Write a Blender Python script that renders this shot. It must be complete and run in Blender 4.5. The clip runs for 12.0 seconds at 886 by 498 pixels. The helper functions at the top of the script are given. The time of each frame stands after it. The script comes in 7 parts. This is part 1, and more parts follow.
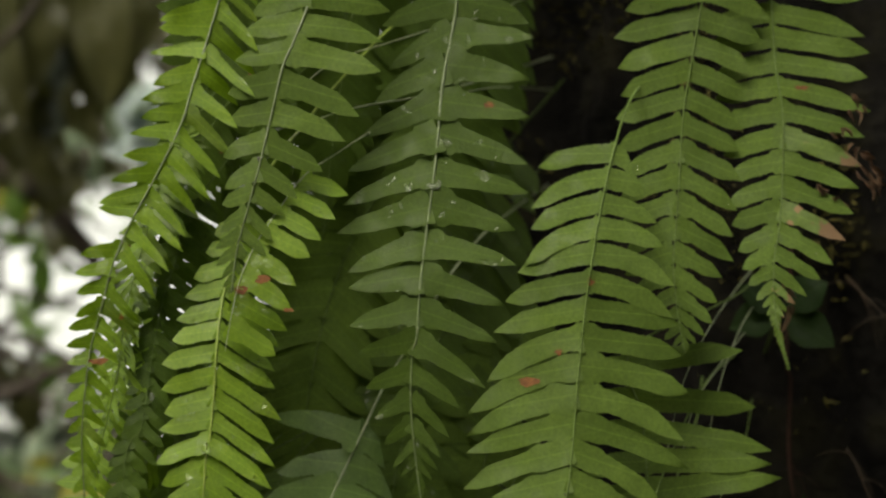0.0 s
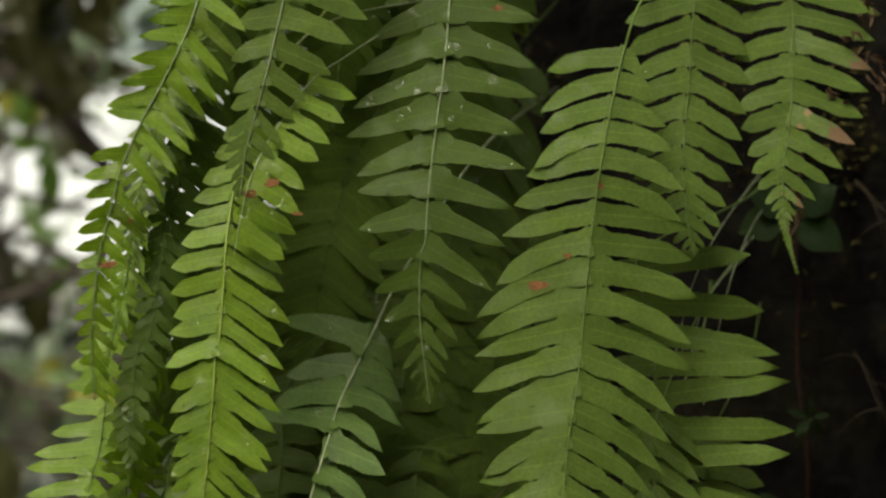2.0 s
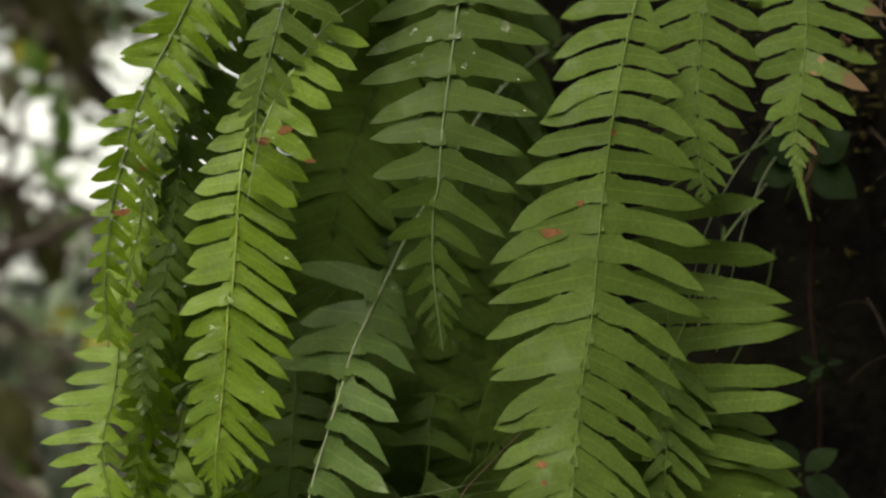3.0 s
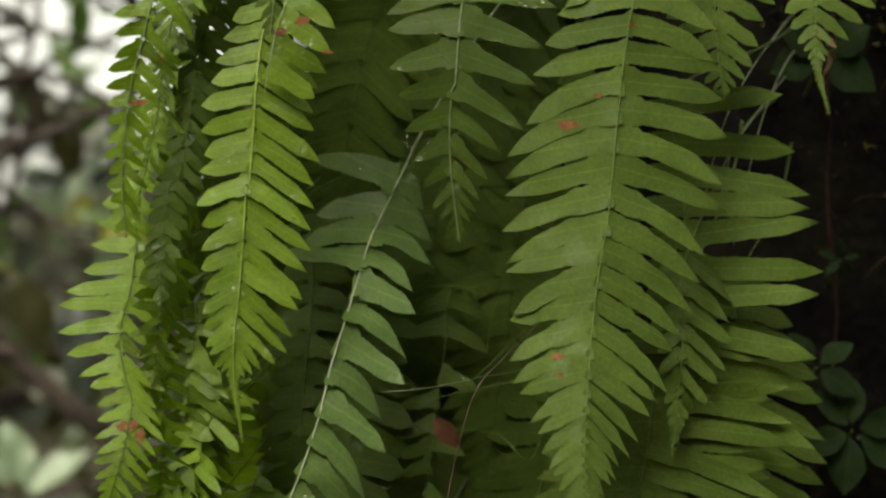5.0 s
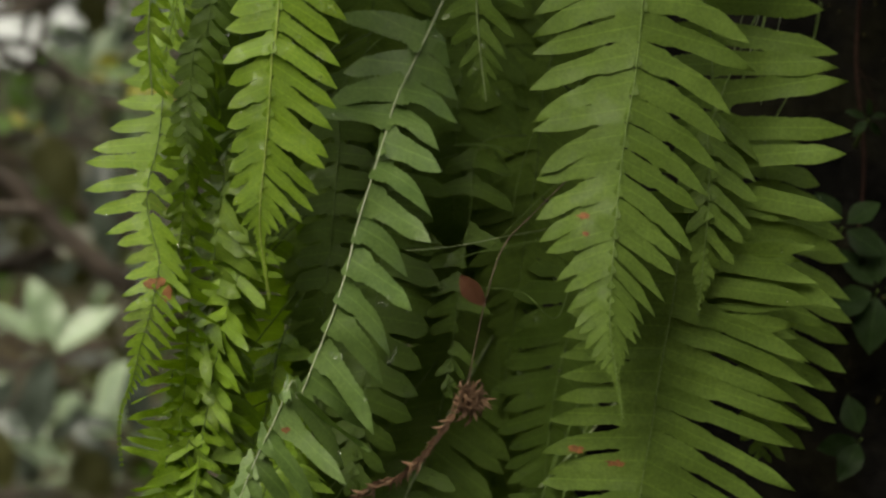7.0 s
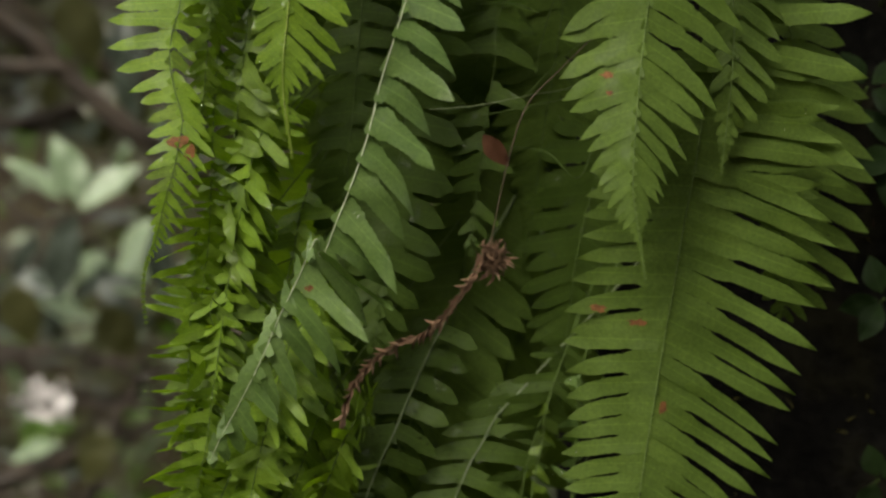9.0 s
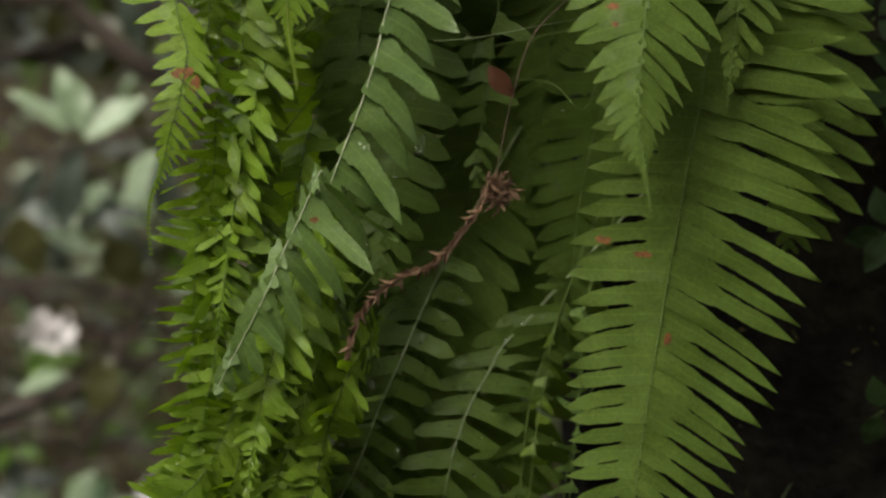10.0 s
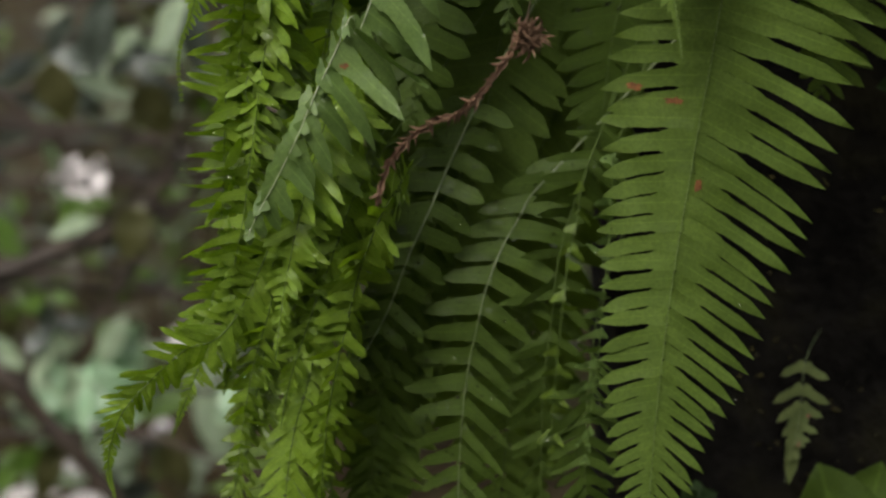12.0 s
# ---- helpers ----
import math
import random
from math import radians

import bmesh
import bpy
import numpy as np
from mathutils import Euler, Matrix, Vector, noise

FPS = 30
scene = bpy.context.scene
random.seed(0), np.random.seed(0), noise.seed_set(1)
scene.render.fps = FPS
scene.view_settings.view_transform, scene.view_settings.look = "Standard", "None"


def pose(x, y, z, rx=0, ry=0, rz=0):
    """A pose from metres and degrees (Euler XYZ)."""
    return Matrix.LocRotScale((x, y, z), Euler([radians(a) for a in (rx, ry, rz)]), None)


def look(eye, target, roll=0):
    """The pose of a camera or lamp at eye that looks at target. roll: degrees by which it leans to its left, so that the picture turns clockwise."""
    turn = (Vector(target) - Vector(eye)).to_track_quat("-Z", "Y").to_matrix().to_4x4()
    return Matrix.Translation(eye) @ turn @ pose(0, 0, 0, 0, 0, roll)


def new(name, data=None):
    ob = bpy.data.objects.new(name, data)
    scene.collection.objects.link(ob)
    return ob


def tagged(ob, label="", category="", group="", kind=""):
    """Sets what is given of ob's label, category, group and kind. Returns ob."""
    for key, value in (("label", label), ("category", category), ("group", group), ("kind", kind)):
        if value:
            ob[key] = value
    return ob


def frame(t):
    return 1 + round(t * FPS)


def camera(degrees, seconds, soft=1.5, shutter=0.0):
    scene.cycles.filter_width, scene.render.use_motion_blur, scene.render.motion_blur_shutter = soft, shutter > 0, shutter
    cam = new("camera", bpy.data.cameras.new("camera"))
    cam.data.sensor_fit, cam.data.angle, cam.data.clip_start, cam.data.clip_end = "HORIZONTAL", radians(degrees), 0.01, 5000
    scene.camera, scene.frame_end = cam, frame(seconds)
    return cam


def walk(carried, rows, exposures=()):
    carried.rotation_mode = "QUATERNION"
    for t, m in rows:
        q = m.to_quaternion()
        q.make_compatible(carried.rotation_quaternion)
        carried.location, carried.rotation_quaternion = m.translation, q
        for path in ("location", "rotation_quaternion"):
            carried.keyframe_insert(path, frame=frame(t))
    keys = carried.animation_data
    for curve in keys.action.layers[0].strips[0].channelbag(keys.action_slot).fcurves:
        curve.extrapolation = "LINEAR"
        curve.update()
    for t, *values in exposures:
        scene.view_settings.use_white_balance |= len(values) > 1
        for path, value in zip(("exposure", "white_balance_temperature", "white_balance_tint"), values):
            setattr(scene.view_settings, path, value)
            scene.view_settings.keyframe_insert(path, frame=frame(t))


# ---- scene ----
# camera on a tripod that tilts slowly down along the hanging ferns
cam = camera(22.0, 12.0, soft=2.5)
cam.data.dof.use_dof = True
cam.data.dof.focus_distance = 1.58
cam.data.dof.aperture_fstop = 5.0
walk(cam, [
    (0.0, pose(0, 0, 1.7, 98.299, 0.304, -1.221)),
    (0.5, pose(0, 0, 1.7, 97.678, 0.188, -1.202)),
    (1.0, pose(0, 0, 1.7, 97.043, 0.209, -1.132)),
    (1.5, pose(0, 0, 1.7, 96.497, 0.223, -1.110)),
    (2.0, pose(0, 0, 1.7, 95.880, 0.243, -1.007)),
    (2.5, pose(0, 0, 1.7, 95.259, 0.276, -1.016)),
    (3.0, pose(0, 0, 1.7, 94.557, 0.267, -0.677)),
    (5.0, pose(0, 0, 1.7, 91.843, -0.015, -0.265)),
    (5.5, pose(0, 0, 1.7, 90.977, -0.003, -0.097)),
    (6.0, pose(0, 0, 1.7, 90.000, -0.072, 0.000)),
    (6.5, pose(0, 0, 1.7, 89.183, -0.064, 0.092)),
    (7.0, pose(0, 0, 1.7, 88.291, -0.171, 0.397)),
    (9.0, pose(0, 0, 1.7, 84.748, -0.286, 0.982)),
    (9.5, pose(0, 0, 1.7, 83.924, -0.199, 1.047)),
    (10.0, pose(0, 0, 1.7, 83.031, -0.281, 1.112)),
    (10.5, pose(0, 0, 1.7, 82.147, -0.191, 1.245)),
    (11.0, pose(0, 0, 1.7, 81.266, -0.269, 1.473)),
    (11.5, pose(0, 0, 1.7, 80.289, -0.236, 1.818)),
    (12.0, pose(0, 0, 1.7, 79.169, -0.233, 1.875)),
], exposures=[(0.0, 0.71, 7500, 2), (4.0, 0.78, 7500, 2), (9.0, 0.74, 7200, 4), (12.0, 0.73, 6700, 9)])

# ---- daylight under an overcast forest sky ----
world = bpy.data.worlds.new("sky")
scene.world = world
world.use_nodes = True
wn = world.node_tree.nodes
sky = wn.new("ShaderNodeTexSky")
sky.sky_type = 'NISHITA'
sky.sun_disc = False
sky.sun_elevation = radians(46)
sky.sun_rotation = radians(-155)
sky.dust_density = 4.0
haze = wn.new("ShaderNodeHueSaturation")
haze.inputs["Saturation"].default_value = 0.12
world.node_tree.links.new(sky.outputs[0], haze.inputs["Color"])
world.node_tree.links.new(haze.outputs[0], wn["Background"].inputs[0])
wn["Background"].inputs[1].default_value = 0.195
sun_data = bpy.data.lights.new("sun", 'SUN')
sun_data.energy = 1.45
sun_data.angle = radians(27)
sun_data.color = (1.0, 0.96, 0.88)
sun = new("sun", sun_data)
sun.matrix_world = look((-1.7, -2.0, 5.8), (0, 1.6, 1.7))


# ---- materials ----
def material(name):
    m = bpy.data.materials.new(name)
    m.use_nodes = True
    nt = m.node_tree
    b = nt.nodes["Principled BSDF"]
    return m, nt, b


def node(nt, kind, **inputs):
    n = nt.nodes.new(kind)
    for k, v in inputs.items():
        n.inputs[k.replace("_", " ")].default_value = v
    return n


def ramp(nt, fac, stops):
    r = nt.nodes.new("ShaderNodeValToRGB")
    while len(r.color_ramp.elements) < len(stops):
        r.color_ramp.elements.new(0.5)
    for e, (p, c) in zip(r.color_ramp.elements, stops):
        e.position, e.color = p, (*c, 1)
    nt.links.new(fac, r.inputs[0])
    return r


def mix(nt, fac, a, b, mode='MIX'):
    m = nt.nodes.new("ShaderNodeMix")
    m.data_type, m.blend_type = 'RGBA', mode
    for sock, v in ((m.inputs[0], fac), (m.inputs[6], a), (m.inputs[7], b)):
        if isinstance(v, (int, float)):
            sock.default_value = v
        elif isinstance(v, tuple):
            sock.default_value = (*v, 1)
        else:
            nt.links.new(v, sock)
    return m.outputs[2]


def math_node(nt, op, a, b=None):
    m = nt.nodes.new("ShaderNodeMath")
    m.operation = op
    for sock, v in zip(m.inputs, (a, b)):
        if v is None:
            continue
        if isinstance(v, (int, float)):
            sock.default_value = v
        else:
            nt.links.new(v, sock)
    return m.outputs[0]


def leaf_material(name, dark, light, through_colour, thin, rough, spots, spot_colour=(0.35, 0.07, 0.02), browned=0.0, spec=0.5, wetness=0.0):
    """A thin wet leaflet: x runs along it, y across it; side veins, a midrib and rust spots."""
    m, nt, b = material(name)
    tc = nt.nodes.new("ShaderNodeTexCoord")
    info = nt.nodes.new("ShaderNodeObjectInfo")
    sep = nt.nodes.new("ShaderNodeSeparateXYZ")
    nt.links.new(tc.outputs["Object"], sep.inputs[0])
    geo = nt.nodes.new("ShaderNodeNewGeometry")
    big = node(nt, "ShaderNodeTexNoise", Scale=38.0, Detail=4.0)
    nt.links.new(geo.outputs["Position"], big.inputs["Vector"])
    fine = node(nt, "ShaderNodeTexNoise", Scale=420.0, Detail=3.0)
    nt.links.new(geo.outputs["Position"], fine.inputs["Vector"])
    shade = math_node(nt, 'ADD', math_node(nt, 'MULTIPLY', big.outputs[0], 0.78), math_node(nt, 'MULTIPLY', info.outputs["Random"], 0.22))
    col = ramp(nt, shade, [(0.25, dark), (0.75, light)]).outputs[0]
    across = math_node(nt, 'ABSOLUTE', sep.outputs[1])
    vein = math_node(nt, 'SINE', math_node(nt, 'ADD', math_node(nt, 'MULTIPLY', sep.outputs[0], 95.0), math_node(nt, 'MULTIPLY', across, -55.0)))
    vein_line = math_node(nt, 'POWER', math_node(nt, 'MAXIMUM', vein, 0.0), 6.0)
    col = mix(nt, math_node(nt, 'MULTIPLY', vein_line, 0.10), col, tuple(0.55 * c for c in dark))
    rib = math_node(nt, 'LESS_THAN', across, 0.025)
    col = mix(nt, math_node(nt, 'MULTIPLY', rib, 0.35), col, tuple(1.5 * c for c in light))
    mott = ramp(nt, fine.outputs[0], [(0.35, (0.75, 0.78, 0.7)), (0.7, (1.12, 1.1, 1.05))]).outputs[0]
    col = mix(nt, 0.7, col, mott, 'MULTIPLY')
    rust = node(nt, "ShaderNodeTexNoise", Scale=55.0, Detail=2.0, Roughness=0.6)
    nt.links.new(geo.outputs["Position"], rust.inputs["Vector"])
    rust_mask = ramp(nt, rust.outputs[0], [(spots, (0, 0, 0)), (spots + 0.03, (1, 1, 1))]).outputs[0]
    col = mix(nt, rust_mask, col, spot_colour)
    if browned:
        edge = math_node(nt, 'ADD', math_node(nt, 'MULTIPLY', sep.outputs[0], 0.55), math_node(nt, 'MULTIPLY', rust.outputs[0], 0.9))
        edge_mask = ramp(nt, edge, [(0.86 - browned * 0.2, (0, 0, 0)), (0.92 - browned * 0.2, (1, 1, 1))]).outputs[0]
        col = mix(nt, edge_mask, col, (0.125, 0.07, 0.032))
    nt.links.new(col, b.inputs["Base Color"])
    wet_noise = node(nt, "ShaderNodeTexNoise", Scale=70.0, Detail=3.0)
    nt.links.new(geo.outputs["Position"], wet_noise.inputs["Vector"])
    wet = ramp(nt, wet_noise.outputs[0], [(0.36, (rough * 0.7,) * 3), (0.46, (rough * 1.0,) * 3), (0.7, (rough * 1.4,) * 3)])
    nt.links.new(wet.outputs[0], b.inputs["Roughness"])
    b.inputs["Specular IOR Level"].default_value = spec
    bump = node(nt, "ShaderNodeBump", Strength=0.35, Distance=0.0012)
    relief = math_node(nt, 'SUBTRACT', math_node(nt, 'ADD', fine.outputs[0], math_node(nt, 'MULTIPLY', big.outputs[0], 0.8)), math_node(nt, 'MULTIPLY', vein_line, 0.2))
    nt.links.new(relief, bump.inputs["Height"])
    nt.links.new(bump.outputs[0], b.inputs["Normal"])
    if wetness > 0:
        beads = node(nt, "ShaderNodeTexNoise", Scale=260.0, Detail=2.0)
        nt.links.new(geo.outputs["Position"], beads.inputs["Vector"])
        film = ramp(nt, wet_noise.outputs[0], [(0.66 - 0.1 * wetness, (0, 0, 0)), (0.70 - 0.1 * wetness, (1, 1, 1))])
        nt.links.new(film.outputs[0], b.inputs["Coat Weight"])
        b.inputs["Coat Roughness"].default_value = 0.10
        drops = node(nt, "ShaderNodeBump", Strength=1.0, Distance=0.004)
        nt.links.new(beads.outputs[0], drops.inputs["Height"])
        nt.links.new(drops.outputs[0], b.inputs["Coat Normal"])
    tr = nt.nodes.new("ShaderNodeBsdfTranslucent")
    nt.links.new(mix(nt, 1.0, col, through_colour, 'MULTIPLY'), tr.inputs["Color"])
    ms = nt.nodes.new("ShaderNodeMixShader")
    ms.inputs[0].default_value = thin
    nt.links.new(b.outputs[0], ms.inputs[1])
    nt.links.new(tr.outputs[0], ms.inputs[2])
    nt.links.new(ms.outputs[0], nt.nodes["Material Output"].inputs["Surface"])
    return m


def surface(name, a, b_col, scale, rough, bump_h=0.0, detail=5.0, spec=0.4, third=None):
    """A mottled opaque surface with relief."""
    m, nt, b = material(name)
    tc = nt.nodes.new("ShaderNodeTexCoord")
    n1 = node(nt, "ShaderNodeTexNoise", Scale=scale, Detail=detail, Roughness=0.6)
    nt.links.new(tc.outputs["Object"], n1.inputs["Vector"])
    n2 = node(nt, "ShaderNodeTexNoise", Scale=scale * 6.3, Detail=3.0)
    nt.links.new(tc.outputs["Object"], n2.inputs["Vector"])
    stops = [(0.35, a), (0.62, b_col)] if third is None else [(0.32, a), (0.5, b_col), (0.64, third)]
    col = ramp(nt, n1.outputs[0], stops).outputs[0]
    fine = ramp(nt, n2.outputs[0], [(0.3, (0.6, 0.6, 0.6)), (0.7, (1.25, 1.25, 1.25))]).outputs[0]
    col = mix(nt, 0.8, col, fine, 'MULTIPLY')
    nt.links.new(col, b.inputs["Base Color"])
    b.inputs["Roughness"].default_value = rough
    b.inputs["Specular IOR Level"].default_value = spec
    if bump_h:
        bump = node(nt, "ShaderNodeBump", Strength=0.8, Distance=bump_h)
        h = math_node(nt, 'ADD', n1.outputs[0], math_node(nt, 'MULTIPLY', n2.outputs[0], 0.4))
        nt.links.new(h, bump.inputs["Height"])
        nt.links.new(bump.outputs[0], b.inputs["Normal"])
    return m


LEAF = [
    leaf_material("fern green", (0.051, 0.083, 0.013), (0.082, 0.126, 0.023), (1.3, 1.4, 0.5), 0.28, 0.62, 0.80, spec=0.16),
    # darker copy of fern green; shade among the inner fronds is in its colour
    leaf_material("fern green shade copy", (0.035, 0.059, 0.009), (0.057, 0.091, 0.016), (1.2, 1.4, 0.5), 0.28, 0.55, 0.82, spec=0.14, wetness=0.35),
    leaf_material("fern yellow green", (0.091, 0.154, 0.013), (0.158, 0.245, 0.026), (1.4, 1.5, 0.4), 0.42, 0.50, 0.80, spec=0.25, wetness=0.8),
    leaf_material("fern grey green", (0.060, 0.104, 0.025), (0.108, 0.165, 0.050), (1.2, 1.4, 0.6), 0.25, 0.40, 0.82, spec=0.30, wetness=0.6),
    leaf_material("fern mid green", (0.070, 0.114, 0.014), (0.120, 0.182, 0.026), (1.35, 1.45, 0.45), 0.36, 0.44, 0.80, spec=0.32, wetness=1.1),
]
RUSTY = (0.15, 0.062, 0.022)
LEAF_SPOT = leaf_material("fern rust spotted", (0.066, 0.106, 0.011), (0.112, 0.165, 0.020), (1.3, 1.5, 0.5), 0.32, 0.56, 0.665, RUSTY, spec=0.22)
LEAF_BROWN = leaf_material("fern browned tip", (0.055, 0.090, 0.012), (0.09, 0.138, 0.022), (1.2, 1.4, 0.6), 0.28, 0.55, 0.68, (0.20, 0.12, 0.055), 0.2)
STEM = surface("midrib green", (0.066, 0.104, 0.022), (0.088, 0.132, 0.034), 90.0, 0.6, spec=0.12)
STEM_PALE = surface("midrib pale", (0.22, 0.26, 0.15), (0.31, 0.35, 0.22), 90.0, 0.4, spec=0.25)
# darker copy of STEM; shade on tangled and inner midribs is in its colour
STEM_SHADE = surface("midrib green shade copy", (0.045, 0.075, 0.015), (0.066, 0.10, 0.024), 90.0, 0.6, spec=0.12)
STEM_DRY = surface("dry brown stem", (0.034, 0.023, 0.015), (0.08, 0.056, 0.038), 90.0, 0.6, spec=0.15)
STEM_GOLD = surface("midrib yellow green", (0.13, 0.19, 0.025), (0.18, 0.24, 0.045), 90.0, 0.45, spec=0.25)
STEM_MID = surface("midrib grey green", (0.09, 0.125, 0.045), (0.13, 0.165, 0.075), 90.0, 0.4)
DEAD = surface("dead frond", (0.050, 0.023, 0.010), (0.13, 0.062, 0.028), 60.0, 0.7, 0.001, third=(0.26, 0.19, 0.125))
RUST = surface("rust red leaf", (0.045, 0.019, 0.010), (0.082, 0.033, 0.016), 70.0, 0.65, 0.0006, spec=0.12)
# bark taken down to near black; the trunk's shade is in its colour
BARK = surface("shade-dark mossy bark", (0.0032, 0.003, 0.0027), (0.0072, 0.0066, 0.006), 14.0, 0.95, 0.012, spec=0.02, third=(0.012, 0.011, 0.007))
MOSS = surface("moss", (0.040, 0.037, 0.012), (0.115, 0.100, 0.032), 40.0, 0.9, 0.004, spec=0.04)
CROWN = leaf_material("crown leaf", (0.025, 0.045, 0.012), (0.055, 0.085, 0.022), (1.1, 1.3, 0.6), 0.3, 0.45, 0.95, spec=0.3)
TWIG = surface("brown twig", (0.013, 0.008, 0.005), (0.036, 0.024, 0.015), 30.0, 0.7, 0.002)
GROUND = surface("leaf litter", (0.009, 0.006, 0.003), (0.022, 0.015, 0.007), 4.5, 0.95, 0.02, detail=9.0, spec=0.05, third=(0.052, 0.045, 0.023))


# ---- building helpers ----
def finish(name, bm, mat, parent=None, label="", smooth=True):
    """Link a bmesh as one mesh object."""
    me = bpy.data.meshes.new(name)
    bm.normal_update()
    bm.to_mesh(me)
    bm.free()
    me.materials.append(mat)
    if smooth:
        for p in me.polygons:
            p.use_smooth = True
    ob = new(name, me)
    if parent is not None:
        ob.parent = parent
    if label:
        tagged(ob, label)
    return ob


def empty(name, at=(0, 0, 0)):
    e = new(name)
    e.location = at
    e.empty_display_size = 0.02
    return e


def spline(points, n):
    """n + 1 points of a smooth curve through the given points, evenly spaced, as vectors."""
    p = [Vector(q) for q in points]
    p = [2 * p[0] - p[1]] + p + [2 * p[-1] - p[-2]]
    fine = []
    for i in range(1, len(p) - 2):
        for k in range(16):
            t = k / 16
            a, b, c, d = p[i - 1], p[i], p[i + 1], p[i + 2]
            fine.append(0.5 * (2 * b + (c - a) * t + (2 * a - 5 * b + 4 * c - d) * t * t + (3 * b - a - 3 * c + d) * t ** 3))
    fine.append(p[-2])
    run = [0.0]
    for a, b in zip(fine, fine[1:]):
        run.append(run[-1] + (b - a).length)
    out, j = [], 0
    for k in range(n + 1):
        s = run[-1] * k / n
        while j < len(run) - 2 and run[j + 1] < s:
            j += 1
        u = (s - run[j]) / max(run[j + 1] - run[j], 1e-9)
        out.append(fine[j].lerp(fine[j + 1], u))
    return out, run[-1]


def tube(bm, line, radius, sides=7, wob=0.0, seed=0.0):
    """A round stem along a line; radius is a function of 0..1."""
    rings = []
    n = len(line) - 1
    for i, c in enumerate(line):
        t = (line[min(i + 1, n)] - line[max(i - 1, 0)]).normalized()
        side = t.cross(Vector((0.13, 0.97, 0.21))).normalized()
        up = t.cross(side)
        r = radius(i / n)
        ring = []
        for k in range(sides):
            a = 2 * math.pi * k / sides
            d = side * math.cos(a) + up * math.sin(a)
            rr = r * (1 + wob * noise.noise(c * 14 + d * 1.3 + Vector((seed, 0, 0))))
            ring.append(bm.verts.new(c + d * rr))
        rings.append(ring)
    for a, b in zip(rings, rings[1:]):
        for k in range(sides):
            bm.faces.new((a[k], a[(k + 1) % sides], b[(k + 1) % sides], b[k]))
    bm.faces.new(rings[0][::-1])
    bm.faces.new(rings[-1])


# ---- large structure ----
def build_ground():
    bm = bmesh.new()
    n = 90
    ticks = [math.copysign(abs(k / (n / 2)) ** 3.2 * 900 + abs(k) * 0.06, k) for k in range(-n // 2, n // 2 + 1)]
    grid = {}
    for i, x in enumerate(ticks):
        for j, y in enumerate(ticks):
            r = math.hypot(x, y)
            z = noise.fractal(Vector((x * 0.35, y * 0.35, 0)), 1.0, 2.0, 4) * 0.10 * min(1, 0.3 + r * 0.05)
            grid[i, j] = bm.verts.new((x, y, z))
    for i in range(n):
        for j in range(n):
            bm.faces.new((grid[i, j], grid[i + 1, j], grid[i + 1, j + 1], grid[i, j + 1]))
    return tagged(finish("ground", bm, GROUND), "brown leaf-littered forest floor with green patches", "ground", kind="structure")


TRUNK = Vector((0.37, 2.15, 0.0))


def trunk_radius(z, a):
    base = 0.285 - 0.012 * z - 0.055 * max(0, z - 3.0) + 0.16 * math.exp(-z * 3.2)
    d = Vector((math.cos(a) * 0.3, math.sin(a) * 0.3, z))
    ridge = noise.fractal(Vector((d.x * 9, d.y * 9, z * 1.6)), 1.0, 2.0, 4) * 0.028
    lump = noise.fractal(d * 4.0, 1.0, 2.0, 5) * 0.022
    return base + ridge + lump


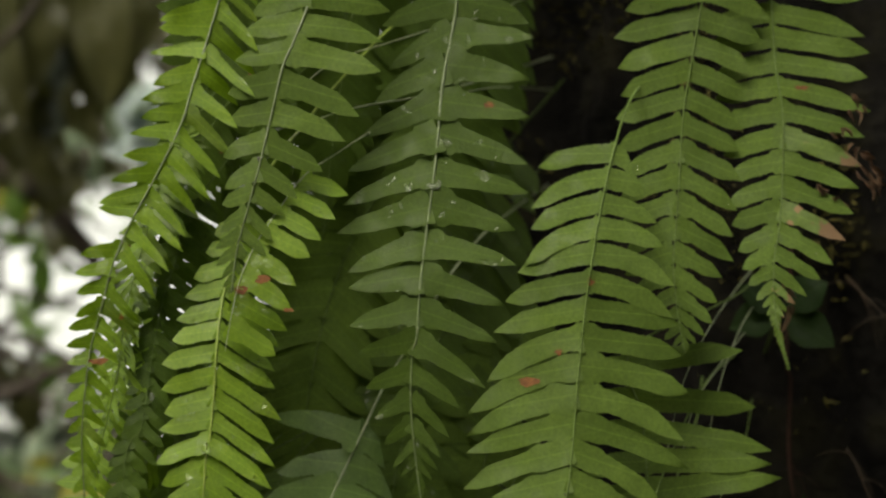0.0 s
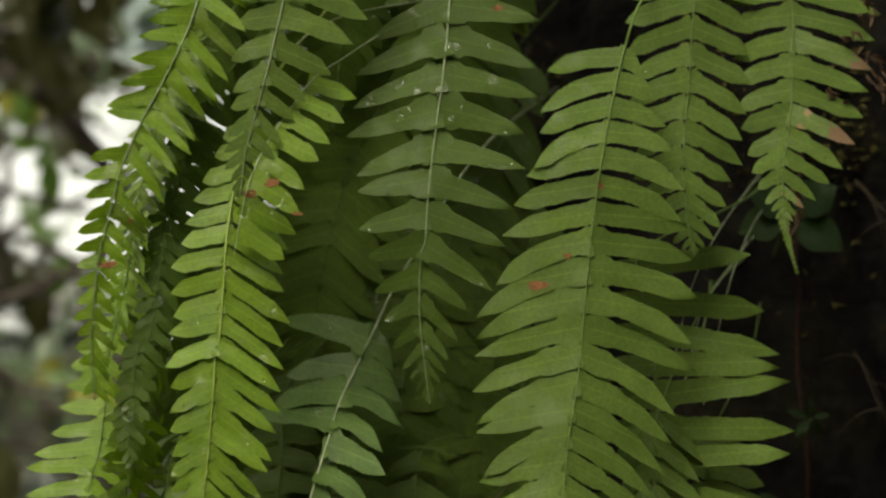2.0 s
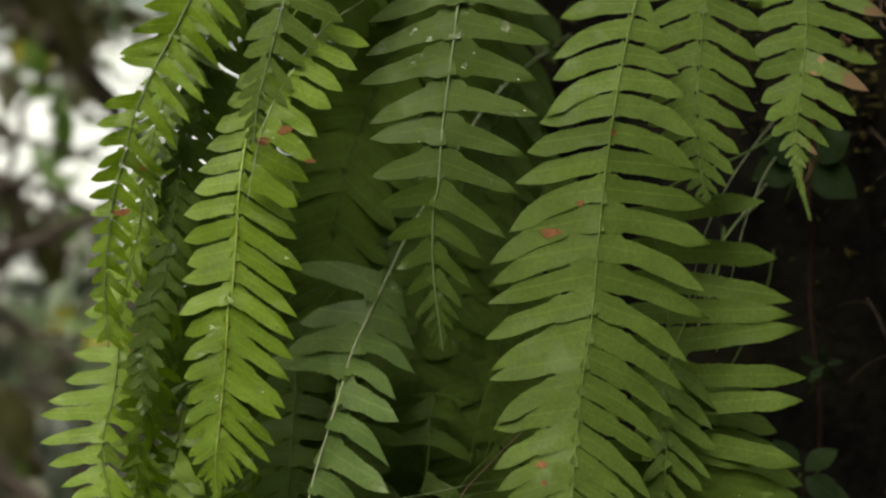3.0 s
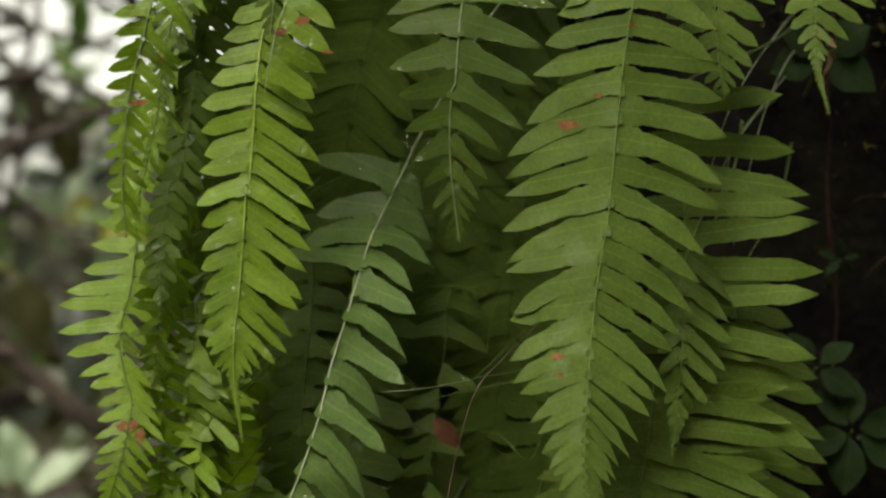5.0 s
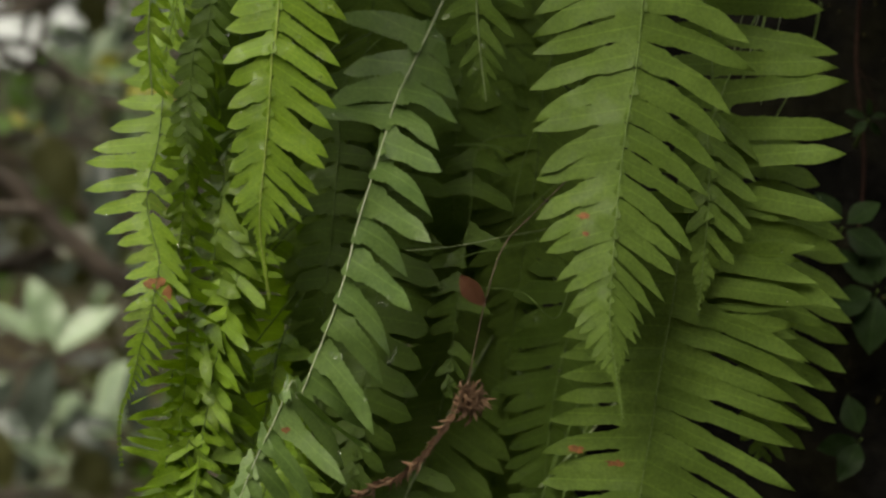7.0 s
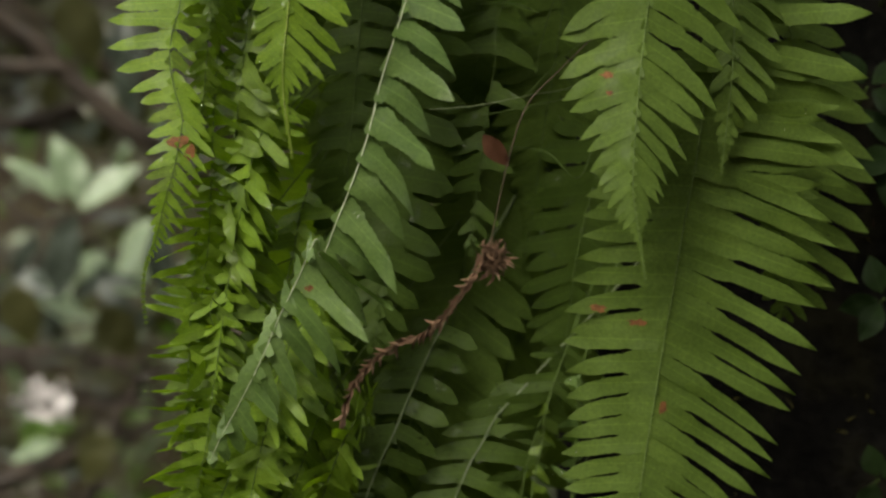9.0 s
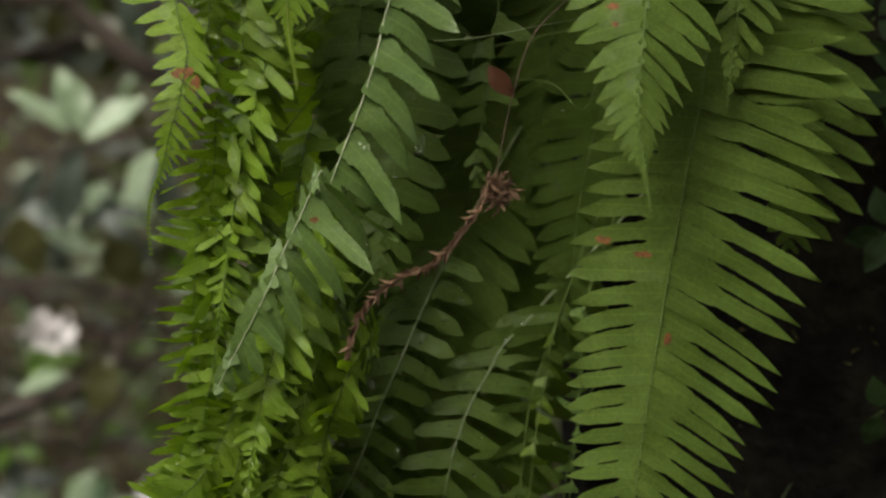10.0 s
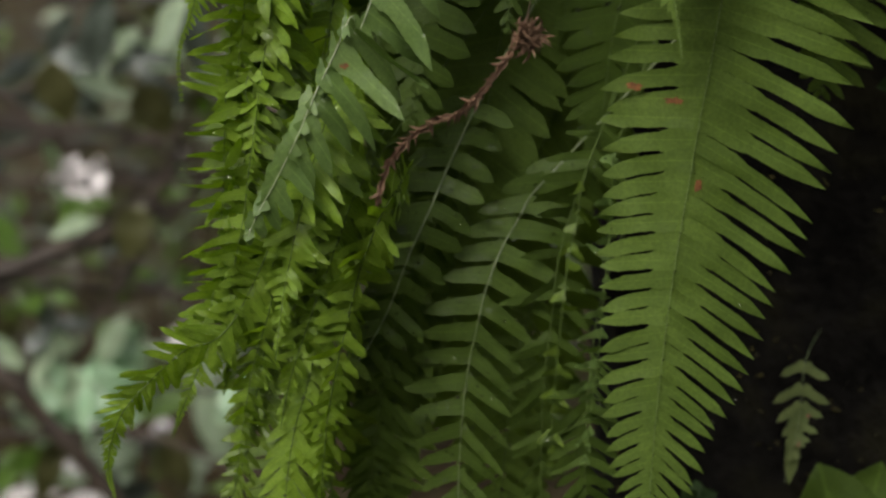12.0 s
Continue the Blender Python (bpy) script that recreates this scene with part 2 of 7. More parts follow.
def build_trunk():
    bm = bmesh.new()
    around, up = 110, 330
    rings = []
    for j in range(up + 1):
        z = -0.15 + 6.6 * j / up
        ring = []
        for i in range(around):
            a = 2 * math.pi * i / around
            r = trunk_radius(max(z, 0), a)
            ring.append(bm.verts.new(TRUNK + Vector((r * math.cos(a) - 0.02 * z, r * math.sin(a), z))))
        rings.append(ring)
    for p, q in zip(rings, rings[1:]):
        for i in range(around):
            k = (i + 1) % around
            bm.faces.new((p[i], p[k], q[k], q[i]))
    bm.faces.new(rings[-1])
    tree = empty("tree", TRUNK)
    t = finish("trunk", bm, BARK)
    t.parent = tree
    t.location = -TRUNK
    rnd = random.Random(5)
    verts, faces = [], []
    for k in range(9000):
        z = rnd.uniform(1.0, 2.5) if k < 3000 else rnd.uniform(1.95, 2.4)
        a = rnd.uniform(math.pi, (2 if k < 3000 else 1.6) * math.pi)
        if noise.noise(Vector((math.cos(a) * 2.4, math.sin(a) * 2.4, z * 7))) < 0.05:
            continue
        r = trunk_radius(z, a) - 0.002
        out = Vector((math.cos(a), math.sin(a), 0))
        q = Vector((r * out.x - 0.02 * z, r * out.y, z))
        d = (out + Vector((rnd.gauss(0, 0.6), rnd.gauss(0, 0.6), rnd.gauss(-0.2, 0.6)))).normalized() * rnd.uniform(0.005, 0.014)
        s = d.cross(Vector((rnd.gauss(0, 1), rnd.gauss(0, 1), rnd.gauss(0, 1)))).normalized() * 0.0014
        i = len(verts)
        verts += [q + s, q - s, q + d]
        faces.append((i, i + 1, i + 2))
    me = bpy.data.meshes.new("moss")
    me.from_pydata(verts, [], faces)
    me.materials.append(MOSS)
    moss = tagged(new("moss", me), "short dark olive moss tufts", kind="stuff")
    moss.parent = tree
    wood, tips = [], []
    for k in range(7):
        a = 2.4 * k + 0.5
        z = 3.9 + 0.36 * k
        reach = 2.3 - 0.16 * k
        root = Vector((-0.02 * z, 0, z))
        d = Vector((math.cos(a), math.sin(a), 0))
        line, _ = spline([root, root + d * reach * 0.35 + Vector((0, 0, 0.35)), root + d * reach * 0.7 + Vector((0.1, 0.1, 0.8)), root + d * reach + Vector((0, 0, 1.0))], 24)
        bm = bmesh.new()
        tube(bm, line, lambda s: 0.085 * (1 - s) + 0.014, 9, 0.3, k)
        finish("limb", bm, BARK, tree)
        tips += line[9:]
    verts, faces = [], []
    for k in range(5200):
        c = rnd.choice(tips) + Vector((rnd.gauss(0, 0.28), rnd.gauss(0, 0.28), rnd.gauss(0.05, 0.22)))
        if noise.noise(c * 1.7) < -0.12:
            continue
        d = Vector((rnd.gauss(0, 1), rnd.gauss(0, 1), rnd.gauss(-0.5, 0.6))).normalized() * rnd.uniform(0.08, 0.15)
        s = d.cross(Vector((rnd.gauss(0, 1), rnd.gauss(0, 1), rnd.gauss(0, 1)))).normalized() * 0.022
        n = d.cross(s).normalized() * 0.007
        i = len(verts)
        verts += [c, c + d * 0.4 + s + n, c + d * 0.45, c + d * 0.4 - s + n, c + d]
        faces += [(i, i + 1, i + 2), (i, i + 2, i + 3), (i + 1, i + 4, i + 2), (i + 2, i + 4, i + 3)]
    me = bpy.data.meshes.new("crown")
    me.from_pydata(verts, [], faces)
    me.materials.append(CROWN)
    crown = tagged(new("crown", me), "loose crown of dark green leaves", kind="stuff")
    crown.parent = tree
    return tagged(tree, "mossy tree trunk in shade-darkened colours, overgrown with ferns", "tree")


ground = build_ground()
tree = build_trunk()


# ---- fern fronds ----
def leaflet_mesh(name, bend, side, seed, curl, fuse, lance=0.0):
    """One leaflet 1 long and 1 wide: fused base, then parallel sides (or, by lance, sides that close evenly) and a drawn-out tip that curves along the frond."""
    rnd = random.Random(seed)
    sag, cup, wave = rnd.uniform(-0.03, 0.07) + curl * rnd.uniform(-0.6, 1.0), rnd.uniform(-0.01, 0.04), rnd.uniform(0.003, 0.010) + 0.03 * curl
    n, cols = 25, (-1.0, -0.5, 0.0, 0.5, 1.0)
    turn = rnd.uniform(0.64, 0.76)
    bm = bmesh.new()
    rows = []
    for i in range(n + 1):
        x = i / n
        s = min(1, max(0, (x - fuse) / 0.06))
        w = 0.445 + 0.13 * (1 - s * s * (3 - 2 * s))
        w *= (1 if x < turn else 1 - ((x - turn) / (1 - turn)) ** 1.45) * (1 - 0.06 * x) * (1 - lance) + (1 - x ** 1.35) * lance
        w = max(w, 0.004)
        mid = bend * x ** 2.2
        row = []
        for c in cols:
            tooth = 1 + ((0.045 + 0.16 * curl) * (i % 2) - 0.02 + 0.03 * math.sin(i * 0.7 + seed + c) + rnd.uniform(-0.03, 0.03)) * (abs(c) == 1.0)
            y = mid + c * w * tooth
            z = side * (-sag * x * x + cup * abs(c) * w * 0.5 + wave * math.sin(x * 9 + c * 1.7 + seed) * abs(c))
            row.append(bm.verts.new((x, y, z)))
        rows.append(row)
    for a, b in zip(rows, rows[1:]):
        for k in range(4):
            bm.faces.new((a[k], b[k], b[k + 1], a[k + 1]))
    me = bpy.data.meshes.new(name)
    bm.to_mesh(me)
    bm.free()
    for p in me.polygons:
        p.use_smooth = True
    return me


LEAFLETS = {}


def drop_mesh():
    """A bead of water, slightly drawn out downwards."""
    m, nt, p = material("water")
    p.inputs["Roughness"].default_value = 0.02
    p.inputs["IOR"].default_value = 1.33
    p.inputs["Transmission Weight"].default_value = 1.0
    bm = bmesh.new()
    bmesh.ops.create_icosphere(bm, subdivisions=2, radius=0.0011)
    for v in bm.verts:
        if v.co.z > 0:
            v.co.z *= 1.4
    me = bpy.data.meshes.new("water_drop")
    bm.to_mesh(me)
    bm.free()
    me.materials.append(m)
    for f in me.polygons:
        f.use_smooth = True
    return me


DROP = drop_mesh()


def leaflet(mat_key, mat, side, rnd, bend, curl, fuse, lance=0.0):
    v = rnd.randrange(9)
    key = (mat_key, side, v, bend, curl, fuse, lance)
    if key not in LEAFLETS:
        me = leaflet_mesh("pinna", bend * (0.4 + 0.3 * (v % 4)), side, 11 * v + side + 3, curl, fuse + (0.04 * (v % 3) if fuse else 0.0), lance)
        me.materials.append(mat)
        LEAFLETS[key] = me
    return LEAFLETS[key]


RIBS = {"mid": STEM_MID, "pale": STEM_PALE, "green": STEM, "dark": STEM_SHADE}

LABELS = ["green pinnate fern frond hanging down, glossy wet leaflets",
          "fern frond in green darkened for shade, hanging among other fronds",
          "bright yellow-green fern frond lit through by the sky",
          "grey-green wet fern frond showing its shining underside",
          "mid green wet fern frond with curled leaflets"]


def frond(path, half, first=2, ang=(80, 60), seed=0, tail=0.1, mat=0, twist=0.0, spot=0.0, brown=0.0, pale=0, prof=None, pitch=0.245, bend=0.35, wild=1.0, slim=1.0, curl=0.0, open_base=0, left=1.0, right_side=1.0, gap=0.0, rib="", fuse=0.04, fuse_low=None, pitch_low=None):
    """A hanging frond: a tapering midrib along the path, bare at first, with a row of leaflets on either side."""
    rnd = random.Random(seed)
    line, length = spline(path, 240)
    prof = prof or ((0, 0.62), (0.14, 0.92), (0.35, 1.0), (0.62, 0.86), (0.82, 0.55), (0.93, 0.26), (1, 0.13))
    whole, part_way = [Vector(p) for p in path], first - int(first)
    mark = whole[int(first)].lerp(whole[min(int(first) + 1, len(path) - 1)], part_way)
    bare = min(range(241), key=lambda q: (line[q] - mark).length) / 240
    tail *= 1 - bare
    thing = empty("fern_frond", line[0])
    tagged(thing, LABELS[mat], "fern frond", "fronds of the hanging fern")
    bm = bmesh.new()
    base = line[0]
    tube(bm, [p - base + Vector((0, -0.0005 * min(1, 8 * q / 240), 0)) for q, p in enumerate(line)], lambda s: (0.0009 if pale or rib == "dark" else 0.0012) * (1 - 0.67 * s))
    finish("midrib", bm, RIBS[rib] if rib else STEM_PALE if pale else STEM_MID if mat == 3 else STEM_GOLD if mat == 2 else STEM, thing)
    s = bare
    end = 1 - tail
    xs, ys = zip(*prof)
    k = 0
    while s < 1.0:
        if s < end:
            w = float(np.interp((s - bare) / (end - bare), xs, ys))
        else:
            w = ys[-1] * (1 - (s - end) / tail) * 0.9 + 0.012
        u = min(1, (s - bare) / (end - bare))
        reach = half * w
        low = min(1, max(0, (u - 0.35) / 0.25))
        step = max(reach * (pitch + ((pitch_low or pitch) - pitch) * low), half * 0.045)
        i = min(int(s * 240), 239)
        at = line[i].lerp(line[i + 1], s * 240 - i)
        t = (line[min(i + 3, 240)] - line[max(i - 3, 0)]).normalized()
        face = Vector((0, -1, 0))
        face = (face - t * face.dot(t)).normalized()
        face = Matrix.Rotation(radians(twist), 3, t) @ face
        right = t.cross(face).normalized()
        for side in (-1, 1):
            if rnd.random() < gap:
                continue
            a = radians(ang[0] + (ang[1] - ang[0]) * u ** 1.3 + rnd.uniform(-4, 4) * wild)
            a += radians(open_base) * (1 - u) ** 8 * (side * right.x > 0)
            lean = radians(rnd.uniform(-4, 4) * wild)
            d = (right * side * math.sin(a) + t * math.cos(a))
            d = (d * math.cos(lean) + face * math.sin(lean)).normalized()
            d = (d + Vector((0, 0, -0.03))).normalized()
            along = (t - d * t.dot(d)).normalized()
            roll = radians(rnd.uniform(-4.5, 4.5) * wild)
            along = (Matrix.Rotation(roll, 3, d) @ along).normalized()
            up = d.cross(along)
            ln = reach * (left if side * right.x < 0 else right_side) * rnd.uniform(0.92 - 0.05 * wild, 1.07) / max(math.sin(a), 0.6)
            wd = slim * step * rnd.uniform(0.90, 1.10) * (1.02 if u < 1 else 1.5)
            r = rnd.random()
            if r < brown and side * right.x > 0:
                key, m = "b", LEAF_BROWN
            elif r > 1 - spot:
                key, m = "s", LEAF_SPOT
            else:
                key, m = mat, LEAF[mat]
            ob = new("pinna", leaflet(key, m, 1 if up.dot(face) > 0 else -1, rnd, bend, curl, fuse_low if fuse_low and low > 0.5 else fuse))
            ob.parent = thing
            p = at + t * rnd.uniform(-0.1, 0.1) * step - base
            up = up * ln
            ob.matrix_basis = Matrix(((d.x * ln, along.x * wd, up.x, p.x), (d.y * ln, along.y * wd, up.y, p.y), (d.z * ln, along.z * wd, up.z, p.z), (0, 0, 0, 1)))
            if ln > 0.012 and at.y < 1.69 and rnd.random() < 0.12:
                bead = new("water_drop", DROP)
                bead.parent = ob
                bead.matrix_parent_inverse = ob.matrix_basis.inverted()
                q = p + d * ln * rnd.uniform(0.55, 0.98) + along * wd * 0.3
                bead.matrix_basis = Matrix.Translation(q) @ Matrix.Scale(rnd.uniform(0.3, 1.0), 4)
            k += 1
        s += step / length
    return thing


def hanging_frond(path, rows, seed=0, mat=0, rib="", thick=1.0, wild=0.8, lance=0.0, bend=0.3, curl=0.0, fold=(0, 0), roll=0, slim=0.98, gap=0.0, spot=0.0, brown=0.0, fuse=(0.08, 0.2), beads=0, label=""):
    """A hanging frond in full view. Rows run down the midrib: share of its length, length of the left and right leaflets,
    degrees by which they droop below the level, and their spacing. fold: degrees by which the two sides lean back; roll: turn of the leaflets about their own length."""
    rnd = random.Random(100 + seed)
    wet = random.Random(seed)
    line, length = spline(path, 240)
    us, lefts, rights, drop_l, drop_r, steps = zip(*rows)
    base = line[0]
    thing = tagged(empty("fern_frond", base), label or LABELS[mat], "fern frond", "fronds of the hanging fern")
    bm = bmesh.new()
    tube(bm, [p - base + Vector((0, -0.0012 * min(1, 8 * q / 240), 0)) for q, p in enumerate(line)], lambda s: (0.0009 if rib in ("pale", "dark") else 0.0014) * thick * (1 - 0.72 * s))
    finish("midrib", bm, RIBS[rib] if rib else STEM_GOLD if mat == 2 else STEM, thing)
    s = us[0]
    while s < 1.0:
        step = float(np.interp(s, us, steps))
        i = min(int(s * 240), 239)
        at = line[i].lerp(line[i + 1], s * 240 - i)
        t = (line[min(i + 3, 240)] - line[max(i - 3, 0)]).normalized()
        for side, reaches, drops, back in ((-1, lefts, drop_l, fold[0]), (1, rights, drop_r, fold[1])):
            reach = float(np.interp(s, us, reaches))
            if reach < 0.001 or rnd.random() < gap:
                continue
            down = radians(float(np.interp(s, us, drops)) + rnd.uniform(-2.5, 2.5) * wild)
            away = radians(back + rnd.uniform(-4, 4) * wild)
            d = Vector((side * math.cos(down), math.cos(down) * math.sin(away), -math.sin(down))).normalized()
            along = (t - d * t.dot(d)).normalized()
            along = (Matrix.Rotation(radians(side * roll + rnd.uniform(-4.5, 4.5) * wild), 3, d) @ along).normalized()
            up = d.cross(along)
            ln = reach * rnd.uniform(0.96 - 0.03 * wild, 1.04) / max(math.cos(down), 0.7)
            wd = slim * step * rnd.uniform(0.94, 1.06) * max(0.72, math.cos(down))
            r = rnd.random()
            if r < brown and side > 0:
                key, m = "b", LEAF_BROWN
            elif r > 1 - spot:
                key, m = "s", LEAF_SPOT
            else:
                key, m = mat, LEAF[mat]
            ob = new("pinna", leaflet(key, m, 1 if up.y < 0 else -1, rnd, bend, curl, max(0, round((fuse[0] + (fuse[1] - fuse[0]) * (s - us[0]) / (1 - us[0])) * 20) / 20), lance))
            ob.parent = thing
            p = at + t * rnd.uniform(-0.03, 0.03) * step * wild - d * 0.0012 - base
            up = up * ln
            ob.matrix_basis = Matrix(((d.x * ln, along.x * wd, up.x, p.x), (d.y * ln, along.y * wd, up.y, p.y), (d.z * ln, along.z * wd, up.z, p.z), (0, 0, 0, 1)))
            for k in range(beads):
                bead = new("water_drop", DROP)
                bead.parent = ob
                bead.matrix_parent_inverse = ob.matrix_basis.inverted()
                q = p + d * ln * wet.uniform(0.2, 0.95) + along * wd * wet.uniform(-0.3, 0.35) + Vector((0, -0.0006, 0))
                bead.matrix_basis = Matrix.Translation(q) @ Matrix.Diagonal((wet.uniform(0.6, 1.7), 0.5, wet.uniform(0.5, 1.0), 1))
            if ln > 0.012 and rnd.random() < (0.20 if mat else 0.12):
                bead = new("water_drop", DROP)
                bead.parent = ob
                bead.matrix_parent_inverse = ob.matrix_basis.inverted()
                q = p + d * ln * rnd.uniform(0.55, 0.98) + along * wd * 0.3
                bead.matrix_basis = Matrix.Translation(q) @ Matrix.Scale(rnd.uniform(0.3, 1.0), 4)
        s += step / length
    return thing


# upper frond over the trunk with browned tips
upper_frond = hanging_frond([(0.319, 1.950, 2.377), (0.300, 1.740, 2.250), (0.284, 1.660, 2.157), (0.283, 1.652, 2.120), (0.283, 1.645, 2.079), (0.286, 1.637, 2.040), (0.284, 1.630, 1.996), (0.279, 1.623, 1.953), (0.273, 1.615, 1.923), (0.272, 1.607, 1.886), (0.279, 1.600, 1.847)],
              [(0.537, 0.0476, 0.0692, 8, 8, 0.0203), (0.646, 0.051, 0.0714, 8, 8, 0.02), (0.746, 0.0469, 0.0628, 10, 14, 0.0193), (0.808, 0.0407, 0.0519, 12, 20, 0.0183), (0.842, 0.033, 0.0429, 14, 26, 0.0165), (0.875, 0.0255, 0.0337, 18, 30, 0.014), (0.9, 0.0188, 0.0229, 25, 36, 0.0106), (0.921, 0.0098, 0.011, 40, 45, 0.0065), (0.942, 0.0053, 0.0053, 50, 50, 0.0045), (1.0, 0.0016, 0.0016, 60, 60, 0.0036)],
              seed=1, mat=0, brown=0.3, slim=0.92, fuse=(-0.3, 0.6), label='green fern frond with dry brown tips over the dark trunk')
# frond beside it
hanging_frond([(0.299, 1.950, 2.377), (0.262, 1.720, 2.240), (0.235, 1.640, 2.151), (0.227, 1.636, 2.116), (0.220, 1.632, 2.081), (0.212, 1.629, 2.038), (0.208, 1.625, 1.995), (0.204, 1.621, 1.953), (0.201, 1.618, 1.924), (0.203, 1.614, 1.887), (0.207, 1.610, 1.860)],
              [(0.571, 0.0638, 0.0511, 10, 14, 0.0213), (0.65, 0.0631, 0.0471, 12, 18, 0.021), (0.708, 0.0526, 0.0442, 14, 22, 0.0205), (0.8, 0.0446, 0.0438, 15, 25, 0.0194), (0.863, 0.041, 0.0443, 15, 26, 0.0185), (0.908, 0.0334, 0.0359, 18, 28, 0.0155), (0.942, 0.0244, 0.0309, 24, 32, 0.013), (0.967, 0.0154, 0.0154, 35, 40, 0.0089), (0.988, 0.0057, 0.0057, 45, 50, 0.0049), (1.0, 0.0024, 0.0024, 50, 50, 0.0036)],
              seed=2, mat=0, slim=0.91, fuse=(-0.3, 0.5), label='green fern frond with narrow slits between its leaflets')
# broad frond in front of the trunk
hanging_frond([(0.274, 1.950, 2.150), (0.205, 1.720, 2.085), (0.173, 1.610, 2.046), (0.158, 1.595, 2.006), (0.146, 1.579, 1.959), (0.139, 1.568, 1.925), (0.132, 1.565, 1.881), (0.126, 1.561, 1.830), (0.120, 1.554, 1.774), (0.113, 1.546, 1.735), (0.108, 1.538, 1.697), (0.104, 1.526, 1.659), (0.101, 1.515, 1.622), (0.101, 1.508, 1.596), (0.105, 1.504, 1.570), (0.109, 1.500, 1.542)],
              [(0.471, 0.0565, 0.0162, -2, 5, 0.0206), (0.521, 0.0558, 0.0438, 8, 5, 0.0203), (0.558, 0.056, 0.0592, 8, 5, 0.0201), (0.6, 0.0628, 0.0699, 10, 5, 0.02), (0.633, 0.0766, 0.0774, 10, 6, 0.0199), (0.667, 0.0803, 0.0826, 11, 8, 0.0199), (0.688, 0.0762, 0.0836, 11, 12, 0.0198), (0.733, 0.0735, 0.0735, 10, 22, 0.0193), (0.771, 0.0677, 0.0677, 9, 28, 0.0181), (0.8, 0.0636, 0.0598, 9, 30, 0.0173), (0.846, 0.0533, 0.0495, 12, 34, 0.0145), (0.887, 0.0348, 0.0325, 22, 42, 0.011), (0.929, 0.0203, 0.0173, 36, 50, 0.0075), (0.946, 0.0128, 0.0113, 45, 55, 0.0056), (0.963, 0.0049, 0.0049, 55, 60, 0.0041), (1.0, 0.0011, 0.0011, 60, 60, 0.0034)],
              seed=3, mat=0, slim=0.93, bend=0.8, fold=(6, 10), fuse=(-0.25, 0.8), label='broad green fern frond with rust spots and a long tip')
# central frond with a pale midrib
hanging_frond([(0.152, 1.950, 2.376), (0.080, 1.720, 2.250), (0.052, 1.640, 2.151), (0.045, 1.629, 2.106), (0.036, 1.618, 2.057), (0.032, 1.607, 2.013), (0.028, 1.599, 1.978), (0.024, 1.595, 1.949), (0.019, 1.590, 1.908), (0.016, 1.586, 1.868), (0.013, 1.588, 1.858), (0.012, 1.592, 1.822), (0.015, 1.596, 1.787), (0.019, 1.600, 1.756)],
              [(0.5, 0.0633, 0.059, 14, 8, 0.0278), (0.575, 0.0519, 0.0622, 20, 8, 0.0274), (0.621, 0.0555, 0.0723, 20, 8, 0.0279), (0.667, 0.07, 0.0724, 18, 10, 0.0277), (0.7, 0.0711, 0.0735, 16, 10, 0.0275), (0.738, 0.0674, 0.0674, 14, 12, 0.0265), (0.779, 0.0607, 0.0639, 12, 16, 0.0247), (0.838, 0.0523, 0.0563, 8, 22, 0.023), (0.871, 0.0443, 0.0467, 10, 28, 0.0214), (0.892, 0.0356, 0.0396, 16, 34, 0.019), (0.917, 0.0269, 0.0301, 25, 42, 0.0166), (0.946, 0.0198, 0.0218, 40, 50, 0.0127), (0.971, 0.0111, 0.0119, 50, 58, 0.0079), (1.0, 0.002, 0.002, 60, 60, 0.0036)],
              seed=4, mat=1, rib='mid', thick=1.1, wild=2.2, lance=0.6, bend=0.2, gap=0.02, fuse=(0.15, 0.15), label='deep green fern frond with a pale midrib and pointed leaflets')
# bright leaflets on an arching stalk
hanging_frond([(0.139, 1.950, 2.125), (0.074, 1.720, 2.076), (0.027, 1.640, 2.046), (-0.014, 1.620, 2.023), (-0.042, 1.600, 2.001), (-0.062, 1.580, 1.983), (-0.080, 1.560, 1.954), (-0.094, 1.554, 1.931), (-0.104, 1.548, 1.907), (-0.110, 1.552, 1.884), (-0.115, 1.556, 1.857)],
              [(0.771, 0.0, 0.0366, 20, 12, 0.0175), (0.833, 0.0, 0.0329, 20, 26, 0.0172), (0.879, 0.0, 0.0335, 20, 30, 0.0179), (0.917, 0.0, 0.0373, 20, 32, 0.0179), (0.95, 0.0, 0.0404, 20, 28, 0.0179), (1.0, 0.0, 0.0233, 30, 34, 0.0171)],
              seed=5, mat=2, rib='pale', spot=0.1, bend=0.25, label='bright leaflets on one side of a thin arching stalk')
